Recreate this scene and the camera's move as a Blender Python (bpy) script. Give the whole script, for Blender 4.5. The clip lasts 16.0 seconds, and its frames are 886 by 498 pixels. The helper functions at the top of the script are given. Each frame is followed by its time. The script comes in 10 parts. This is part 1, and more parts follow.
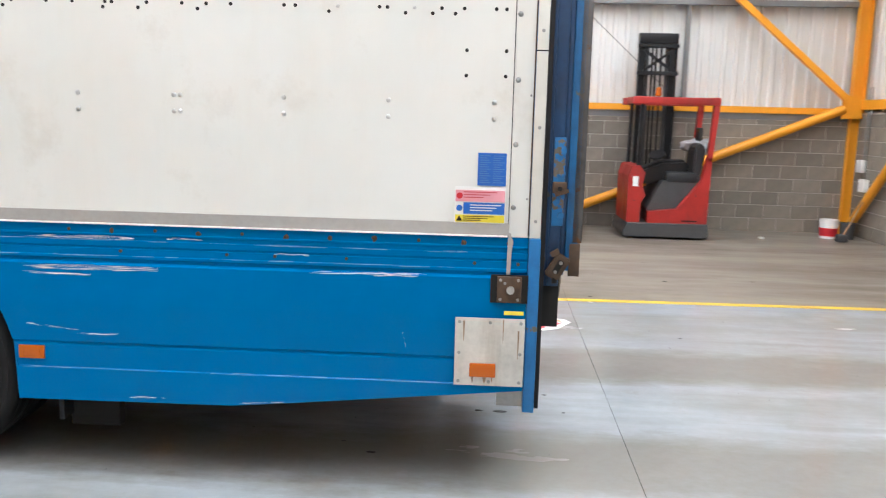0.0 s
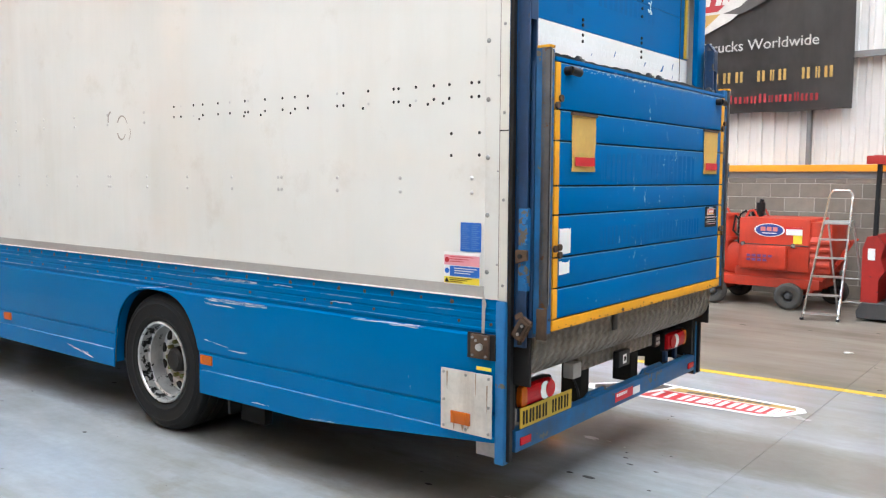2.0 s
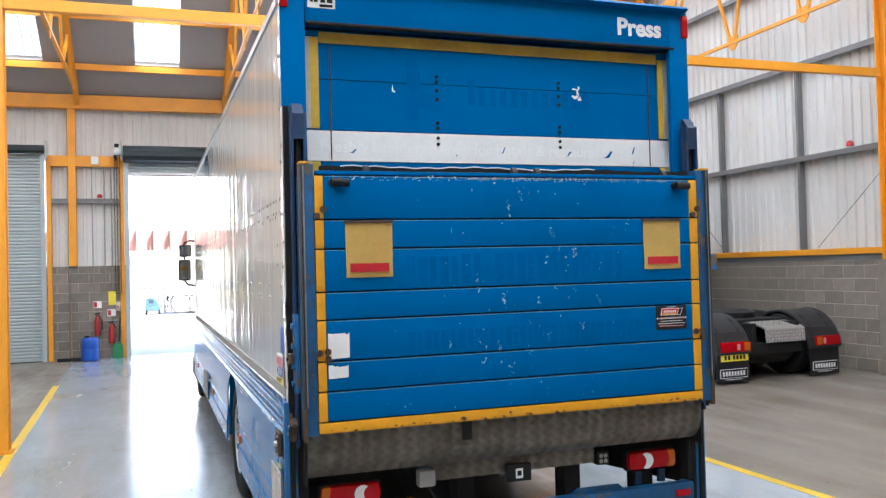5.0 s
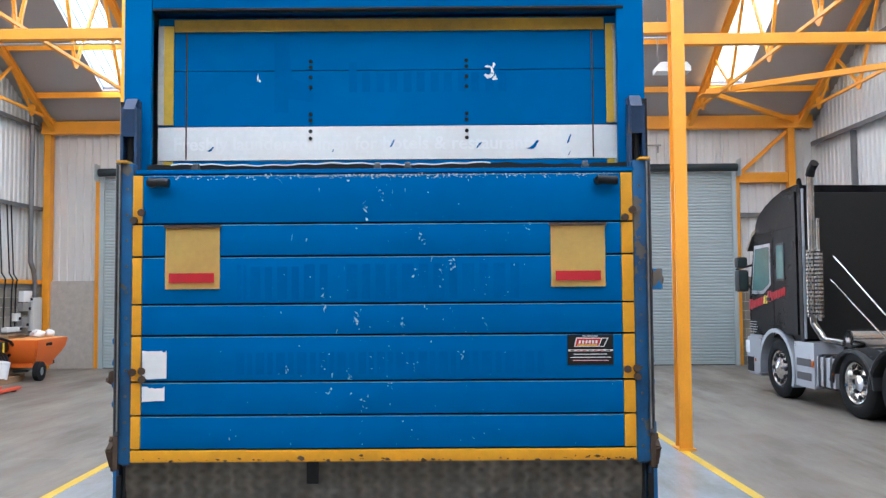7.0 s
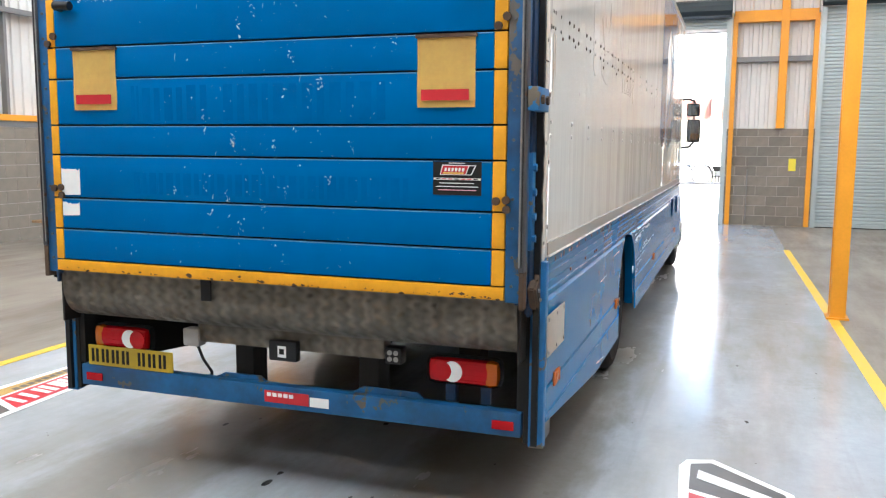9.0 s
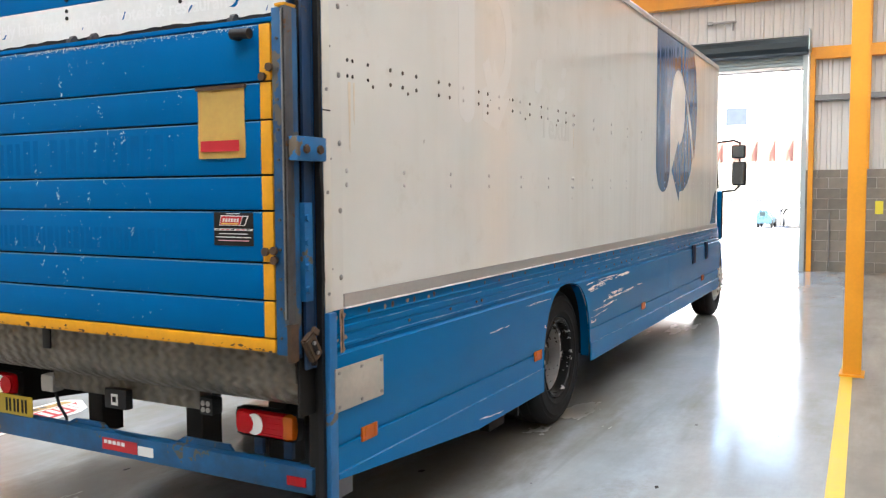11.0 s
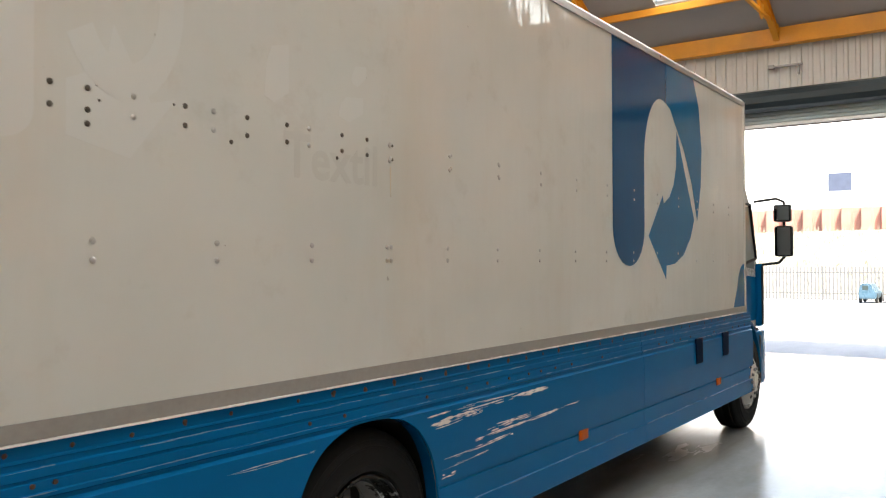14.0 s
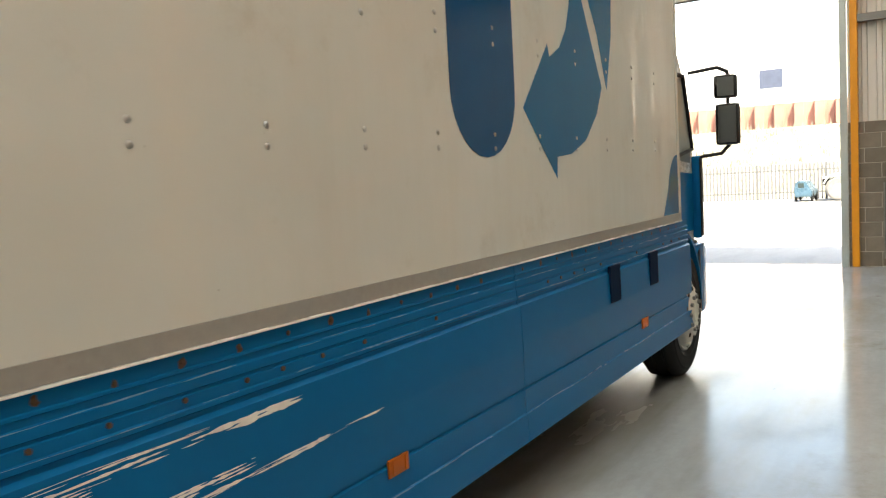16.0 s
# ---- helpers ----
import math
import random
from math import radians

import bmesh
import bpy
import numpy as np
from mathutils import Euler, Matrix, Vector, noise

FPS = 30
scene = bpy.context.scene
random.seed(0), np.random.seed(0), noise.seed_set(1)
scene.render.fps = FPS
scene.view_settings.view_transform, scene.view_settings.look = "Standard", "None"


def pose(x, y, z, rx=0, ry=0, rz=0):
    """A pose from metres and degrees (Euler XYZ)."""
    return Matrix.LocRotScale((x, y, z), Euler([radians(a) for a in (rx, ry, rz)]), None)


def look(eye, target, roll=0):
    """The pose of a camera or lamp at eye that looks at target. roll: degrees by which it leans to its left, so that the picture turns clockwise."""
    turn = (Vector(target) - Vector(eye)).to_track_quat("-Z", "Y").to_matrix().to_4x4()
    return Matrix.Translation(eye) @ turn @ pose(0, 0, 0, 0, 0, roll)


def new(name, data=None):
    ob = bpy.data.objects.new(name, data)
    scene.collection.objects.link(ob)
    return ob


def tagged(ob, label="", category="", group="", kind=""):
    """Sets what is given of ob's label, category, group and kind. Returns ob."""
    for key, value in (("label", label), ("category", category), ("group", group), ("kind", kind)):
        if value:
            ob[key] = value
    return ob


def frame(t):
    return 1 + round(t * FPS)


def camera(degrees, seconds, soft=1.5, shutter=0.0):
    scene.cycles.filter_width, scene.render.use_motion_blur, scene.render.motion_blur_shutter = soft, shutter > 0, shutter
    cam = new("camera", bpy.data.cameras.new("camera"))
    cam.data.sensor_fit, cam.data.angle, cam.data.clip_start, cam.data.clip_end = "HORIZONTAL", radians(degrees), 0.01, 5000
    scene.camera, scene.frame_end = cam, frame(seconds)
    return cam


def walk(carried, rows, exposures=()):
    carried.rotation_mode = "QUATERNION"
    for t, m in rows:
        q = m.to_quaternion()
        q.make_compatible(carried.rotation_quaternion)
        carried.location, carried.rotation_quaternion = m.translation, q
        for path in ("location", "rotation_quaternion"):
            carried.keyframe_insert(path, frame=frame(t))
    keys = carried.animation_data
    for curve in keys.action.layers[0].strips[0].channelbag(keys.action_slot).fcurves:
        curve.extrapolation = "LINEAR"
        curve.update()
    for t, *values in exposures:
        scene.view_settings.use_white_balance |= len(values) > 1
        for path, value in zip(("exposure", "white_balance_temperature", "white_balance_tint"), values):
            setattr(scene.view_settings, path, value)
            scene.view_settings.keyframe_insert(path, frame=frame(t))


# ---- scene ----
cam = camera(55.8, 16.0, soft=1.2, shutter=0.2)
PATH = [
    (0, (0.137, 0.044, 1.755), (0.026, 2.017, 1.444), 1.5),
    (0.5, (0.768, 0.044, 1.752), (0.257, 1.956, 1.461), 1.6),
    (1, (1.42, 0.079, 1.767), (0.596, 1.884, 1.515), 1.4),
    (1.5, (2.073, 0.197, 1.799), (1.019, 1.883, 1.591), 1.0),
    (2, (2.642, 0.449, 1.825), (1.402, 2.009, 1.656), 0.3),
    (2.5, (3.197, 0.755, 1.857), (1.785, 2.164, 1.724), -0.7),
    (3, (3.631, 1.137, 1.861), (2.072, 2.386, 1.751), -1.0),
    (3.5, (4.063, 1.577, 1.872), (2.402, 2.688, 1.804), -1.2),
    (4, (4.343, 2.088, 1.853), (2.607, 3.08, 1.826), -2.2),
    (4.5, (4.567, 2.633, 1.863), (2.751, 3.47, 1.866), -1.9),
    (5, (4.74, 3.189, 1.896), (2.848, 3.836, 1.942), -1.5),
    (5.2, (4.753, 3.424, 1.903), (2.837, 3.993, 1.982), -1.5),
    (7.3, (4.233, 5.678, 1.806), (2.236, 5.572, 1.851), 0.0),
    (7.5, (4.154, 5.844, 1.776), (2.16, 5.685, 1.777), 0.3),
    (8, (3.966, 6.255, 1.747), (1.991, 5.946, 1.672), 1.0),
    (8.2, (3.926, 6.442, 1.725), (1.968, 6.05, 1.605), 1.1),
    (10.3, (3.407, 7.991, 1.694), (1.637, 7.089, 1.461), -0.6),
    (10.5, (3.333, 8.095, 1.703), (1.568, 7.18, 1.49), -0.6),
    (11, (3.118, 8.401, 1.716), (1.363, 7.451, 1.582), -0.3),
    (11.5, (2.813, 8.682, 1.735), (1.089, 7.669, 1.67), 0.0),
    (12, (2.387, 8.797, 1.753), (0.705, 7.715, 1.746), -0.7),
    (12.5, (1.879, 8.873, 1.753), (0.214, 7.766, 1.797), 0.2),
    (13, (1.36, 8.893, 1.748), (-0.293, 7.769, 1.811), 1.0),
    (13.5, (0.793, 8.81, 1.744), (-0.853, 7.677, 1.819), 0.2),
    (14, (0.182, 8.688, 1.739), (-1.451, 7.534, 1.773), -0.2),
    (14.5, (-0.426, 8.498, 1.711), (-2.051, 7.332, 1.691), -1.2),
    (15, (-1.079, 8.328, 1.684), (-2.729, 7.2, 1.617), -2.0),
    (15.5, (-1.703, 8.139, 1.652), (-3.374, 7.046, 1.533), -2.6),
    (16, (-2.38, 7.976, 1.625), (-4.083, 6.941, 1.462), -3.1),
]
# seconds, stops, kelvin, tint: the clip's camera warms as it comes round to the offside
EXPOSURES = [(0.0, 3.5, 6000, 10), (0.5, 3.45, 6000, 10), (1.5, 3.5, 6000, 10), (2.0, 3.42, 6000, 10), (2.5, 3.28, 6050, 10), (3.0, 3.2, 6150, 10), (4.5, 3.03, 6050, 10), (5.2, 2.95, 5750, 10), (7.3, 3.18, 5500, 10), (8.0, 3.38, 5750, 10), (10.5, 3.3, 6250, 10), (11.0, 3.25, 6300, 10), (11.5, 3.1, 6350, 9), (12.5, 2.98, 6500, 8), (13.0, 2.7, 6650, 9), (13.5, 2.5, 6700, 9), (14.0, 2.57, 6850, 8), (15.0, 2.8, 7150, 5), (15.5, 2.95, 7400, 4), (16.0, 2.6, 7600, 5)]
walk(cam, [(t, look(eye, target, roll)) for t, eye, target, roll in PATH], EXPOSURES)

# ---- light: overcast-bright sky, sun over the roof, daylight through the roof sheets ----
world = bpy.data.worlds.new("sky")
scene.world = world
world.use_nodes = True
wn = world.node_tree
sky = wn.nodes.new("ShaderNodeTexSky")
sky.sky_type, sky.sun_disc = "NISHITA", False
sky.sun_elevation, sky.sun_rotation = radians(55), radians(45)
sky.air_density, sky.dust_density = 1.0, 3.0
wn.links.new(sky.outputs[0], wn.nodes["Background"].inputs[0])
wn.nodes["Background"].inputs[1].default_value = 0.15


def sun(strength, elevation, azimuth, angle):
    d = bpy.data.lights.new("sun", "SUN")
    d.energy, d.angle, d.color = strength, radians(angle), (1.0, 0.95, 0.88)
    el, az = radians(elevation), radians(azimuth)
    e = Vector((math.cos(el) * math.cos(az), math.cos(el) * math.sin(az), math.sin(el)))
    ob = new("sun", d)
    ob.matrix_world = look(e * 60, (0, 0, 0))


sun(5.0, 55, 45, 0.6)

# roof: ridge along y, both slopes from the eaves
X_END, X_BACK, Y_FAR, Y_NEAR = -16.33, 6.1, 14.3, -4.8
EAVE, PITCH = 6.12, 0.53
X_RIDGE, SPAN = 0.5 * (X_END + X_BACK), 0.5 * (X_BACK - X_END)
SKYLIGHT_Y = [0.42 + 2.85 * k for k in range(-1, 5)]
SKY_IN, SKY_OUT = 1.40, 10.17  # skylights reach from here to here, level metres from the ridge


def roof_z(x):
    return EAVE + PITCH * min(x - X_END, X_BACK - x)


def skylight_lamp(y, side):
    xm = X_RIDGE + side * 0.5 * (SKY_IN + SKY_OUT)
    d = bpy.data.lights.new("roof_daylight", "AREA")
    d.shape, d.size, d.size_y = "RECTANGLE", 0.95, (SKY_OUT - SKY_IN) * math.hypot(1, PITCH)
    d.energy, d.color = (39 if side > 0 else 27), (0.92, 0.97, 1.0)
    ob = new("roof_daylight", d)
    n = Vector((side * PITCH, 0, 1)).normalized()
    c = Vector((xm, y, roof_z(xm))) + n * 0.03
    x = Vector((0, 1, 0))
    ob.matrix_world = Matrix.Translation(c) @ Matrix((x, n.cross(x), n)).transposed().to_4x4()


for y in SKYLIGHT_Y:
    for side in (-1, 1):
        skylight_lamp(y, side)

# ---- materials ----
def nodes_of(name):
    m = bpy.data.materials.new(name)
    m.use_nodes = True
    nt = m.node_tree
    return m, nt, nt.nodes["Principled BSDF"]


def noise_tex(nt, vec, scale, detail=4.0, rough=0.55, stretch=None):
    n = nt.nodes.new("ShaderNodeTexNoise")
    n.inputs["Scale"].default_value = scale
    n.inputs["Detail"].default_value = detail
    n.inputs["Roughness"].default_value = rough
    src = vec
    if stretch:
        mp = nt.nodes.new("ShaderNodeMapping")
        mp.inputs["Scale"].default_value = stretch
        nt.links.new(vec, mp.inputs[0])
        src = mp.outputs[0]
    nt.links.new(src, n.inputs["Vector"])
    return n.outputs["Fac"]


def ramp(nt, fac, lo, hi, a=0.0, b=1.0):
    r = nt.nodes.new("ShaderNodeMapRange")
    r.inputs["From Min"].default_value, r.inputs["From Max"].default_value = lo, hi
    r.inputs["To Min"].default_value, r.inputs["To Max"].default_value = a, b
    nt.links.new(fac, r.inputs["Value"])
    return r.outputs["Result"]


def mixed(nt, fac, a, b, mode="MIX"):
    m = nt.nodes.new("ShaderNodeMix")
    m.data_type, m.blend_type = "RGBA", mode
    for sock, v in ((m.inputs[6], a), (m.inputs[7], b)):
        if isinstance(v, tuple):
            sock.default_value = (*v, 1)
        else:
            nt.links.new(v, sock)
    if isinstance(fac, float):
        m.inputs[0].default_value = fac
    else:
        nt.links.new(fac, m.inputs[0])
    return m.outputs[2]


def math_node(nt, op, a, b=None):
    n = nt.nodes.new("ShaderNodeMath")
    n.operation = op
    for k, v in enumerate((a, b)):
        if v is None:
            continue
        if isinstance(v, (int, float)):
            n.inputs[k].default_value = v
        else:
            nt.links.new(v, n.inputs[k])
    return n.outputs[0]


def mat(name, base, rough=0.5, metal=0.0, var=0.12, scale=2.5, fine=40.0, bump=0.0, chips=None, stretch=None,
        coat=0.0, rvar=0.12, random=0.0, streaks=None, spec=0.5):
    """base colour varied at two scales; chips: (colour, share, scale), streaks: (colour, share, stretch)."""
    m, nt, b = nodes_of(name)
    tc = nt.nodes.new("ShaderNodeTexCoord").outputs["Object"]
    big, small = noise_tex(nt, tc, scale, stretch=stretch), noise_tex(nt, tc, fine, 3.0)
    both = math_node(nt, "ADD", math_node(nt, "MULTIPLY", big, 0.7), math_node(nt, "MULTIPLY", small, 0.3))
    lo = tuple(max(0.0, c * (1 - var)) for c in base)
    hi = tuple(min(1.0, c * (1 + var)) for c in base)
    col = mixed(nt, ramp(nt, both, 0.32, 0.68), lo, hi)
    if random:
        oi = nt.nodes.new("ShaderNodeObjectInfo")
        col = mixed(nt, 1.0, col, mixed(nt, oi.outputs["Random"], (1 - random,) * 3, (1.0, 1.0, 1.0)), "MULTIPLY")
    r = ramp(nt, both, 0.3, 0.7, max(0.02, rough - rvar), min(1.0, rough + rvar))
    if streaks:
        c2, share, st = streaks
        f = ramp(nt, noise_tex(nt, tc, 1.0, 5.0, 0.6, st), 1 - share - 0.12, 1 - share + 0.24)
        col = mixed(nt, f, col, c2)
    if chips:
        c2, share, sc = chips
        f = ramp(nt, noise_tex(nt, tc, sc, 5.0, 0.62), 1 - share, 1 - share + 0.012)
        col = mixed(nt, f, col, c2)
    nt.links.new(col, b.inputs["Base Color"])
    nt.links.new(r, b.inputs["Roughness"])
    b.inputs["Metallic"].default_value = metal
    b.inputs["Specular IOR Level"].default_value = spec
    b.inputs["Coat Weight"].default_value = coat
    b.inputs["Coat Roughness"].default_value = 0.15
    if bump:
        bn = nt.nodes.new("ShaderNodeBump")
        bn.inputs["Strength"].default_value, bn.inputs["Distance"].default_value = 0.5, bump
        nt.links.new(both, bn.inputs["Height"])
        nt.links.new(bn.outputs[0], b.inputs["Normal"])
    return m


def plain(name, base, rough=0.5, metal=0.0, **k):
    return mat(name, base, rough, metal, var=0.06, **k)


def gloss_panel(name, dull, clean, grime=None):
    """Glossy painted panel that undulates a little, with soft grime and a few specks."""
    m, nt, b = nodes_of(name)
    tc = nt.nodes.new("ShaderNodeTexCoord").outputs["Object"]
    soft = noise_tex(nt, tc, 0.9, 4.0, 0.6)
    col = mixed(nt, ramp(nt, soft, 0.3, 0.7), dull, clean)
    if grime:
        runs = noise_tex(nt, tc, 1.0, 5.0, 0.65, (2.2, 2.2, 0.35))
        col = mixed(nt, ramp(nt, runs, 0.5, 0.85, 0.0, 0.4), col, grime)
        scuff = ramp(nt, noise_tex(nt, tc, 2.3, 6.0, 0.7), 0.58, 0.70, 0.0, 0.26)
        col = mixed(nt, scuff, col, tuple(c * 0.8 for c in grime))
        specks = ramp(nt, noise_tex(nt, tc, 17.0, 2.0, 0.5), 0.785, 0.80, 0.0, 0.5)
        col = mixed(nt, specks, col, (0.25, 0.22, 0.18))
    nt.links.new(col, b.inputs["Base Color"])
    nt.links.new(ramp(nt, noise_tex(nt, tc, 1.3, 5.0, 0.65), 0.3, 0.72, 0.03, 0.11), b.inputs["Roughness"])
    h = math_node(nt, "ADD", noise_tex(nt, tc, 1.0, 3.0, 0.5, (3.6, 1.0, 0.35)), math_node(nt, "MULTIPLY", noise_tex(nt, tc, 2.0, 2.0, 0.5), 0.3))
    bn = nt.nodes.new("ShaderNodeBump")
    bn.inputs["Strength"].default_value, bn.inputs["Distance"].default_value = 1.0, 0.008
    nt.links.new(h, bn.inputs["Height"])
    nt.links.new(bn.outputs[0], b.inputs["Normal"])
    return m


WHITE_BOX = gloss_panel("box_panel_white", (0.665, 0.67, 0.63), (0.73, 0.735, 0.70), (0.60, 0.55, 0.46))
CREAM = mat("cream_painted_steel", (0.62, 0.61, 0.55), 0.45, var=0.08, scale=3.0, fine=14.0, chips=((0.22, 0.18, 0.13), 0.245, 20.0))
BLUE = mat("truck_blue", (0.0, 0.114, 0.325), 0.4, var=0.08, scale=1.3, fine=9.0, rvar=0.08, spec=0.06,
           chips=((0.42, 0.50, 0.56), 0.245, 48.0))
BLUE_SKIRT = mat("skirt_blue", (0.0, 0.128, 0.335), 0.22, var=0.045, scale=0.8, fine=5.0, rvar=0.06, spec=0.13,
                 chips=((0.36, 0.44, 0.50), 0.205, 14.0))
BLUE_WORN = mat("worn_blue_paint", (0.01, 0.13, 0.33), 0.5, var=0.25, scale=6.0, fine=30.0,
                chips=((0.13, 0.105, 0.075), 0.40, 6.0))
# much darker, brown-flecked blue for lift guides, sliding posts and lamp legs
BLUE_DARK = mat("mottled_dark_blue", (0.004, 0.030, 0.085), 0.5, var=0.4, scale=6.0, chips=((0.05, 0.04, 0.03), 0.33, 14.0))
BLUE_BAR = mat("grimy_bar_blue", (0.004, 0.085, 0.22), 0.5, var=0.4, scale=5.0, fine=22.0, chips=((0.095, 0.085, 0.07), 0.375, 7.0), streaks=((0.02, 0.035, 0.06), 0.40, (1.0, 2.2, 3.0)))
# pale blue that paints edge highlights, along with some wear
WORN_GLINT = mat("worn_glint_blue", (0.16, 0.30, 0.43), 0.4, var=0.2, scale=10.0)
BRIGHT = mat("bright_edge_trim", (0.86, 0.86, 0.84), 0.28, var=0.05, scale=5.0)
YELLOW = mat("yellow_edge_paint", (0.70, 0.32, 0.001), 0.55, var=0.12, scale=5.0, chips=((0.20, 0.13, 0.06), 0.27, 16.0))
GREY_STRIP = mat("grey_rail", (0.36, 0.35, 0.33), 0.5, 0.2, var=0.15, scale=2.0, stretch=(0.3, 1, 1))
ALU = mat("aluminium", (0.52, 0.52, 0.51), 0.38, 0.85, var=0.12, scale=8.0, fine=60.0)
DARK_STEEL = mat("dark_worn_steel", (0.10, 0.10, 0.105), 0.5, 0.6, var=0.3, scale=9.0, chips=((0.12, 0.06, 0.03), 0.36, 12.0))
STEEL = mat("dull_steel", (0.30, 0.30, 0.29), 0.5, 0.8, var=0.25, scale=9.0)
DARK = mat("dark_chassis", (0.014, 0.013, 0.012), 0.75, var=0.3, scale=6.0, spec=0.25)
BLACK = mat("black_plastic", (0.010, 0.010, 0.011), 0.45, var=0.2, scale=9.0, spec=0.3)
RUBBER = mat("tyre_rubber", (0.012, 0.012, 0.012), 0.7, var=0.3, scale=7.0, bump=0.003, spec=0.2)
RUST = mat("rusted_steel", (0.085, 0.052, 0.032), 0.75, 0.3, var=0.4, scale=18.0, bump=0.003)
RIM = mat("silver_wheel_paint", (0.45, 0.45, 0.44), 0.34, 0.6, var=0.2, scale=8.0, chips=((0.012, 0.012, 0.012), 0.38, 22.0))
BARREL = mat("flaking_silver_paint", (0.45, 0.45, 0.44), 0.34, 0.6, var=0.2, scale=8.0, chips=((0.010, 0.010, 0.010), 0.485, 19.0))
BARREL_DARK = mat("black_barrel_with_silver_flakes", (0.45, 0.45, 0.44), 0.34, 0.6, var=0.2, scale=8.0, chips=((0.010, 0.010, 0.010), 0.60, 15.0))
# darker copy of DISC: the offside wheel's shade is in the colour
DISC_SHADED = mat("shaded_wheel_disc", (0.20, 0.195, 0.185), 0.45, 0.5, var=0.3, scale=9.0)
DISC = mat("grey_wheel_disc", (0.55, 0.55, 0.54), 0.36, 0.6, var=0.25, scale=9.0)
AMBER = plain("amber_lens", (0.46, 0.10, 0.004), 0.16)
REDLENS = plain("red_lens", (0.40, 0.002, 0.006), 0.16, spec=0.35, rvar=0.05)
CLEARLENS = plain("clear_lens", (0.75, 0.75, 0.75), 0.15)
ORANGE = mat("orange_steel_paint", (0.80, 0.33, 0.015), 0.45, var=0.10, scale=2.0, chips=((0.35, 0.13, 0.02), 0.24, 9.0))
GIRT = mat("galvanised_girt", (0.20, 0.20, 0.20), 0.5, 0.5, var=0.15)
CLAD = mat("white_cladding", (0.65, 0.645, 0.62), 0.5, var=0.05, scale=0.8, fine=10.0, streaks=((0.55, 0.53, 0.49), 0.33, (1.0, 1.0, 0.08)))
SOFFIT = mat("roof_liner_grey", (0.36, 0.36, 0.36), 0.6, var=0.06, scale=0.6)
SHUTTER = mat("roller_shutter_grey", (0.42, 0.48, 0.485), 0.42, 0.25, var=0.06, scale=0.8)
BOXGREY = mat("shutter_housing", (0.022, 0.032, 0.036), 0.45, 0.3, var=0.15)
BLOCK = mat("concrete_block", (0.240, 0.210, 0.172), 0.9, var=0.16, scale=5.0, fine=90.0, bump=0.004, random=0.30)
MORTAR = mat("mortar", (0.43, 0.395, 0.345), 0.95, var=0.12, scale=8.0, fine=80.0, bump=0.003)
LINE_YELLOW = mat("floor_line_yellow", (0.68, 0.44, 0.03), 0.4, var=0.14, scale=3.0, chips=((0.30, 0.28, 0.22), 0.32, 7.0))
WHITE = plain("white_print", (0.78, 0.78, 0.76), 0.45)
RED = plain("red_print", (0.50, 0.015, 0.025), 0.4)
GOLD = plain("gold_print", (0.80, 0.50, 0.10), 0.45)
PALE_BLUE = plain("pale_blue_print", (0.02, 0.13, 0.50), 0.35)
PINK = plain("pink_print", (0.75, 0.33, 0.38), 0.4)
YPRINT = plain("yellow_print", (0.80, 0.66, 0.05), 0.4)
GLASS = plain("window_glass_dark", (0.02, 0.03, 0.03), 0.05, spec=0.8)


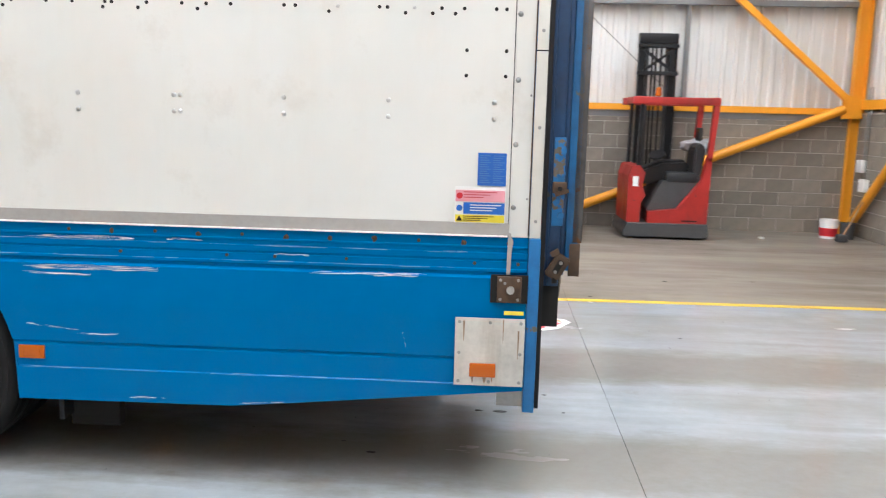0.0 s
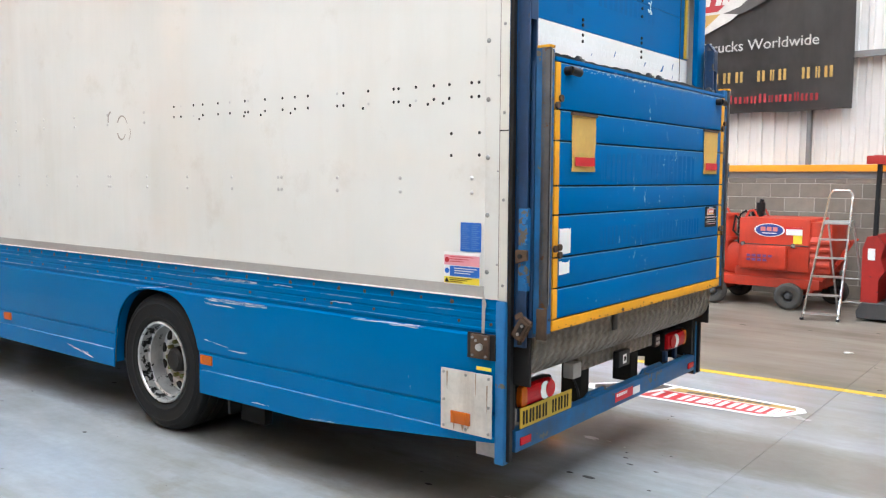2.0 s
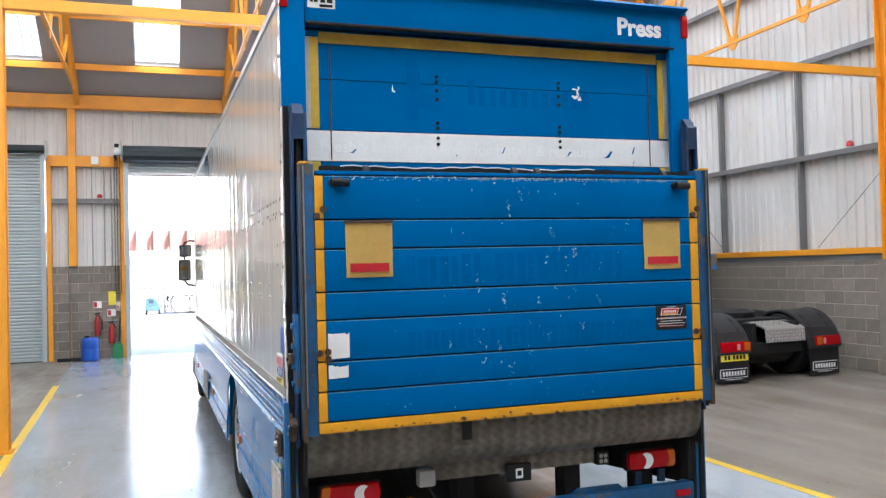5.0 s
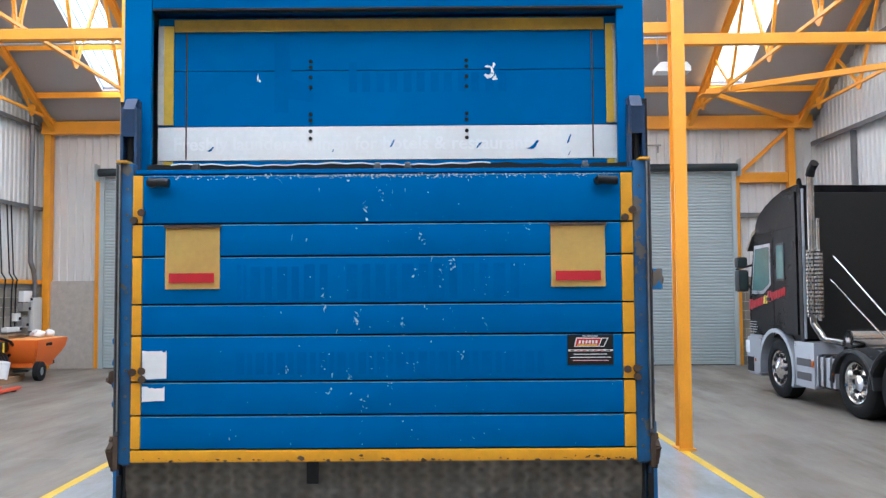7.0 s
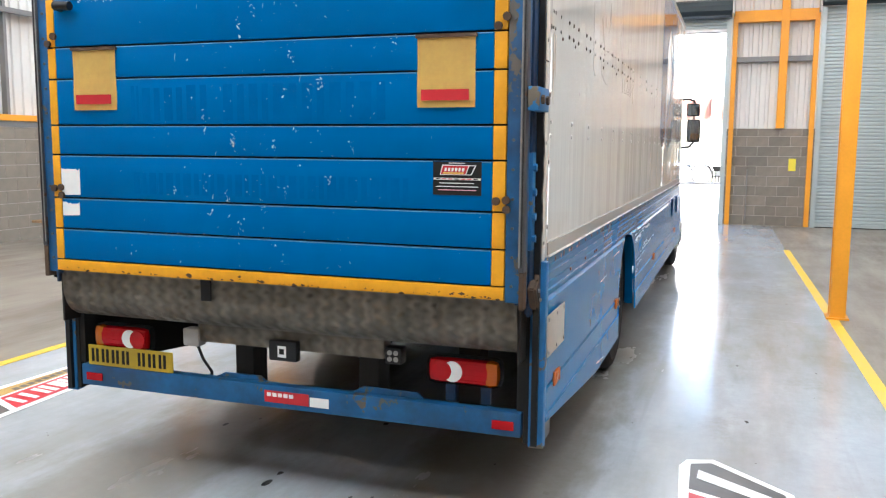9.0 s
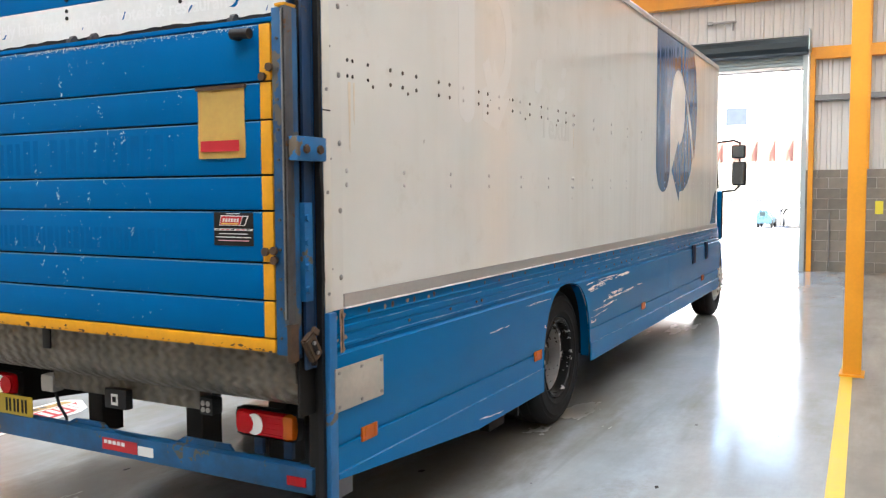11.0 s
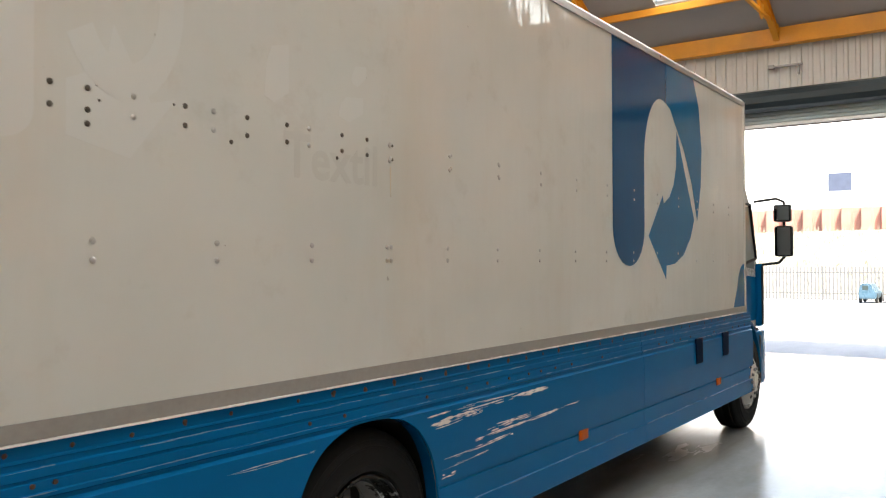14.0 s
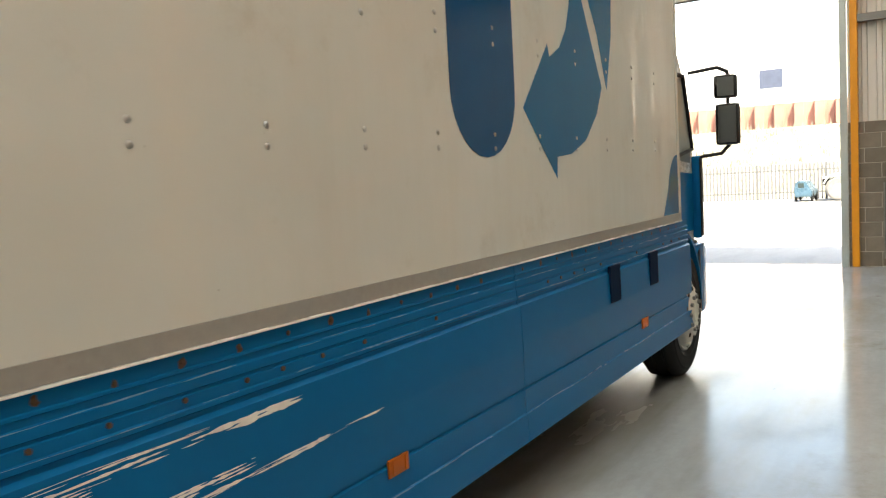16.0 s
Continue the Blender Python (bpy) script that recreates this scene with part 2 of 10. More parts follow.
def floor_material(name, base, dirt, rough, gloss_var, dirt_share, coat=0.0, worn=0.0, tracks=0.0):
    """Concrete or floor paint: drag marks, stains, oil spots; coat and worn: a sealed finish, dull where rubbed off."""
    m, nt, b = nodes_of(name)
    tc = nt.nodes.new("ShaderNodeTexCoord").outputs["Object"]
    big = noise_tex(nt, tc, 0.35, 6.0, 0.6)
    drag = noise_tex(nt, tc, 1.0, 6.0, 0.65, (0.25, 1.1, 1.0))
    fine = noise_tex(nt, tc, 14.0, 5.0, 0.7)
    grit = noise_tex(nt, tc, 120.0, 2.0)
    col = mixed(nt, ramp(nt, fine, 0.3, 0.7), tuple(c * 0.94 for c in base), tuple(c * 1.05 for c in base))
    f = math_node(nt, "MULTIPLY", ramp(nt, drag, 1 - dirt_share - 0.14, 1 - dirt_share + 0.12), ramp(nt, big, 0.3, 0.62))
    col = mixed(nt, f, col, dirt)
    spots = ramp(nt, noise_tex(nt, tc, 5.0, 3.0, 0.5), 0.73, 0.76)
    col = mixed(nt, math_node(nt, "MULTIPLY", spots, 0.55), col, tuple(c * 0.3 for c in dirt))
    tyre = ramp(nt, noise_tex(nt, tc, 1.0, 4.0, 0.6, (0.16, 3.2, 1.0)), 0.62, 0.78, 0.0, 0.45)
    col = mixed(nt, tyre, col, tuple(c * 0.55 for c in dirt))
    rubbed = ramp(nt, noise_tex(nt, tc, 0.8, 8.0, 0.72), 0.57, 0.64)
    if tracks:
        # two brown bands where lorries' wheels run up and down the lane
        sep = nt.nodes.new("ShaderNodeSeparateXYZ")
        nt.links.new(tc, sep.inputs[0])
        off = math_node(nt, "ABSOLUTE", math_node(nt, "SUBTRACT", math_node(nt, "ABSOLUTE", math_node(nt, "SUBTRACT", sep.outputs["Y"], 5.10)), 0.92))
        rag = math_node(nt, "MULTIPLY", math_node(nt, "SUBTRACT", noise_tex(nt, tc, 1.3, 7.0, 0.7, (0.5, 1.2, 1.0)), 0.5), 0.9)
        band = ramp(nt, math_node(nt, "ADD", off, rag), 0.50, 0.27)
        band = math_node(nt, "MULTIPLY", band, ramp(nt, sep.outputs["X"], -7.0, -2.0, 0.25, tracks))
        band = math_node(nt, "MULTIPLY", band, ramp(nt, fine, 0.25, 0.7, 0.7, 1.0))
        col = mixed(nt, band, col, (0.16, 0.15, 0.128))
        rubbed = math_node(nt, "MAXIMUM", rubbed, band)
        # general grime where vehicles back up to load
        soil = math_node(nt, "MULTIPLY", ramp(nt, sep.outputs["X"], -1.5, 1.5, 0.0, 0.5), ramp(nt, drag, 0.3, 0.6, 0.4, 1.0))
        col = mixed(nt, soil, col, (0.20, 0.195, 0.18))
    if worn:
        col = mixed(nt, math_node(nt, "MULTIPLY", rubbed, worn), col, dirt)
        nt.links.new(ramp(nt, rubbed, 0.0, 1.0, coat, coat * 0.25), b.inputs["Coat Weight"])
        b.inputs["Coat Roughness"].default_value = 0.10
        # dried puddle films and tyre grime dull the shine in ragged patches
        film = noise_tex(nt, tc, 1.6, 7.0, 0.66, (0.55, 1.0, 1.0))
        nt.links.new(ramp(nt, film, 0.44, 0.60, 0.55, 0.12), b.inputs["Specular IOR Level"])
    nt.links.new(col, b.inputs["Base Color"])
    r = math_node(nt, "ADD", ramp(nt, drag, 0.3, 0.7, rough - gloss_var, rough + gloss_var), math_node(nt, "MULTIPLY", math_node(nt, "MAXIMUM", f, math_node(nt, "MULTIPLY", rubbed, worn)), 0.18))
    nt.links.new(r, b.inputs["Roughness"])
    bn = nt.nodes.new("ShaderNodeBump")
    bn.inputs["Strength"].default_value, bn.inputs["Distance"].default_value = 0.25, 0.0004
    nt.links.new(math_node(nt, "ADD", fine, grit), bn.inputs["Height"])
    nt.links.new(bn.outputs[0], b.inputs["Normal"])
    return m


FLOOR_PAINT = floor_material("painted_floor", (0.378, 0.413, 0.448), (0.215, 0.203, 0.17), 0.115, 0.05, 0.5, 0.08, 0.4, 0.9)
FLOOR_BARE = floor_material("bare_concrete_floor", (0.235, 0.207, 0.170), (0.118, 0.098, 0.074), 0.38, 0.08, 0.52)
YARD = floor_material("yard_concrete", (0.36, 0.355, 0.34), (0.28, 0.275, 0.26), 0.8, 0.08, 0.4)


def chequer_material():
    m, nt, b = nodes_of("chequer_plate")
    tc = nt.nodes.new("ShaderNodeTexCoord").outputs["Object"]
    sep = nt.nodes.new("ShaderNodeSeparateXYZ")
    nt.links.new(tc, sep.inputs[0])
    y, z = sep.outputs[1], sep.outputs[2]
    # barleycorn tread: short bars leaning both ways, in a diagonal grid
    a = math_node(nt, "SINE", math_node(nt, "MULTIPLY", math_node(nt, "ADD", y, z), 2 * math.pi / 0.052))
    b2 = math_node(nt, "SINE", math_node(nt, "MULTIPLY", math_node(nt, "SUBTRACT", y, z), 2 * math.pi / 0.052))
    fine1 = math_node(nt, "SINE", math_node(nt, "MULTIPLY", math_node(nt, "ADD", y, z), 2 * math.pi / 0.013))
    fine2 = math_node(nt, "SINE", math_node(nt, "MULTIPLY", math_node(nt, "SUBTRACT", y, z), 2 * math.pi / 0.013))
    pick = ramp(nt, math_node(nt, "MULTIPLY", a, b2), -0.1, 0.1)
    h = mixed(nt, pick, fine1, fine2)
    dent = math_node(nt, "SINE", math_node(nt, "ADD", math_node(nt, "MULTIPLY", y, 2 * math.pi / 0.075), math_node(nt, "ADD", math_node(nt, "MULTIPLY", noise_tex(nt, tc, 7.0, 2.0), 4.0), math_node(nt, "MULTIPLY", math_node(nt, "SINE", math_node(nt, "MULTIPLY", z, 2 * math.pi / 0.05)), 0.6))))
    grime = noise_tex(nt, tc, 3.0, 5.0)
    col = mixed(nt, ramp(nt, grime, 0.35, 0.7), (0.31, 0.28, 0.23), (0.17, 0.15, 0.118))
    # relief shading put into the colour: tread and dents mixed darker
    worn = ramp(nt, math_node(nt, "ADD", dent, math_node(nt, "MULTIPLY", h, 0.8)), -1.9, 1.9)
    col = mixed(nt, math_node(nt, "MULTIPLY", worn, 0.62), col, (0.080, 0.070, 0.056))
    nt.links.new(col, b.inputs["Base Color"])
    b.inputs["Metallic"].default_value = 0.45
    nt.links.new(ramp(nt, grime, 0.3, 0.7, 0.33, 0.52), b.inputs["Roughness"])
    bn = nt.nodes.new("ShaderNodeBump")
    bn.inputs["Strength"].default_value, bn.inputs["Distance"].default_value = 0.8, 0.002
    nt.links.new(h, bn.inputs["Height"])
    bn2 = nt.nodes.new("ShaderNodeBump")
    bn2.inputs["Strength"].default_value, bn2.inputs["Distance"].default_value = 1.0, 0.008
    nt.links.new(dent, bn2.inputs["Height"])
    nt.links.new(bn.outputs[0], bn2.inputs["Normal"])
    nt.links.new(bn2.outputs[0], b.inputs["Normal"])
    return m


CHEQUER = chequer_material()


def roof_light_material():
    """Weathered translucent sheet: daylight passes through it, scattered."""
    m, nt, b = nodes_of("roof_light_sheet")
    tc = nt.nodes.new("ShaderNodeTexCoord").outputs["Object"]
    col = mixed(nt, ramp(nt, noise_tex(nt, tc, 1.4, 5.0), 0.3, 0.7), (0.27, 0.285, 0.285), (0.21, 0.22, 0.215))
    tr = nt.nodes.new("ShaderNodeBsdfTranslucent")
    nt.links.new(col, tr.inputs["Color"])
    nt.links.new(tr.outputs[0], nt.nodes["Material Output"].inputs["Surface"])
    return m


ROOF_LIGHT = roof_light_material()


# ---- building blocks ----
def box(bm, x0, x1, y0, y1, z0, z1, bevel=0.0):
    g = bmesh.ops.create_cube(bm, size=1.0)
    vs = g["verts"]
    for v in vs:
        v.co = Vector(((x0 + x1) / 2 + v.co.x * (x1 - x0), (y0 + y1) / 2 + v.co.y * (y1 - y0), (z0 + z1) / 2 + v.co.z * (z1 - z0)))
    if bevel:
        es = list({e for v in vs for e in v.link_edges})
        bmesh.ops.bevel(bm, geom=es, offset=bevel, segments=2, affect="EDGES", profile=0.6)


def prism(bm, poly, axis, a, b):
    """A flat outline of (u, v) pushed from a to b along axis; u, v are the two other axes in order."""
    i = "xyz".index(axis)
    def at(p, d):
        c = [p[0], p[1]]
        c.insert(i, d)
        return bm.verts.new(c)
    lo, hi = [at(p, a) for p in poly], [at(p, b) for p in poly]
    n = len(poly)
    bm.faces.new(lo)
    bm.faces.new(hi[::-1])
    for k in range(n):
        bm.faces.new((lo[k], hi[k], hi[(k + 1) % n], lo[(k + 1) % n]))
    bmesh.ops.recalc_face_normals(bm, faces=bm.faces[:])


def rod(bm, p, q, r, seg=10, r2=None, cap=True):
    p, q = Vector(p), Vector(q)
    d = q - p
    m = Matrix.Translation((p + q) / 2) @ d.to_track_quat("Z", "Y").to_matrix().to_4x4()
    bmesh.ops.create_cone(bm, cap_ends=cap, segments=seg, radius1=r, radius2=r if r2 is None else r2, depth=d.length, matrix=m)


def beam(bm, p, q, w, h, up=(0, 0, 1), bevel=0.0):
    """A bar of section w (sideways) by h (up) from p to q."""
    p, q, up = Vector(p), Vector(q), Vector(up)
    d = (q - p).normalized()
    s = d.cross(up)
    s = s.normalized() if s.length > 1e-4 else Vector((1, 0, 0))
    u = s.cross(d)
    m = Matrix((s * w, d * (q - p).length, u * h)).transposed().to_4x4()
    g = bmesh.ops.create_cube(bm, size=1.0, matrix=Matrix.Translation((p + q) / 2) @ m)
    if bevel:
        bmesh.ops.bevel(bm, geom=list({e for v in g["verts"] for e in v.link_edges}), offset=bevel, segments=2, affect="EDGES")


def ibeam(bm, p, q, w, h, up, t=0.018):
    p, q, up = Vector(p), Vector(q), Vector(up).normalized()
    beam(bm, p, q, t, h - 2 * t, up)
    for s in (-1, 1):
        o = up * s * (h / 2 - t / 2)
        beam(bm, p + o, q + o, w, t, up)


def pipe(bm, pts, r, seg=8):
    """A round bar through points, with round joints."""
    for a, b in zip(pts, pts[1:]):
        rod(bm, a, b, r, seg)
    for a in pts[1:-1]:
        bmesh.ops.create_icosphere(bm, subdivisions=1, radius=r * 1.02, matrix=Matrix.Translation(a))


def lathe(bm, profile, centre, axis, seg=36):
    """Turn a profile of (distance along axis, radius) round the axis ('x' or 'y') at centre."""
    rings = []
    for d, r in profile:
        ring = []
        for k in range(seg):
            a = 2 * math.pi * k / seg
            c, s = r * math.cos(a), r * math.sin(a)
            o = {"y": (c, d, s), "x": (d, c, s), "z": (c, s, d)}[axis]
            ring.append(bm.verts.new(Vector(centre) + Vector(o)))
        rings.append(ring)
    for a, b in zip(rings, rings[1:]):
        for k in range(seg):
            bm.faces.new((a[k], a[(k + 1) % seg], b[(k + 1) % seg], b[k]))
    bmesh.ops.recalc_face_normals(bm, faces=bm.faces[:])


def mesh_of(name, bm, material, smooth=False):
    me = bpy.data.meshes.new(name)
    bm.to_mesh(me)
    bm.free()
    me.materials.append(material)
    if smooth:
        me.shade_smooth()
        me.set_sharp_from_angle(angle=radians(35))
    return me


def part(name, bm, material, parent=None, label="", smooth=True):
    ob = new(name, mesh_of(name, bm, material, smooth))
    if parent:
        ob.parent = parent
        ob.matrix_parent_inverse = Matrix.Identity(4)
    if label:
        ob["label"] = label
    return ob


def thing(name, label, category, group="", kind="", at=(0, 0, 0)):
    ob = new(name)
    ob.empty_display_size = 0.2
    ob.location = at
    return tagged(ob, label, category, group, kind)


def solid(name, bm, material, label, category="", kind="structure", group="", smooth=False):
    return tagged(new(name, mesh_of(name, bm, material, smooth)), label, category, group, kind)


def shape(fn, *a, **k):
    bm = bmesh.new()
    fn(bm, *a, **k)
    return bm


def lettering(name, text, size, material, parent, m, label="", depth=0.001, align="LEFT", bold=0.0):
    """Words as a thin mesh, baseline at m, reading along m's x, facing m's z."""
    cu = bpy.data.curves.new(name, "FONT")
    cu.body, cu.size, cu.extrude, cu.align_x, cu.resolution_u = text, size, depth, align, 3
    cu.offset = bold
    tmp = new(name + "_tmp", cu)
    me = bpy.data.meshes.new_from_object(tmp.evaluated_get(bpy.context.evaluated_depsgraph_get()))
    bpy.data.objects.remove(tmp)
    bpy.data.curves.remove(cu)
    me.materials.clear()
    me.materials.append(material)
    me.transform(m)
    ob = new(name, me)
    if parent:
        ob.parent = parent
    if label:
        ob["label"] = label
    return ob


def facing(origin, right, out):
    """A pose whose x runs along right and whose z looks along out."""
    r, o = Vector(right).normalized(), Vector(out).normalized()
    return Matrix.Translation(origin) @ Matrix((r, o.cross(r), o)).transposed().to_4x4()

# ---- the hall ----
DOORS = ((-3.3, 0.78), (2.50, 6.68), (8.53, 12.37))  # along the end wall
DOOR_TOP = 4.27


def lane(x):
    """The two edges of the painted lane at x, across the hall."""
    return 1.80 + 0.029 * x, 8.20 + 0.03 * x


def ground():
    bm = bmesh.new()
    bmesh.ops.create_grid(bm, x_segments=8, y_segments=8, size=450)
    bmesh.ops.translate(bm, verts=bm.verts[:], vec=(0, 0, -0.2))
    solid("ground", bm, YARD, "pale concrete ground reaching out beyond the building", "ground")
    bm = shape(box, -49.8, X_END - 0.31, -70, 90, -0.19, -0.02)
    solid("yard", bm, YARD, "sunlit concrete yard outside the open door", "yard")


def floors():
    bm = shape(box, X_END - 0.3, X_BACK + 0.3, Y_NEAR - 0.3, Y_FAR + 0.3, -0.18, -0.012)
    base = solid("floor", bm, DARK, "concrete hall floor with a painted lane and saw-cut joints", "floor")
    xs = [X_END - 0.3, -11.1, -5.09, 0.92, X_BACK + 0.3]
    for x0, x1 in zip(xs, xs[1:]):
        xa, xb = x0 + 0.0016, x1 - 0.0016
        (na, fa), (nb, fb) = lane(xa), lane(xb)
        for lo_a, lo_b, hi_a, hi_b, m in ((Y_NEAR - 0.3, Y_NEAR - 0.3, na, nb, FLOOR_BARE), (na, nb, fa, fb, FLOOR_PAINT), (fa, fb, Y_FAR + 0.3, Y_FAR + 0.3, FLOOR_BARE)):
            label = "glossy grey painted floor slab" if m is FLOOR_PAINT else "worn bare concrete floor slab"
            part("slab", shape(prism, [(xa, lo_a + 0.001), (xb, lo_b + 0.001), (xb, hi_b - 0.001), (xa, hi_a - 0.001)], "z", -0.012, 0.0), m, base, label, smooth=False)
    for x, y, rx, ry in ((0.235, 4.925, 0.045, 0.02), (0.25, 5.40, 0.02, 0.009), (0.33, 5.30, 0.026, 0.008), (0.52, 5.27, 0.018, 0.008), (0.21, 5.50, 0.014, 0.008), (0.62, 4.95, 0.012, 0.007), (-0.62, 4.35, 0.015, 0.008), (0.45, 2.95, 0.020, 0.010), (0.52, 3.02, 0.010, 0.008), (0.38, 3.10, 0.012, 0.006), (-1.35, 2.78, 0.016, 0.009), (0.95, 3.4, 0.011, 0.007), (-3.1, 7.15, 0.022, 0.012)):
        bm = bmesh.new()
        bmesh.ops.create_cone(bm, cap_ends=True, segments=14, radius1=1.0, radius2=0.8, depth=1.0, matrix=Matrix.Translation((x, y, 0.0008)) @ Matrix.Diagonal((rx, ry, 0.0016, 1.0)))
        part("oil_drop", bm, BLACK, base, "dark oil drop on the floor", smooth=False)
    def line(a, b, w=0.05):
        p, q = Vector((*a, 0)), Vector((*b, 0))
        part("floor_line", shape(beam, p + Vector((0, 0, 0.001)), q + Vector((0, 0, 0.001)), 2 * w, 0.004), LINE_YELLOW, base, "worn yellow floor marking line", smooth=False)
    for k in (0, 1):
        run = [(x, lane(x)[k]) for x in (-11.5, -11.1, -5.09, 0.92, X_BACK)]
        for p, q in zip(run, run[1:]):
            line((p[0] + 0.003, p[1]), (q[0] - 0.003, q[1]))


def ribbed(bm, u0, u1, z0, ztop, axis, at, depth, pitch=0.2):
    """Trapezoid sheet standing on the line u0..u1; ztop(u) gives the upper edge; depth points out of the room."""
    us = []
    u = u0
    while u < u1:
        for du, d in ((0.0, 0.0), (0.06, 0.0), (0.075, 1.0), (pitch - 0.015, 1.0), (pitch, 0.0)):
            if u + du <= u1:
                us.append((u + du, d))
        u += pitch
    us.append((u1, 0.0))
    def co(u, d, z):
        return (u, at + d * depth, z) if axis == "x" else (at + d * depth, u, z)
    lo = [bm.verts.new(co(u, d, z0)) for u, d in us]
    hi = [bm.verts.new(co(u, d, max(z0 + 0.01, ztop(u)))) for u, d in us]
    for a, b, c, d in zip(lo, lo[1:], hi[1:], hi):
        bm.faces.new((a, b, c, d))


def block_courses(u0, u1, z0, z1, stretch=0.452, rise=0.221):
    """Stretcher bond: (u, z, length, height) of each block's face."""
    out, k, z = [], 0, z0
    while z < z1 - 0.03:
        h = min(rise, z1 - z)
        u = u0 - (stretch / 2 if k % 2 else 0)
        while u < u1 - 0.02:
            a, b = max(u, u0), min(u + stretch, u1)
            if b - a > 0.03:
                out.append((a, z, b - a, h))
            u += stretch
        z += rise
        k += 1
    return out


BLOCK_MESH = {}


def block_piece(length, height):
    key = (round(length, 3), round(height, 3))
    if key not in BLOCK_MESH:
        bm = shape(box, 0.005, key[0] - 0.005, -0.006, 0.03, 0.005, key[1] - 0.005)
        bmesh.ops.bevel(bm, geom=[e for e in bm.edges if all(v.co.y < 0 for v in e.verts)], offset=0.004, segments=1, affect="EDGES")
        BLOCK_MESH[key] = mesh_of("block", bm, BLOCK)
    return BLOCK_MESH[key]


def lay_blocks(wall, u0, u1, z1, origin, turn, near=None):
    """Blocks on the face through origin that runs along turn; near: the stretch laid as single pieces."""
    m0 = pose(*origin, 0, 0, turn)
    rest = bmesh.new()
    for u, z, l, h in block_courses(u0, u1, 0.0, z1):
        if near is None or near[0] <= u <= near[1]:
            ob = new("block", block_piece(l, h))
            ob.parent = wall
            ob.matrix_basis = m0 @ pose(u, 0, z)
        else:
            g = bmesh.ops.create_cube(rest, size=1.0, matrix=m0 @ Matrix.Translation((u + l / 2, 0.012, z + h / 2)) @ Matrix.Diagonal((l - 0.01, 0.036, h - 0.01, 1)))
    if rest.verts:
        tagged(part("blockwork", rest, BLOCK, wall, smooth=False), kind="stuff")
    else:
        rest.free()


def gable_top(x):
    return roof_z(x) - 0.02


def side_wall(name, y, out, top, girts, bars):
    """A gable wall along x; out is +1 or -1, the way out of the room; top: of the blocks."""
    bm = shape(box, X_END - 0.2, X_BACK + 0.2, *sorted((y - out * 0.001, y + out * 0.22)), -0.1, top)
    wall = solid(name, bm, MORTAR, "grey concrete block wall below white ribbed metal cladding", "wall")
    bm = bmesh.new()
    ribbed(bm, X_END - 0.2, X_BACK + 0.2, top, gable_top, "x", y + out * 0.16, out * 0.035)
    part("cladding", bm, CLAD, wall, "white ribbed metal cladding", smooth=False)
    bm = bmesh.new()
    prism(bm, [(X_END - 0.3, top), (X_BACK + 0.3, top), (X_BACK + 0.3, EAVE), (X_RIDGE, roof_z(X_RIDGE)), (X_END - 0.3, EAVE)], "y", y + out * 0.2, y + out * 0.26)
    part("outer_sheet", bm, CLAD, wall, smooth=False)
    bm = shape(box, X_END, X_BACK, *sorted((y - out * 0.012, y + out * 0.15)), top, top + 0.103)
    part("flashing", bm, GIRT, wall, "grey metal flashing on top of the blocks", smooth=False)
    bm = shape(box, X_END, X_BACK, *sorted((y - out * 0.05, y + out * 0.1)), top + 0.106, top + 0.21, 0.006)
    part("rail", bm, ORANGE, wall, "orange painted steel rail", smooth=False)
    for z in girts:
        x0 = X_END + max(0.0, (z + 0.2 - EAVE) / PITCH)
        x1 = X_BACK - max(0.0, (z + 0.2 - EAVE) / PITCH)
        # zed section: top flange to the sheet, web, turned-down lip
        bm = shape(box, x0, x1, *sorted((y + out * 0.0, y + out * 0.155)), z - 0.008, z)
        box(bm, x0, x1, *sorted((y - out * 0.004, y + out * 0.004)), z - 0.09, z - 0.008)
        box(bm, x0, x1, *sorted((y + out * 0.004, y + out * 0.05)), z - 0.096, z - 0.088)
        part("girt", bm, GIRT, wall, "dark grey galvanised girt", smooth=False)
    for x in bars:
        part("sag_bar", shape(box, x - 0.03, x + 0.03, *sorted((y + out * 0.02, y + out * 0.14)), top + 0.21, girts[1] - 0.1), GIRT, wall, smooth=False)
    return wall


END_BLOCKS = 2.16


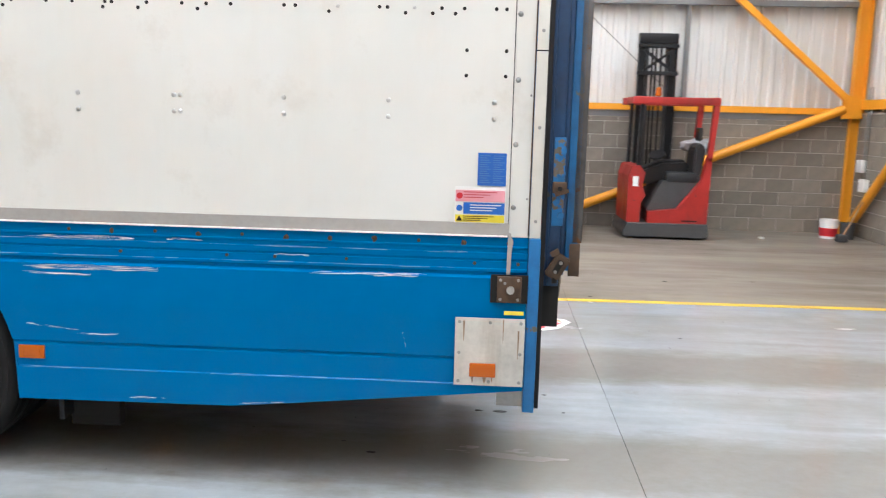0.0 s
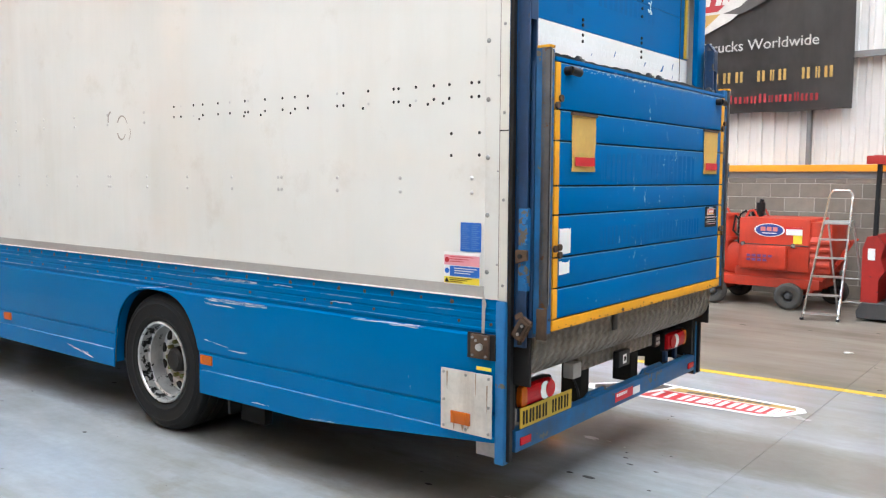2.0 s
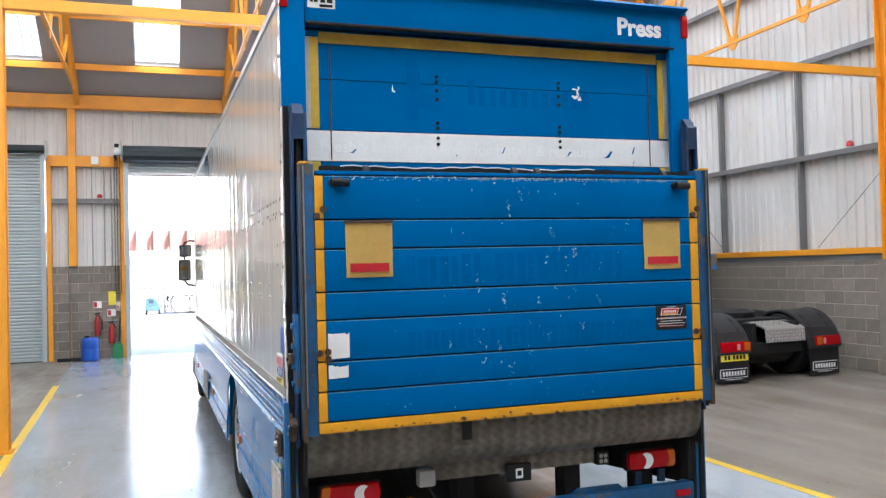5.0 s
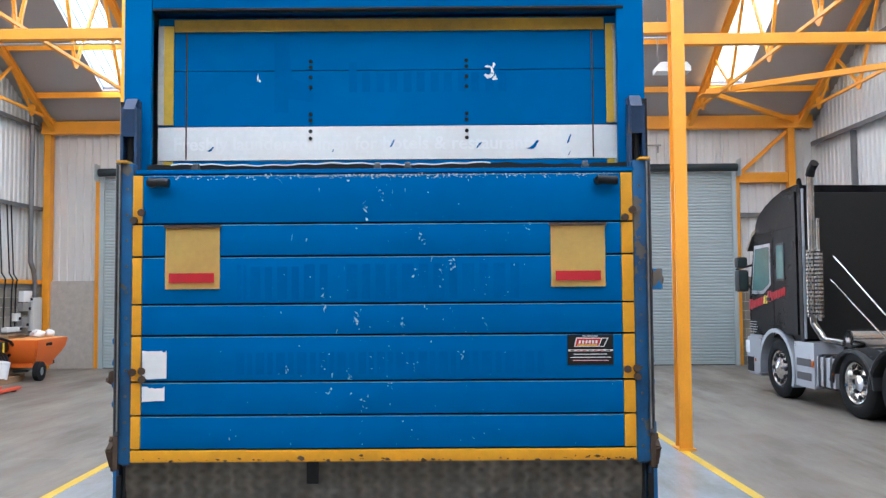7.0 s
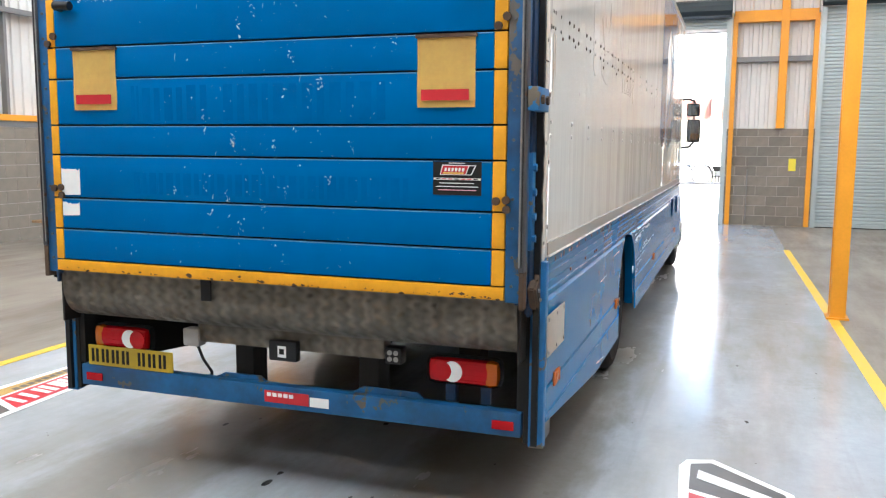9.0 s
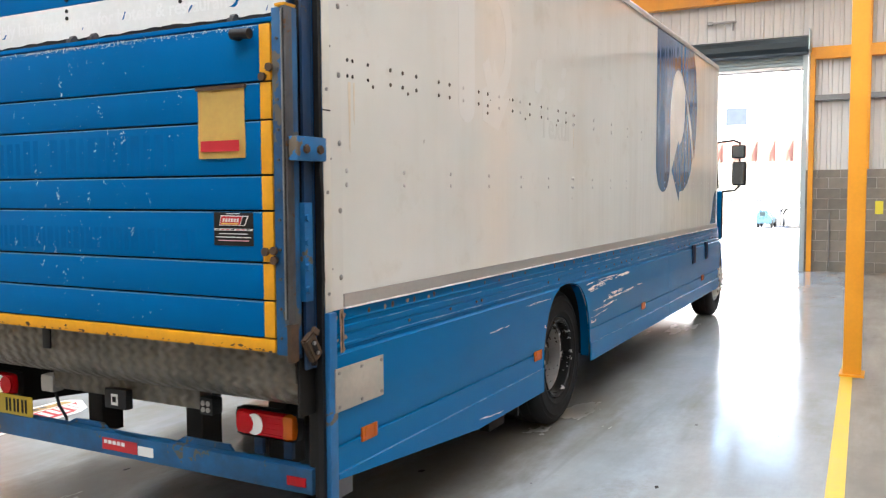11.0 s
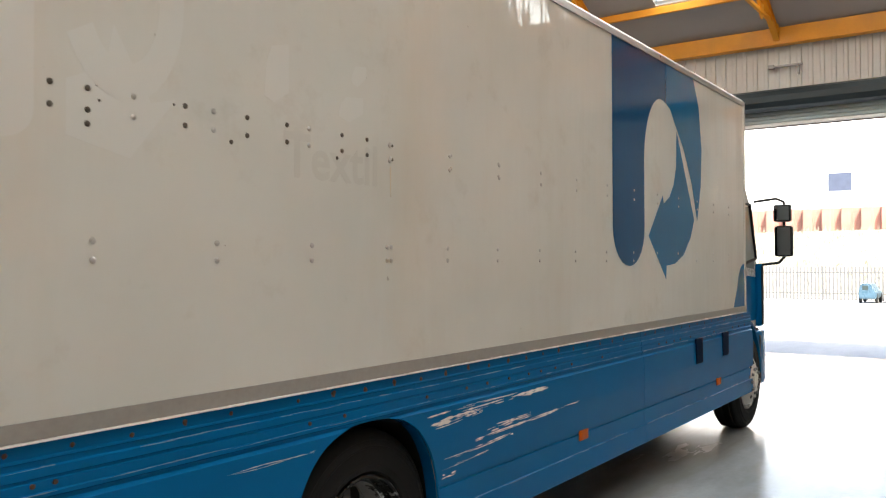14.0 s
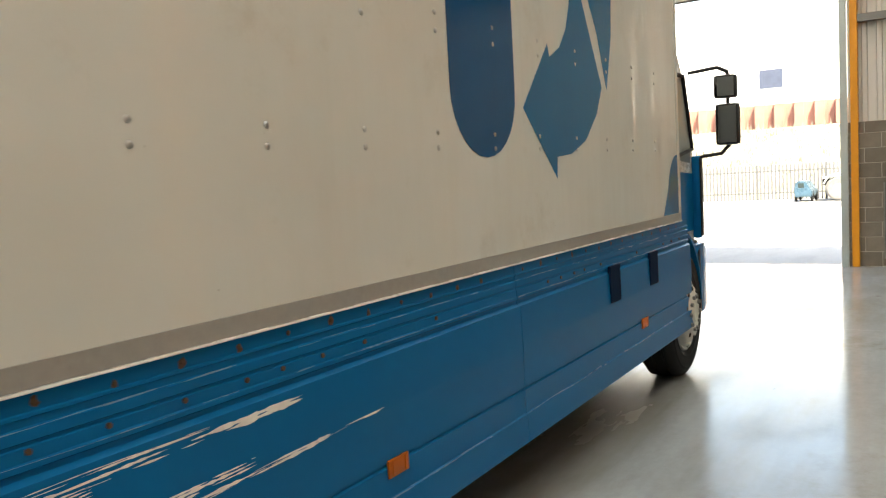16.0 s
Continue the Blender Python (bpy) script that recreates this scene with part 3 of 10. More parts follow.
def end_wall():
    gaps = [(Y_NEAR - 0.3, DOORS[0][0]), (DOORS[0][1], DOORS[1][0]), (DOORS[1][1], DOORS[2][0]), (DOORS[2][1], Y_FAR + 0.3)]
    bm = bmesh.new()
    for a, b in gaps:
        box(bm, X_END - 0.22, X_END + 0.001, a, b, -0.1, END_BLOCKS)
    wall = solid("wall_end", bm, MORTAR, "block wall and white cladding round three roller doors", "wall")
    bm = bmesh.new()
    for a, b in gaps:
        ribbed(bm, a, b, END_BLOCKS, lambda u: EAVE + 0.2, "y", X_END - 0.12, -0.03)
    for a, b in DOORS:
        ribbed(bm, a, b, 4.6, lambda u: EAVE + 0.2, "y", X_END - 0.12, -0.03)
    part("cladding", bm, CLAD, wall, "white ribbed metal cladding", smooth=False)
    bm = bmesh.new()
    for a, b in gaps:
        box(bm, X_END - 0.26, X_END - 0.18, a, b, END_BLOCKS, EAVE + 0.25)
    for a, b in DOORS:
        box(bm, X_END - 0.26, X_END - 0.18, a, b, 4.6, EAVE + 0.25)
    part("outer_sheet", bm, CLAD, wall, smooth=False)
    for a, b in gaps[1:]:
        lay_blocks(wall, a, b, END_BLOCKS, (X_END, 0, 0), 90)
    part("eaves_beam", shape(box, X_END - 0.05, X_END + 0.16, Y_NEAR, Y_FAR, 5.81, 6.12, 0.008), ORANGE, wall, "orange painted steel eaves beam", smooth=False)
    for y in (1.36, 7.80, 13.78, -4.66):
        part("post", shape(box, X_END - 0.1, X_END + 0.12, y - 0.085, y + 0.085, END_BLOCKS + 0.005 if y > 0 else 0, 5.81, 0.006), ORANGE, wall, "orange painted steel post", smooth=False)
    for y in (0.865, 2.42, 6.78, 8.44, 12.44, -3.4):
        part("door_post", shape(box, X_END - 0.1, X_END + 0.08, y - 0.05, y + 0.05, 0, 4.72, 0.006), ORANGE, wall, "orange painted steel door post", smooth=False)
    for a, b in ((0.915, 2.37), (6.83, 8.39), (12.49, 13.69)):
        part("rail", shape(box, X_END - 0.1, X_END + 0.09, a, b, 4.475, 4.72, 0.006), ORANGE, wall, "orange painted steel rail", smooth=False)
        part("girt", shape(box, X_END - 0.1, X_END + 0.03, a, b, 3.62, 3.73), GIRT, wall, "dark grey galvanised girt", smooth=False)
    part("knee_brace", shape(beam, (X_END + 0.0, 12.55, 4.72), (X_END + 0.0, 13.7, 5.75), 0.09, 0.09), ORANGE, wall, "orange painted knee brace", smooth=False)
    return wall


def slat_curtain(bm, y0, y1, z0, z1, x):
    pitch, pts = 0.076, []
    z = z0
    while z < z1:
        for dz, dx in ((0.0, 0.0), (0.012, 0.016), (0.038, 0.022), (0.064, 0.016)):
            if z + dz < z1:
                pts.append((x + dx, z + dz))
        z += pitch
    pts.append((x, z1))
    a = [bm.verts.new((px, y0, pz)) for px, pz in pts]
    b = [bm.verts.new((px, y1, pz)) for px, pz in pts]
    for k in range(len(pts) - 1):
        bm.faces.new((a[k], b[k], b[k + 1], a[k + 1]))


def roller_door(name, y0, y1, bottom, label):
    d = thing(name, label, "roller door", kind="structure")
    rolled = bottom > 1
    bm = bmesh.new()
    slat_curtain(bm, y0 + 0.02, y1 - 0.02, bottom, 4.75, X_END + 0.02)
    part("curtain", bm, SHUTTER, d, "ribbed grey steel slats")
    part("bottom_rail", shape(box, X_END + 0.0, X_END + 0.06, y0 + 0.03, y1 - 0.03, bottom - 0.07, bottom, 0.006), ALU if rolled else SHUTTER, d, smooth=False)
    part("rubber_seal", shape(box, X_END + 0.015, X_END + 0.045, y0 + 0.03, y1 - 0.03, bottom - 0.09, bottom - 0.07), BLACK, d, "black rubber foot strip", smooth=False)
    for y in (y0 + 0.035, y1 - 0.035):
        part("guide", shape(box, X_END + 0.082, X_END + 0.15, y - 0.05, y + 0.05, 0, 4.72), SHUTTER, d, "galvanised door guide", smooth=False)
    # the roll: a fat ribbed coil where the door stands open, a thin one where it is down
    r, zc = (0.2, 4.75) if rolled else (0.1, 4.83)
    bm = bmesh.new()
    n, prof = 22, []
    for k in range(n):
        a = 2 * math.pi * k / n
        q = r * (1.0 if k % 2 else 0.955)
        prof.append((X_END + 0.16 + r * 0.6 + q * math.cos(a), zc + q * math.sin(a)))
    prism(bm, prof, "y", y0 - 0.02, y1 + 0.02)
    part("roll", bm, BOXGREY, d, "dark grey rolled slats", smooth=False)
    for y in (y0 - 0.06, y1 + 0.06):
        part("end_plate", shape(box, X_END + 0.09, X_END + 0.2 + 1.7 * r, y - 0.012, y + 0.012, 4.62, zc + r + 0.10), SHUTTER, d, "galvanised end plate", smooth=False)
    if rolled:
        m = part("motor", shape(box, X_END + 0.15, X_END + 0.34, y0 - 0.24, y0 - 0.08, 4.72, 4.90, 0.02), ALU, d, "pale electric door motor")
        bm = bmesh.new()
        rod(bm, (X_END + 0.25, y0 - 0.16, 4.9), (X_END + 0.25, y0 - 0.16, 4.99), 0.05, 12)
        rod(bm, (X_END + 0.3, y0 - 0.2, 4.72), (X_END + 0.26, y0 - 0.19, 4.62), 0.03, 10)
        part("gearbox", bm, BLACK, m, "dark gearbox")
        for dy in (-0.10, -0.16, -0.21):
            bm = bmesh.new()
            pipe(bm, [Vector((X_END + 0.2, y0 + dy, 4.72)), Vector((X_END + 0.16, y0 + dy, 4.5)), Vector((X_END + 0.09, y0 + dy * 1.1, 4.4)), Vector((X_END + 0.09, y0 + dy * 1.1, 1.5))], 0.008, 6)
            part("cable", bm, BLACK, m, "black drive cable")
    return d


def roof():
    bm = bmesh.new()
    for side in (-1, 1):
        def strip(y0, y1, d0, d1):
            xa, xb = X_RIDGE + side * d0, X_RIDGE + side * d1
            poly = [(xa, roof_z(xa)), (xb, roof_z(xb)), (xb, roof_z(xb) + 0.09), (xa, roof_z(xa) + 0.09)]
            if d1 > SPAN:
                xo = X_RIDGE + side * (SPAN + 0.4)
                poly[1], poly[2] = (xo, roof_z(X_END) - 0.4 * PITCH), (xo, roof_z(X_END) - 0.4 * PITCH + 0.09)
            prism(bm, poly, "y", y0, y1)
        edges = [Y_NEAR - 0.3]
        for y in SKYLIGHT_Y:
            edges += [y - 0.475, y + 0.475]
        edges.append(Y_FAR + 0.3)
        for k in range(0, len(edges), 2):
            if edges[k + 1] > edges[k]:
                strip(edges[k], edges[k + 1], 0.0, SPAN + 0.01)
        for y in SKYLIGHT_Y:
            strip(y - 0.475, y + 0.475, 0.0, SKY_IN)
            strip(y - 0.475, y + 0.475, SKY_OUT, SPAN + 0.01)
    solid("ceiling", bm, SOFFIT, "sloping grey metal roof lining", "ceiling")
    for side in (-1, 1):
        for y in SKYLIGHT_Y:
            bm = bmesh.new()
            prof = [(-0.6 + 0.2 * k + dy, dz) for k in range(6) for dy, dz in ((0.0, 0.0), (0.12, 0.0), (0.14, 0.03), (0.18, 0.03))] + [(0.6, 0.0)]
            ends = [[bm.verts.new((x, y + py, roof_z(x) + 0.105 + pz)) for py, pz in prof] for x in (X_RIDGE + side * (SKY_IN - 0.1), X_RIDGE + side * (SKY_OUT + 0.1))]
            for k in range(len(prof) - 1):
                bm.faces.new((ends[0][k], ends[0][k + 1], ends[1][k + 1], ends[1][k]))
            solid("skylight", bm, ROOF_LIGHT, "bright translucent ribbed roof light sheet", "skylight", group="roof lights")
    for side in (-1, 1):
        for k in range(8):
            d = SKY_OUT - 1.4 * (k - 1) + (-0.45 if k == 0 else 0)
            x = X_RIDGE + side * d
            bm = shape(box, x - 0.035, x + 0.035, Y_NEAR, Y_FAR, roof_z(x) - 0.17, roof_z(x) - 0.035)
            solid("purlin", bm, ORANGE, "orange painted steel purlin", "purlin", group="purlins")


def truss(y):
    t = thing("roof_truss", "orange painted steel roof truss with angle-iron webs", "truss", group="roof trusses", kind="structure")
    low = 6.16
    nodes = (9.98, 8.08, 5.88, 3.78, 1.88)
    tops = (9.05, 7.0, 4.85, 2.85, 0.1)
    for side in (-1, 1):
        xe = X_RIDGE + side * (SPAN - 0.1)
        p, q = Vector((xe, y, roof_z(xe) - 0.24)), Vector((X_RIDGE, y, roof_z(X_RIDGE) - 0.24))
        part("rafter", shape(ibeam, p, q, 0.11, 0.16, (side * PITCH, 0, 1)), ORANGE, t, smooth=False)
        part("bottom_chord", shape(beam, (xe, y, low), (X_RIDGE, y, low + 0.05), 0.06, 0.06), ORANGE, t, smooth=False)
        for k, d in enumerate(nodes):
            x = X_RIDGE + side * d
            g = part("gusset", shape(prism, [(x - 0.16, low + 0.16), (x + 0.16, low + 0.16), (x + 0.13, low - 0.03), (x + 0.04, low - 0.12), (x - 0.04, low - 0.12), (x - 0.13, low - 0.03)], "y", y - 0.012, y + 0.012), ORANGE, t, smooth=False)
            for e in ([tops[k - 1]] if k else []) + [tops[k]]:
                x2 = X_RIDGE + side * e
                part("web", shape(beam, (x + 0.06 * (x2 - x), y, low + 0.05), (x2, y, roof_z(x2) - 0.3), 0.055, 0.05), ORANGE, t, smooth=False)
    return t


def steelwork():
    for x, y in ((-5.55, 1.55), (-5.5, 8.08)):
        c = thing("steel_column", "tall orange painted steel column standing on a base plate", "column", group="hall columns", kind="structure")
        part("shaft", shape(ibeam, (x, y, 0.02), (x, y, 6.1), 0.15, 0.19, (1, 0, 0)), ORANGE, c, smooth=False)
        part("base_plate", shape(box, x - 0.14, x + 0.14, y - 0.105, y + 0.105, 0.0, 0.02), ORANGE, c, smooth=False)
    for a, b, z in ((Y_NEAR + 0.2, 1.535, 4.9), (1.565, 8.065, 4.9), (8.095, Y_FAR - 0.2, 4.76)):
        solid("tie_beam", shape(box, -5.60, -5.50, a, b, z, z + 0.13, 0.006), ORANGE, "orange painted horizontal tie beam", "beam", group="tie beams")
    for y, s, xs in ((Y_FAR, -1, (-5.55, 0.77, 6.03)), (Y_NEAR, 1, (-12.0, -5.55, 0.95, 5.9))):
        for x in xs:
            z0 = 0.0 if s > 0 else (1.855 if x < -5 else 0.0)
            w = 0.15 if s > 0 or x > -5 else 0.22
            yy = y + s * 0.03
            solid("wall_column", shape(ibeam, (x, yy, z0), (x, yy, min(roof_z(x) - 0.3, 8.6)), w, 0.2, (1, 0, 0)), ORANGE,
                  "orange painted steel column against the wall", "column", group="wall columns")
    solid("block_pier", shape(box, -5.76, -5.34, Y_FAR - 0.13, Y_FAR - 0.008, 0.0, 1.85, 0.008), BLOCK, "grey concrete block pier under the wall column", "pier")
    for y in (-4.5, -1.6, 1.5, 4.8, 8.1, 11.3, 14.0):
        truss(y)
    # plan bracing in the far corner and wall bracing behind the reach trucks
    br = thing("corner_bracing", "orange painted steel bracing under the roof corner", "bracing", kind="structure")
    node = (-14.0, 11.06, 6.2)
    part("strut", shape(beam, (-16.2, 13.8, 6.0), node, 0.10, 0.10), ORANGE, br, smooth=False)
    part("strut", shape(beam, node, (-12.4, 13.3, 6.2), 0.11, 0.12), ORANGE, br, smooth=False)
    part("strut", shape(beam, (-12.4, 13.3, 6.2), (-11.75, 14.2, 6.2), 0.11, 0.12), ORANGE, br, smooth=False)
    part("node_plate", shape(box, -14.2, -13.8, 10.88, 11.24, 6.12, 6.14), ORANGE, br, smooth=False)
    wb = thing("wall_bracing", "orange painted tube bracing across the block wall", "bracing", kind="structure")
    y = Y_FAR - 0.13
    part("node_plate", shape(box, 5.76, 6.08, y - 0.03, y + 0.01, 1.90, 2.26), ORANGE, wb, smooth=False)
    part("strut", shape(rod, (5.80, y, 2.05), (0.9, y, 0.05), 0.075, 14), ORANGE, wb)
    part("strut", shape(beam, (5.84, y, 2.2), (1.1, y, 6.2), 0.1, 0.1), ORANGE, wb, smooth=False)
    part("strut", shape(rod, (X_BACK - 0.12, 14.05, 0.1), (X_BACK - 0.12, 8.4, 5.0), 0.07, 14), ORANGE, wb)


ground()
floors()
wall_far = side_wall("wall_far", Y_FAR, 1, 1.85, (3.76, 5.48, 7.2, 9.0), (-14.3, -12.05, -9.83, -7.60, -3.35, -1.1, 3.26))
wall_near = side_wall("wall_near", Y_NEAR, -1, 1.98, (4.0, 6.0, 7.6, 9.2), (-14.0, -9.6, -7.4, -3.3, -1.1, 3.1))
wall_end = end_wall()
bm = shape(box, X_BACK - 0.001, X_BACK + 0.2, Y_NEAR - 0.3, Y_FAR + 0.3, -0.1, 2.0)
wall_back = solid("wall_back", bm, MORTAR, "grey block wall below white cladding at the back", "wall")
bm = bmesh.new()
ribbed(bm, Y_NEAR - 0.3, Y_FAR + 0.3, 2.0, lambda u: EAVE + 0.2, "y", X_BACK + 0.1, 0.03)
part("cladding", bm, CLAD, wall_back, smooth=False)
part("outer_sheet", shape(box, X_BACK + 0.18, X_BACK + 0.24, Y_NEAR - 0.3, Y_FAR + 0.3, 2.0, EAVE + 0.25), CLAD, wall_back, smooth=False)
part("rail", shape(box, X_BACK - 0.05, X_BACK + 0.1, Y_NEAR, Y_FAR, 2.05, 2.2), ORANGE, wall_back, smooth=False)
roller_door("door_1", *DOORS[0], 0.09, "closed ribbed grey steel roller door")
roller_door("door_2", *DOORS[1], DOOR_TOP + 0.09, "grey steel roller door rolled up and open to the yard")
roller_door("door_3", *DOORS[2], 0.09, "closed ribbed grey steel roller door")
roof()
steelwork()

# thin bracing rods across the far wall's cladding
for xa, za, xb, zb in ((-5.3, 3.64, -7.15, 2.08), (-5.2, 3.64, -3.28, 2.08), (-11.3, 3.50, -9.7, 2.08), (1.4, 3.7, 3.2, 2.08)):
    tagged(part("bracing_rod", shape(rod, (xa, Y_FAR - 0.02, za), (xb, Y_FAR - 0.02, zb), 0.007, 6), GIRT, None), "thin steel bracing rod across the cladding", "rod", "bracing rods", "structure")

# ---- the blue and white box truck ----
YC, HALF = 5.08, 1.25
BOX_REAR, BOX_FRONT, BOX_TOP = 0.205, -8.67, 3.40
truck = thing("box_truck", "long white box truck, blue skirts and folded blue tail lift", "truck")
# parked half a degree askew in its lane, turned about the tail
ASKEW = 0.0096
truck.rotation_euler = (0.0, 0.0, ASKEW)
truck.location = (0.2 - 0.2 * math.cos(ASKEW) + YC * math.sin(ASKEW), YC - 0.2 * math.sin(ASKEW) - YC * math.cos(ASKEW), 0.0)


def side_y(s, d=0.0):
    """The y of a point d outside the box's side s (-1 nearside, +1 offside)."""
    return YC + s * (HALF + d)


def slab_y(bm, s, x0, x1, d0, d1, z0, z1, bevel=0.0):
    box(bm, x0, x1, *sorted((side_y(s, d0), side_y(s, d1))), z0, z1, bevel)


def flat_on_side(name, s, poly, d, material, parent, label="", thick=0.0015):
    """A flat printed shape of (x, z) on the side s."""
    return part(name, shape(prism, poly, "y", side_y(s, d), side_y(s, d + thick)), material, parent, label, smooth=False)


def flat_on_rear(name, x, poly, material, parent, label="", thick=0.0015):
    return part(name, shape(prism, poly, "x", x, x + thick), material, parent, label, smooth=False)


def rect(a, b, c, d):
    return [(a, c), (b, c), (b, d), (a, d)]


def rivet(bm, s, x, z, r=0.0115, d=0.0):
    m = Matrix.Translation((x, side_y(s, d), z)) @ Matrix.Rotation(radians(90), 4, "X") @ Matrix.Diagonal((1, 1, 0.55, 1))
    bmesh.ops.create_icosphere(bm, subdivisions=2, radius=r, matrix=m)


def hole(bm, s, x, z, r=0.0085):
    rod(bm, (x, side_y(s, -0.004), z), (x, side_y(s, 0.0012), z), r, 10)


rng = random.Random(7)
HOLES_X = [0.12, 0.165, -0.02, -0.12, -0.24, -0.36, -0.395, -0.58, -0.77, -0.82, -1.06, -1.17, -1.28, -1.44, -1.60, -1.63, -1.78, -1.9, -2.06, -2.16, -2.3, -2.38]
# offside upper row: d dirty head, h pale head, o empty hole
FAR_ROW = [(0.14, "o"), (0.10, "o"), (-0.021, "o"), (-0.212, "d"), (-0.323, "d"), (-0.454, "d"), (-0.686, "d"), (-0.807, "d"), (-0.969, "h"), (-1.161, "d"), (-1.283, "d"), (-1.445, "h"), (-1.648, "d"), (-1.771, "h"), (-1.928, "d"), (-2.132, "d"),
           (-2.255, "h"), (-2.454, "d"), (-2.618, "d"), (-2.782, "h"), (-3.275, "h"), (-3.739, "h")]


def box_side(s):
    panel = part("side_panel", shape(slab_y, s, BOX_FRONT, BOX_REAR, -0.03, 0.0, 1.22, BOX_TOP - 0.02), WHITE_BOX, truck, "scuffed white box side panel", smooth=False)
    post = part("corner_post", shape(slab_y, s, BOX_REAR + 0.004, 0.30, -0.04, 0.006, 1.2235, BOX_TOP, 0.003), WHITE_BOX, truck, "white aluminium corner post with screws")
    part("joint", shape(slab_y, s, 0.2955, 0.3012, 0.006, 0.0082, 1.235, BOX_TOP - 0.02), RUST, post, smooth=False)
    bm = bmesh.new()
    for k in range(8):
        rivet(bm, s, 0.226, 1.36 + 0.283 * k, 0.0125, 0.006)
    for k in range(5):
        rivet(bm, s, 0.286, 1.40 + 0.46 * k, 0.005, 0.006)
    tagged(part("screws", bm, STEEL, post, "dull screw heads"), kind="stuff")
    part("front_post", shape(slab_y, s, BOX_FRONT - 0.03, BOX_FRONT + 0.04, -0.05, 0.006, 1.22, BOX_TOP, 0.01), WHITE_BOX, truck, "white box front corner post")
    part("bottom_rail", shape(slab_y, s, BOX_FRONT, BOX_REAR + 0.004, 0.002, 0.010, 1.232, 1.287), GREY_STRIP, truck, "grey rail along the foot of the box", smooth=False)
    part("drip_edge", shape(slab_y, s, BOX_FRONT, BOX_REAR, 0.0, 0.017, 1.2235, 1.2305, 0.002), BRIGHT, truck, "thin bright white edge strip")
    bm = bmesh.new()
    prism(bm, [(side_y(s, -0.10), BOX_TOP + 0.045), (side_y(s, -0.03), BOX_TOP + 0.03), (side_y(s, 0.012), BOX_TOP - 0.01), (side_y(s, 0.012), BOX_TOP - 0.055), (side_y(s, -0.04), BOX_TOP - 0.05)], "x", BOX_FRONT, 0.20)
    part("roof_rail", bm, ALU, truck, "rounded metal roof edge rail")
    bm, bd = bmesh.new(), bmesh.new()
    for k in range(18):
        x = 0.125 - 0.474 * k if s < 0 else 0.165 - 0.485 * k
        if x > BOX_FRONT + 0.1:
            rivet(bm, s, x, 1.825 if s < 0 else 1.813)
            rivet(bm, s, x, 1.752)
            if k % 4 == 3 and s < 0 or k == 6 and s > 0:
                rivet(bm, s, x - 0.03, 1.825 if s < 0 else 1.813)
                rivet(bm, s, x - 0.03, 1.752)
            if k > 5:
                rivet(bm, s, x - 0.02, 2.275)
                rivet(bm, s, x - 0.02, 2.205)
    bg = bmesh.new()
    for x, kind in (FAR_ROW if s > 0 else []):
        x += 0.012
        for z in (2.282, 2.215):
            if kind == "o":
                hole(bd, s, x, z)
            else:
                rivet(bg if kind == "d" else bm, s, x, z, 0.0105)
    if s > 0:
        for x, z, r in ((-1.27, 2.172, 0.0105), (-1.84, 2.182, 0.009), (-2.41, 2.182, 0.009), (-2.785, 2.212, 0.008), (-2.785, 2.275, 0.007), (-1.31, 2.25, 0.005), (-1.59, 2.28, 0.005), (-1.30, 2.295, 0.003), (-0.36, 2.19, 0.009), (-0.05, 2.19, 0.009)):
            rivet(bg, s, x, z, r)
        tagged(part("dirty_rivets", bg, mat("dirty_rivet", (0.095, 0.080, 0.062), 0.5, 0.3, var=0.4, scale=60.0), panel, "brown dirty rivet heads"), kind="stuff")
    for x in (HOLES_X if s < 0 else []):
        for z in (2.297, 2.228):
            (hole(bd, s, x, z) if rng.random() < 0.72 else rivet(bm, s, x, z, 0.008))
        if rng.random() < 0.3:
            hole(bd, s, x - 0.04, 2.205)
    if s < 0:
        for x, z in ((-0.005, 2.05), (0.17, 2.05), (-0.005, 1.94), (0.17, 1.94)):
            hole(bd, s, x, z)
    tagged(part("rivets", bm, ALU, panel, "small metal rivet heads"), kind="stuff")
    tagged(part("rivet_holes", bd, DARK, panel, "empty dark rivet holes"), kind="stuff")
    return panel


SKIRT = [(0.0, 1.222), (0.0, 1.182), (0.005, 1.179), (0.005, 1.172), (0.0, 1.169), (0.0, 1.152), (0.007, 1.147), (0.007, 1.122), (0.002, 1.119), (0.002, 1.112), (0.007, 1.109), (0.007, 1.079), (0.013, 1.075), (0.013, 1.063), (0.005, 1.058), (0.005, 1.045), (0.023, 1.034), (0.029, 0.85), (0.027, 0.662),
         (0.018, 0.657), (0.018, 0.648), (0.027, 0.643), (0.029, 0.537), (0.036, 0.532), (0.039, 0.36)]


def skirt_out(z):
    """How far the pressed skirt stands out at height z."""
    return float(np.interp(-z, [-p[1] for p in SKIRT], [p[0] for p in SKIRT]))


ARCH = {-1: (-2.632, 0.53, 0.665), 1: (-2.608, 0.515, 0.69)}


def arch_edge(x, s):
    """Height of the wheel arch's edge over x on side s."""
    mid, half, rise = ARCH[s]
    u = abs((x - mid) / half)
    return 0.36 + rise * max(0.0, 1 - u ** 2.7) ** (1 / 2.7)


def skirt_bottom(x):
    if x > -2.1:
        t = (0.3 - x) / 1.35
        return 0.51 - 0.13 * min(1.0, t) - 0.006 * max(0.0, t - 1)
    return 0.40


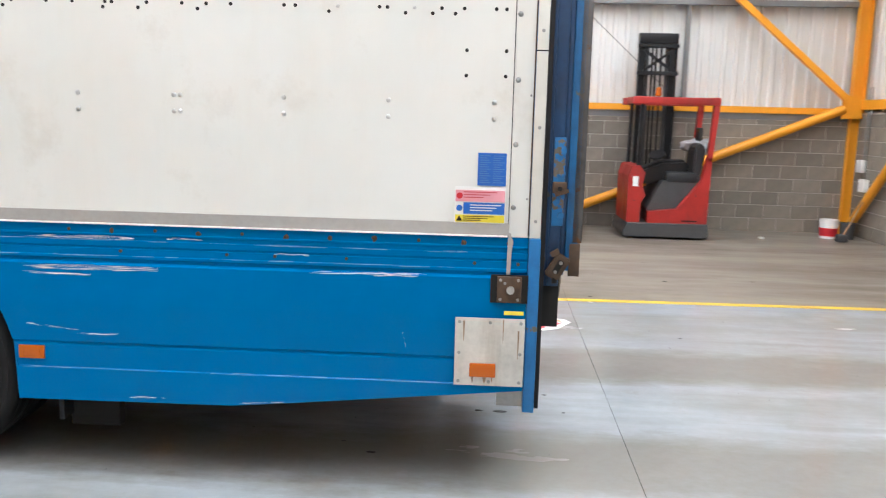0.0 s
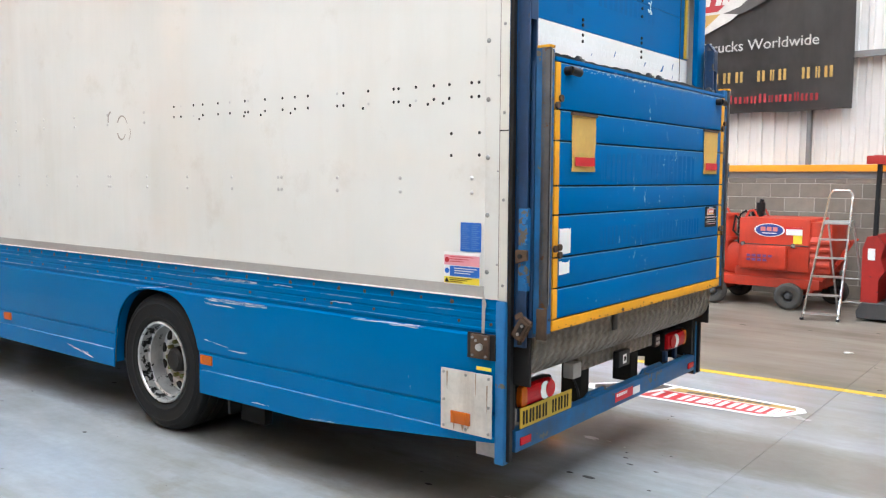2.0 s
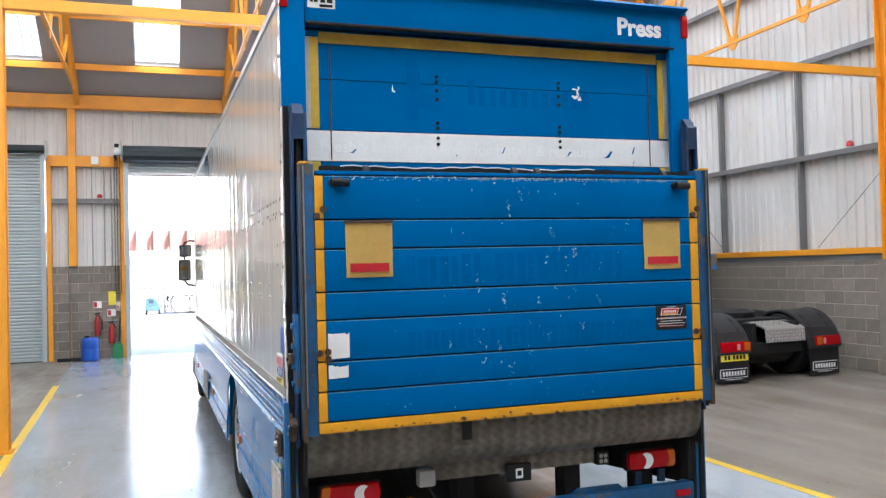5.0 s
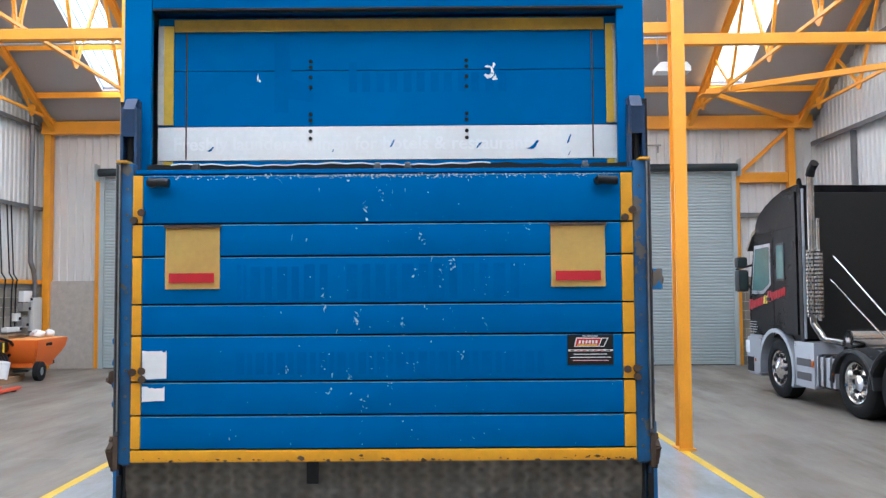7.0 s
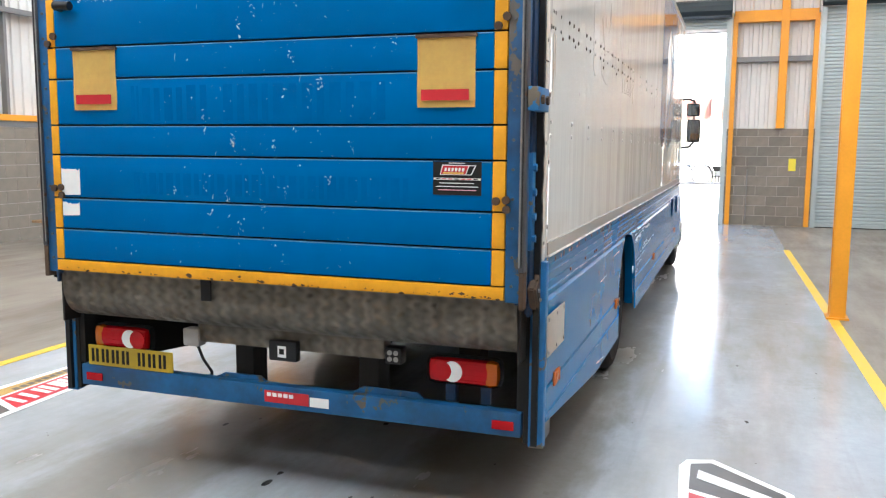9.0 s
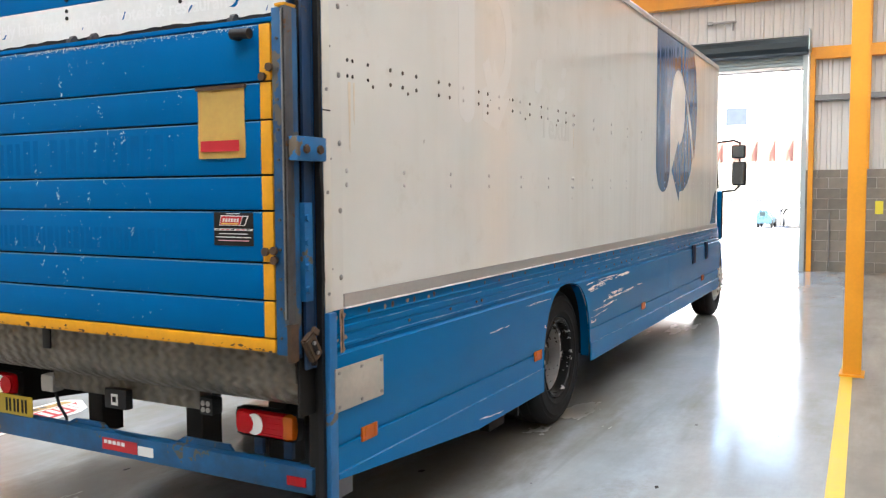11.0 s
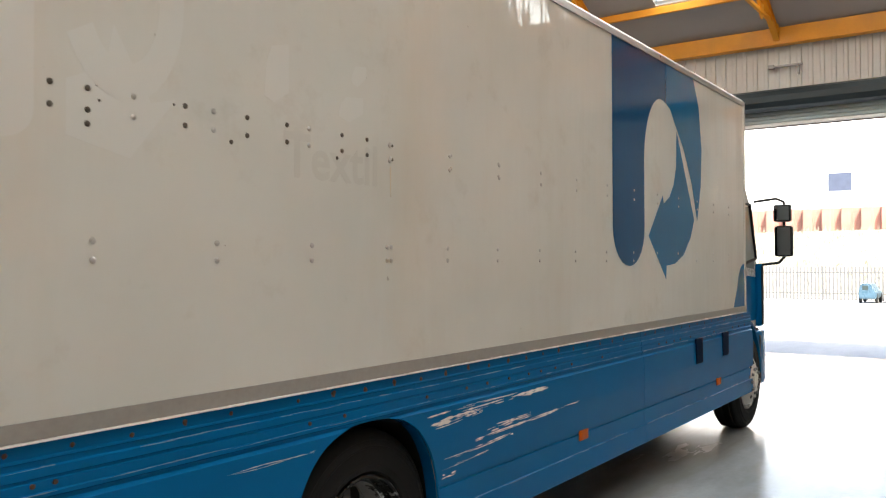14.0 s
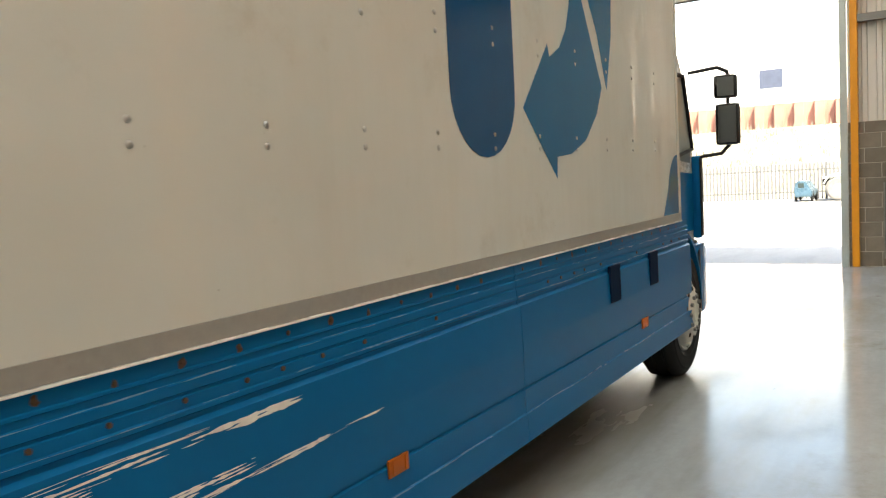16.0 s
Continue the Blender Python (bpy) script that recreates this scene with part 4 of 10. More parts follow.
def skirt_run(s, x0, x1, name, label):
    """A length of pressed skirt between two joints; the wheel arch is cut where it falls."""
    n = max(2, int((x1 - x0) / (0.025 if name == "arch_skirt" else 0.3)))
    xs = [x0 + (x1 - x0) * k / n for k in range(n + 1)]
    bm = bmesh.new()
    sheets = []
    for back in (0.0, 0.012):
        cols = []
        for x in xs:
            low = skirt_bottom(x)
            if name == "arch_skirt":
                low = max(low, arch_edge(x, s))
            col = []
            for k, (d, z) in enumerate(SKIRT):
                if z < low or k == len(SKIRT) - 1:
                    d, z = skirt_out(low), low
                col.append(bm.verts.new((x, side_y(s, d + 0.001 - back), z)))
            cols.append(col)
        for a, b in zip(cols, cols[1:]):
            for k in range(len(SKIRT) - 1):
                q = [a[k], b[k], b[k + 1], a[k + 1]]
                if (q[0].co - q[3].co).length < 1e-6 and (q[1].co - q[2].co).length < 1e-6:
                    continue
                bm.faces.new(q)
        sheets.append(cols)
    out, inn = sheets
    for k in range(len(xs) - 1):
        bm.faces.new((out[k][-1], out[k + 1][-1], inn[k + 1][-1], inn[k][-1]))
    for e in (0, -1):
        for k in range(len(SKIRT) - 1):
            if (out[e][k].co - out[e][k + 1].co).length > 1e-6:
                bm.faces.new((out[e][k], out[e][k + 1], inn[e][k + 1], inn[e][k]))
    bmesh.ops.remove_doubles(bm, verts=bm.verts[:], dist=1e-5)
    bmesh.ops.recalc_face_normals(bm, faces=bm.faces[:])
    ob = part(name, bm, BLUE_SKIRT, truck, label, smooth=False)
    bm = bmesh.new()
    r = random.Random(int(-x0 * 100) + s)
    for k in range(int((x1 - x0) / 0.205)):
        x = x1 - 0.09 - 0.205 * k
        z = 1.196 + r.uniform(-0.006, 0.006)
        rivet(bm, s, x, z, 0.009)
        if r.random() < 0.65:
            stain = [(x + 0.014 * (0.5 + 0.7 * r.random()) * math.cos(a * 0.698), z - 0.003 + 0.016 * (0.5 + 0.7 * r.random()) * math.sin(a * 0.698)) for a in range(9)]
            prism(bm, stain, "y", side_y(s, 0.0012), side_y(s, 0.0020))
        if r.random() < 0.5:
            x += r.uniform(-0.08, 0.08)
            rod(bm, (x, side_y(s, 0.0), 1.10), (x, side_y(s, 0.0135), 1.10), 0.008, 8)
    tagged(part("bolts", bm, RUST, ob, "rusty bolt heads"), kind="stuff")
    return ob


def marker(s, x, z, d, w=0.062, parent=None):
    bm = shape(slab_y, s, x - w, x + w, d, d + 0.012, z - 0.032, z + 0.032, 0.004)
    m = part("side_marker", bm, AMBER, parent or truck, "amber side marker lamp")
    for k in (-0.62, 0.62):
        part("lens_rib", shape(slab_y, s, x + k * w - 0.003, x + k * w + 0.003, d + 0.012, d + 0.0145, z - 0.026, z + 0.026), AMBER, m, smooth=False)
    return m


def skirts():
    for s in (-1, 1):
        mid, half, rise = ARCH[s]
        fore, aft = mid - half + 0.007, mid + half + 0.003
        joint = -5.54 if s < 0 else -5.78
        skirt_run(s, aft, 0.30, "rear_skirt", "blue pressed side skirt with scuffs and scratches")
        skirt_run(s, fore, aft, "arch_skirt", "blue skirt over the rear wheel arch")
        skirt_run(s, joint, fore, "middle_skirt", "scraped blue side skirt")
        skirt_run(s, -8.84, joint - 0.006, "front_skirt", "blue side skirt")
        # inward return and dark liner of the wheel arch
        for name, m, d0, d1, grow, lab in (("arch_return", BLUE_SKIRT, 0.012, -0.05, 0.0, "blue turned-in wheel arch edge"), ("arch_liner", DARK, -0.05, -0.64, 0.012, "dark wheel arch liner")):
            bm = bmesh.new()
            xs = [mid - (half - 0.0005 + grow) * math.cos(math.pi * k / 30) for k in range(31)]
            r0 = [bm.verts.new((x, side_y(s, d0), arch_edge(mid + (x - mid) * half / (half + grow), s) + grow)) for x in xs]
            r1 = [bm.verts.new((v.co.x, side_y(s, d1), v.co.z)) for v in r0]
            for k in range(30):
                bm.faces.new((r0[k], r0[k + 1], r1[k + 1], r1[k]))
            bmesh.ops.solidify(bm, geom=bm.faces[:], thickness=0.004)
            part(name, bm, m, truck, lab)
    for x in (-2.03, -4.85, -7.78):
        marker(-1, x, 0.605, 0.027)
    for x in (-1.99, -4.72, -7.62):
        marker(1, x, 0.638, 0.026)
    marker(1, 0.06, 0.655, 0.026)
    # nearside: riveted plate with a lamp, control box, labels
    plate = part("cover_plate", shape(slab_y, -1, -0.02, 0.298, 0.052, 0.057, 0.535, 0.855, 0.001), mat("worn_white_plate", (0.55, 0.53, 0.48), 0.5, 0.2, var=0.2, scale=6.0, streaks=((0.30, 0.24, 0.18), 0.38, (6, 6, 0.9))), truck, "dirty pale metal plate riveted to the skirt")
    for x in (0.0, 0.14, 0.28):
        for z in (0.555, 0.69, 0.835):
            if (x, z) != (0.14, 0.69):
                bm = bmesh.new()
                rod(bm, (x, side_y(-1, 0.057), z), (x, side_y(-1, 0.061), z), 0.008, 8)
                part("rivet", bm, STEEL, plate)
    marker(-1, 0.11, 0.61, 0.057, 0.06, plate)
    stain = mat("brown_run", (0.28, 0.19, 0.12), 0.6, var=0.3, scale=14.0)
    for x, z, w, h in ((0.065, 0.578, 0.005, 0.035), (0.12, 0.575, 0.009, 0.03), (0.155, 0.58, 0.004, 0.03), (0.27, 0.80, 0.004, 0.15), (0.02, 0.84, 0.005, 0.10), (0.20, 0.85, 0.003, 0.12)):
        flat_on_side("rust_run", -1, [(x - w, z), (x - w * 0.5, z - h * 0.7), (x, z - h), (x + w * 0.6, z - h * 0.6), (x + w, z)], 0.0572, stain, plate, "", 0.0006)
    ctl = part("control_box", shape(slab_y, -1, 0.135, 0.305, 0.033, 0.040, 0.925, 1.055), DARK, truck, "rusty tail lift control box in a dark recess", smooth=False)
    part("control_plate", shape(slab_y, -1, 0.165, 0.275, 0.041, 0.058, 0.93, 1.05, 0.004), RUST, ctl, "rusty control plate")
    bm = bmesh.new()
    rod(bm, (0.225, side_y(-1, 0.058), 0.99), (0.225, side_y(-1, 0.075), 0.99), 0.018, 16)
    part("key_switch", bm, ALU, ctl, "bright key switch")
    for x, z in ((0.18, 0.945), (0.26, 0.945), (0.18, 1.035), (0.26, 1.035), (0.20, 1.02)):
        bm = bmesh.new()
        rod(bm, (x, side_y(-1, 0.058), z), (x, side_y(-1, 0.064), z), 0.007, 8)
        part("screw", bm, STEEL, ctl)
    flat_on_side("label", -1, rect(0.20, 0.29, 0.872, 0.89), 0.0505, YPRINT, truck, "small yellow label")
    blue = flat_on_side("blue_label", -1, rect(0.06, 0.188, 1.455, 1.602), 0.0025, PALE_BLUE, truck, "blue instruction label")
    faint = plain("faint_blue_print", (0.10, 0.24, 0.52), 0.4)
    for k in range(13):
        z = 1.588 - 0.0100 * k
        for x0, x1 in ((0.068, 0.118 - 0.008 * ((k * 5) % 3)), (0.130, 0.180 - 0.01 * (k % 3))):
            flat_on_side("text_bar", -1, rect(x0, x1, z, z + 0.003), 0.0045, faint, blue)
    lab = flat_on_side("safety_label", -1, rect(-0.04, 0.19, 1.285, 1.45), 0.0105, WHITE, truck, "pink, blue and yellow safety label")
    flat_on_side("label_field", -1, rect(-0.036, 0.186, 1.382, 1.434), 0.0125, PINK, lab)
    flat_on_side("label_field", -1, rect(0.0, 0.186, 1.326, 1.378), 0.0125, PALE_BLUE, lab)
    flat_on_side("label_field", -1, rect(-0.036, 0.186, 1.289, 1.322), 0.0125, YPRINT, lab)
    for k in range(3):
        flat_on_side("text_bar", -1, rect(0.03, 0.17 - 0.02 * k, 1.365 - 0.012 * k, 1.369 - 0.012 * k), 0.0145, WHITE, lab)
        flat_on_side("text_bar", -1, rect(0.0, 0.14 - 0.03 * k, 1.314 - 0.009 * k, 1.317 - 0.009 * k), 0.0145, DARK, lab)
        flat_on_side("text_bar", -1, rect(0.0, 0.15 - 0.03 * k, 1.424 - 0.012 * k, 1.427 - 0.012 * k), 0.0145, RED, lab)
    bm = bmesh.new()
    rod(bm, (-0.018, side_y(-1, 0.0125), 1.408), (-0.018, side_y(-1, 0.0145), 1.408), 0.014, 20)
    part("sign_disc", bm, RED, lab)
    bm = bmesh.new()
    rod(bm, (-0.018, side_y(-1, 0.0125), 1.352), (-0.018, side_y(-1, 0.0145), 1.352), 0.014, 20)
    part("sign_disc", bm, PALE_BLUE, lab)
    flat_on_side("sign_triangle", -1, [(-0.032, 1.294), (-0.004, 1.294), (-0.018, 1.318)], 0.0145, DARK, lab)
    part("access_plate", shape(slab_y, -1, -6.26, -5.48, 0.048, 0.054, 0.42, 0.71, 0.001), mat("dull_plate", (0.33, 0.32, 0.29), 0.55, 0.3, var=0.2, scale=5.0), truck, "dull grey access plate")
    # offside: riveted plate, step slots, a scrape in the paint
    plate = part("cover_plate", shape(slab_y, 1, -0.05, 0.325, 0.036, 0.041, 0.80, 0.985, 0.001), mat("pale_plate", (0.42, 0.40, 0.35), 0.5, 0.25, var=0.15, scale=5.0), truck, "pale metal plate screwed to the skirt")
    for x in (-0.03, 0.13, 0.30):
        for z in (0.82, 0.965):
            bm = bmesh.new()
            rod(bm, (x, side_y(1, 0.041), z), (x, side_y(1, 0.045), z), 0.008, 8)
            part("rivet", bm, STEEL, plate)
    for x in (-7.07, -7.85):
        part("step_slot", shape(slab_y, 1, x - 0.085, x + 0.085, 0.02, 0.037, 0.86, 1.075), mat("slot_dark_blue", (0.001, 0.012, 0.04), 0.8, spec=0.1), truck, "dark step slot in the skirt", smooth=False)


# rear-quarter logo of the offside: plain shapes in two blues
LOGO_DARK = gloss_panel("logo_blue_dark", (0.004, 0.072, 0.20), (0.005, 0.082, 0.225))
LOGO_MID = gloss_panel("logo_blue_mid", (0.009, 0.130, 0.30), (0.011, 0.148, 0.335))


def arc(cx, cz, rx, rz, a0, a1, n=14):
    return [(cx + rx * math.cos(radians(a0 + (a1 - a0) * k / n)), cz + rz * math.sin(radians(a0 + (a1 - a0) * k / n))) for k in range(n + 1)]


def ghosts(panel):
    """Cleaner and duller traces that stripped lettering has left in the paint."""
    clean = gloss_panel("clean_trace", (0.70, 0.71, 0.68), (0.745, 0.755, 0.73))
    dull = gloss_panel("dull_trace", (0.63, 0.63, 0.59), (0.68, 0.68, 0.645))
    top = BOX_TOP - 0.08
    stroke = [(-0.90, top), (-0.90, 2.19)] + arc(-1.0, 2.19, 0.10, 0.09, 180, 360, 12)[::-1][1:-1] + [(-1.10, 2.19), (-1.10, top)]
    flat_on_side("stripped_stroke", 1, stroke, 0.0004, clean, panel, "cleaner trace of a stripped logo stroke", 0.0006)
    bow = arc(-1.40, 2.62, 0.23, 0.36, 100, 330, 20) + arc(-1.40, 2.60, 0.13, 0.22, 330, 100, 20)
    flat_on_side("stripped_stroke", 1, bow, 0.0004, clean, panel, "cleaner trace of a stripped logo bow", 0.0006)
    flat_on_side("stripped_arrow", 1, [(-1.20, 2.30), (-1.20, 2.13), (-1.42, 2.08), (-1.60, 2.30), (-1.50, 2.27), (-1.36, 2.50), (-1.33, 2.36)], 0.0002, clean, panel, "cleaner trace of a stripped logo arrow", 0.0004)
    for x0, z0, w, h in ((-2.00, 2.36, 0.13, 0.24), (-2.42, 2.34, 0.16, 0.12), (-2.50, 2.50, 0.10, 0.10)):
        flat_on_side("stripped_patch", 1, [(x0, z0 + 0.02), (x0 - w * 0.4, z0), (x0 - w, z0 + 0.05), (x0 - w, z0 + h), (x0 - w * 0.3, z0 + h * 0.9), (x0 - 0.01, z0 + h * 0.6)], 0.0003, clean, panel, "cleaner patch in the paint", 0.0005)
    lettering("stripped_word", "Textil", 0.25, dull, panel, facing((-2.10, side_y(1, 0.0004), 2.085), (-1, 0, 0), (0, 1, 0)), "faint trace of a stripped word", 0.0003, bold=0.004)["kind"] = "stuff"


def logos(near_panel, far_panel):
    # offside: a tall looped stroke with an arrow running back into it
    bar = [(-5.279, 3.372), (-5.279, 2.005)] + arc(-5.577, 2.005, 0.299, 0.292, 0, -180)[1:] + [(-5.876, 2.518)] + arc(-6.254, 2.498, 0.378, 0.543, 0, 105)
    bar += [(-6.359, 3.372)]
    flat_on_side("logo_stroke", 1, bar, 0.001, LOGO_DARK, far_panel, "dark blue painted logo stroke")
    # the loop's far limb, ending in a point
    limb = [(-6.361, 3.372), (-7.035, 3.372), (-7.194, 3.119), (-7.268, 2.748), (-7.236, 2.419), (-7.130, 2.099), (-6.992, 2.418), (-6.781, 2.706), (-6.617, 2.849), (-6.549, 2.910), (-6.465, 2.992), (-6.361, 3.027)]
    flat_on_side("logo_stroke", 1, limb, 0.001, LOGO_MID, far_panel, "mid blue painted logo stroke")
    arrow = [(-6.612, 2.828), (-6.591, 2.520), (-6.528, 2.376), (-6.433, 2.273), (-6.296, 2.211), (-6.275, 2.273), (-5.960, 1.944), (-6.338, 1.605), (-6.349, 1.713), (-6.549, 1.729), (-6.760, 1.801), (-6.950, 1.955), (-7.045, 2.109)]
    flat_on_side("logo_arrow", 1, arrow, 0.001, LOGO_MID, far_panel, "mid blue painted logo arrow")
    arrow = [(-5.899, 3.372), (-6.126, 3.072), (-6.391, 2.934), (-6.955, 2.835), (-6.955, 2.776), (-7.405, 2.424), (-6.936, 1.821), (-6.842, 1.928), (-6.324, 2.045), (-5.946, 2.271), (-5.804, 2.584), (-5.804, 2.976)]
    ghosts(far_panel)
    flat_on_side("logo_arrow", -1, arrow, 0.001, LOGO_MID, near_panel, "mid blue painted logo arrow")
    strip = [(-5.823, 3.372), (-5.425, 3.372), (-5.444, 3.026), (-5.615, 2.644), (-5.710, 2.976)]
    flat_on_side("logo_stroke", -1, strip, 0.001, LOGO_DARK, near_panel, "dark blue painted logo stroke")
    for s, p in ((1, far_panel), (-1, near_panel)):
        foot = [(-8.68, 1.29), (-8.24, 1.29)] + arc(-8.62, 1.36, 0.26, 0.36, 20, 85, 8) + [(-8.68, 1.73)]
        flat_on_side("painted_foot", s, foot, 0.001, LOGO_MID, p, "blue painted corner")


near_panel, far_panel = box_side(-1), box_side(1)
skirts()
logos(near_panel, far_panel)
part("roof_panel", shape(box, BOX_FRONT, 0.2, side_y(-1, -0.04), side_y(1, -0.04), BOX_TOP + 0.0, BOX_TOP + 0.03), WHITE_BOX, truck, smooth=False)
part("front_panel", shape(box, BOX_FRONT - 0.02, BOX_FRONT + 0.02, side_y(-1, -0.03), side_y(1, -0.03), 1.1, BOX_TOP), WHITE_BOX, truck, smooth=False)
part("box_floor", shape(box, BOX_FRONT, 0.2, side_y(-1, -0.03), side_y(1, -0.03), 1.08, 1.2), DARK, truck, "dark underside of the box floor", smooth=False)


def rear_frame():
    """Blue portal, roller shutter set back in it, lower posts."""
    f = part("rear_frame", shape(box, 0.20, 0.335, 3.95, 6.25, 3.225, 3.45, 0.008), BLUE, truck, "blue rear frame header")
    for s in (-1, 1):
        y0, y1 = sorted((side_y(s, 0.012), side_y(s, -0.118)))
        part("rear_post", shape(box, 0.302, 0.338, y0, y1, 1.0, 3.45, 0.004), BLUE, truck, "blue rear corner post")
        part("lower_post", shape(box, 0.302, 0.355, *sorted((side_y(s, 0.036), side_y(s, -0.03))), 0.405, 1.222, 0.005), BLUE_WORN, truck, "blue lower corner post with rusty edges")
        part("side_cover", shape(slab_y, s, 0.303, 0.353, 0.0122, 0.0155, 1.2235, 2.765, 0.001), CREAM, truck, "cream painted steel cover strip with chips")
        for z in (1.30, 1.72, 2.14, 2.56):
            part("cover_screw", shape(rod, (0.328, side_y(s, 0.0155), z), (0.328, side_y(s, 0.0185), z), 0.008, 8), STEEL, truck)
        part("cover_joint", shape(slab_y, s, 0.3025, 0.3535, 0.0150, 0.0162, 2.052, 2.058), DARK, truck, smooth=False)
        bm = bmesh.new()
        rs = random.Random(31 + s)
        zs = [0.42 + 0.045 * k for k in range(53)]
        prism(bm, [(side_y(s, -0.014), zs[0])] + [(side_y(s, 0.012 + (0.007 * rs.random() if 1.2 < z < 1.9 else 0.0)), z) for z in zs] + [(side_y(s, -0.014), zs[-1])], "x", 0.356, 0.376)
        part("seal", bm, BLACK, truck, "black rubber edge with ragged wear", smooth=False)
        part("marker_lamp", shape(box, 0.30, 0.352, *sorted((side_y(s, 0.014), side_y(s, -0.03))), 3.29, 3.43, 0.01), REDLENS, truck, "red end-outline marker lamp")
    bm = bmesh.new()
    prism(bm, [(0.19, 3.45), (0.37, 3.445), (0.395, 3.455), (0.37, 3.475), (0.19, 3.50)], "y", 3.84, 6.32)
    part("roof_lip", bm, BLUE, truck, "blue overhanging roof lip")
    part("header_seal", shape(box, 0.30, 0.345, 3.955, 6.245, 3.214, 3.227, 0.003), BLACK, truck, "dark rubber strip", smooth=False)
    sh = part("shutter_door", shape(box, 0.225, 0.25, 3.955, 6.245, 2.942, 3.205), BLUE, truck, "blue rear roller shutter", smooth=False)
    part("shutter_slat", shape(box, 0.225, 0.25, 3.955, 6.245, 2.664, 2.938), BLUE, sh, smooth=False)
    part("shutter_slat", shape(box, 0.225, 0.25, 3.955, 6.245, 1.1, 2.49), BLUE, sh, smooth=False)
    part("white_band", shape(box, 0.225, 0.2515, 3.955, 6.245, 2.494, 2.66), mat("white_band_paint", (0.76, 0.775, 0.77), 0.4, var=0.08, scale=3.0, chips=((0.30, 0.36, 0.42), 0.27, 16.0)), sh, "white painted band with chipped paint", smooth=False)
    lettering("faded_line", "Freshly laundered linen for hotels & restaurants", 0.093, mat("faded_white_letters", (0.795, 0.81, 0.81), 0.45, var=0.04), sh, facing((0.2517, 4.03, 2.545), (0, 1, 0), (1, 0, 0)), "faint white words left on the band", 0.0006, bold=0.0015)["kind"] = "stuff"
    part("backing", shape(box, 0.205, 0.224, 3.955, 6.245, 1.1, 3.21), DARK, sh, smooth=False)
    worn = mat("worn_yellow_strip", (0.55, 0.36, 0.03), 0.55, var=0.2, scale=4.0, chips=((0.50, 0.50, 0.46), 0.30, 6.0))
    bare = mat("worn_grey_strip", (0.42, 0.42, 0.38), 0.5, var=0.2, scale=5.0, chips=((0.45, 0.30, 0.04), 0.32, 6.0))
    for ya, yb, yc in ((3.957, 3.986, 4.032), (6.243, 6.208, 6.172)):
        for z0, z1 in ((2.67, 3.165), (2.38, 2.49)):
            part("guide_strip", shape(box, 0.252, 0.262, *sorted((ya, yb)), z0, z1), bare, sh, "grey strip rubbed bare", smooth=False)
            part("guide_strip", shape(box, 0.252, 0.2605, *sorted((yb, yc)), z0, z1), worn, sh, "worn yellow guide strip", smooth=False)
    part("top_strip", shape(box, 0.252, 0.262, 4.036, 6.164, 3.135, 3.195), mat("dull_yellow_strip", (0.35, 0.22, 0.02), 0.6, var=0.3, scale=4.0), sh, "dull yellow strip", smooth=False)
    for y in (4.095, 6.105):
        part("rust_line", shape(box, 0.2505, 0.254, y - 0.0035, y + 0.0035, 2.5, 3.13), RUST, sh, smooth=False)
    bm = bmesh.new()
    for y in (4.71, 5.482):
        for z in (2.985, 2.955, 2.905, 2.855, 2.72, 2.69, 2.635, 2.60):
            rod(bm, (0.251, y, z), (0.257, y, z), 0.0098, 8)
    tagged(part("hinge_bolts", bm, DARK, sh, "dark hinge bolts"), kind="stuff")
    lettering("word_press", "Press", 0.145, WHITE, f, facing((0.3365, 5.845, 3.285), (0, 1, 0), (1, 0, 0)), "white lettering", bold=0.005)
    flat_on_rear("badge", 0.3355, rect(3.965, 4.115, 3.30, 3.405), WHITE, f, "white badge with dark shapes")
    for y0, y1, z0, z1 in ((3.98, 3.995, 3.33, 3.39), (4.0, 4.02, 3.33, 3.365), (4.035, 4.06, 3.33, 3.385), (4.07, 4.10, 3.33, 3.37), (4.03, 4.10, 3.306, 3.32)):
        flat_on_rear("badge_bar", 0.3375, rect(y0, y1, z0, z1), DARK, f)
    # blue knocks in the white band
    for k, (y, z, w, h) in enumerate(((4.21, 2.552, 0.016, 0.010), (4.82, 2.54, 0.004, 0.006), (5.11, 2.575, 0.010, 0.018), (5.54, 2.562, 0.012, 0.014), (5.80, 2.565, 0.026, 0.020), (5.985, 2.592, 0.010, 0.022), (5.985, 2.52, 0.005, 0.010))):
        bend = 0.6 if k % 2 else -0.4
        up = [(y - w + 2 * w * j / 5 , z - h + 2 * h * j / 5 + bend * w * math.sin(math.pi * j / 5)) for j in range(6)]
        dn = [(a + 0.35 * w + 0.3 * w * rng.random(), b - 0.30 * h * math.sin(math.pi * (j + 0.3) / 5.6) - 0.002) for j, (a, b) in enumerate(up)]
        flat_on_rear("paint_scuff", 0.2517, up + dn[::-1], BLUE, sh)
    # scuffs where the paint has gone
    for y, z, w, h in ((5.595, 2.905, 0.022, 0.016), (5.625, 2.897, 0.014, 0.018), (5.61, 2.935, 0.010, 0.016), (5.59, 2.955, 0.012, 0.008), (5.618, 2.962, 0.008, 0.012), (4.448, 2.905, 0.004, 0.022), (4.458, 2.89, 0.008, 0.007)):
        poly = [(y + w * (0.4 + rng.random()) * math.cos(a * 0.571), z + h * (0.4 + rng.random()) * math.sin(a * 0.571)) for a in range(11)]
        flat_on_rear("paint_scuff", 0.2505, poly, WHITE, sh)


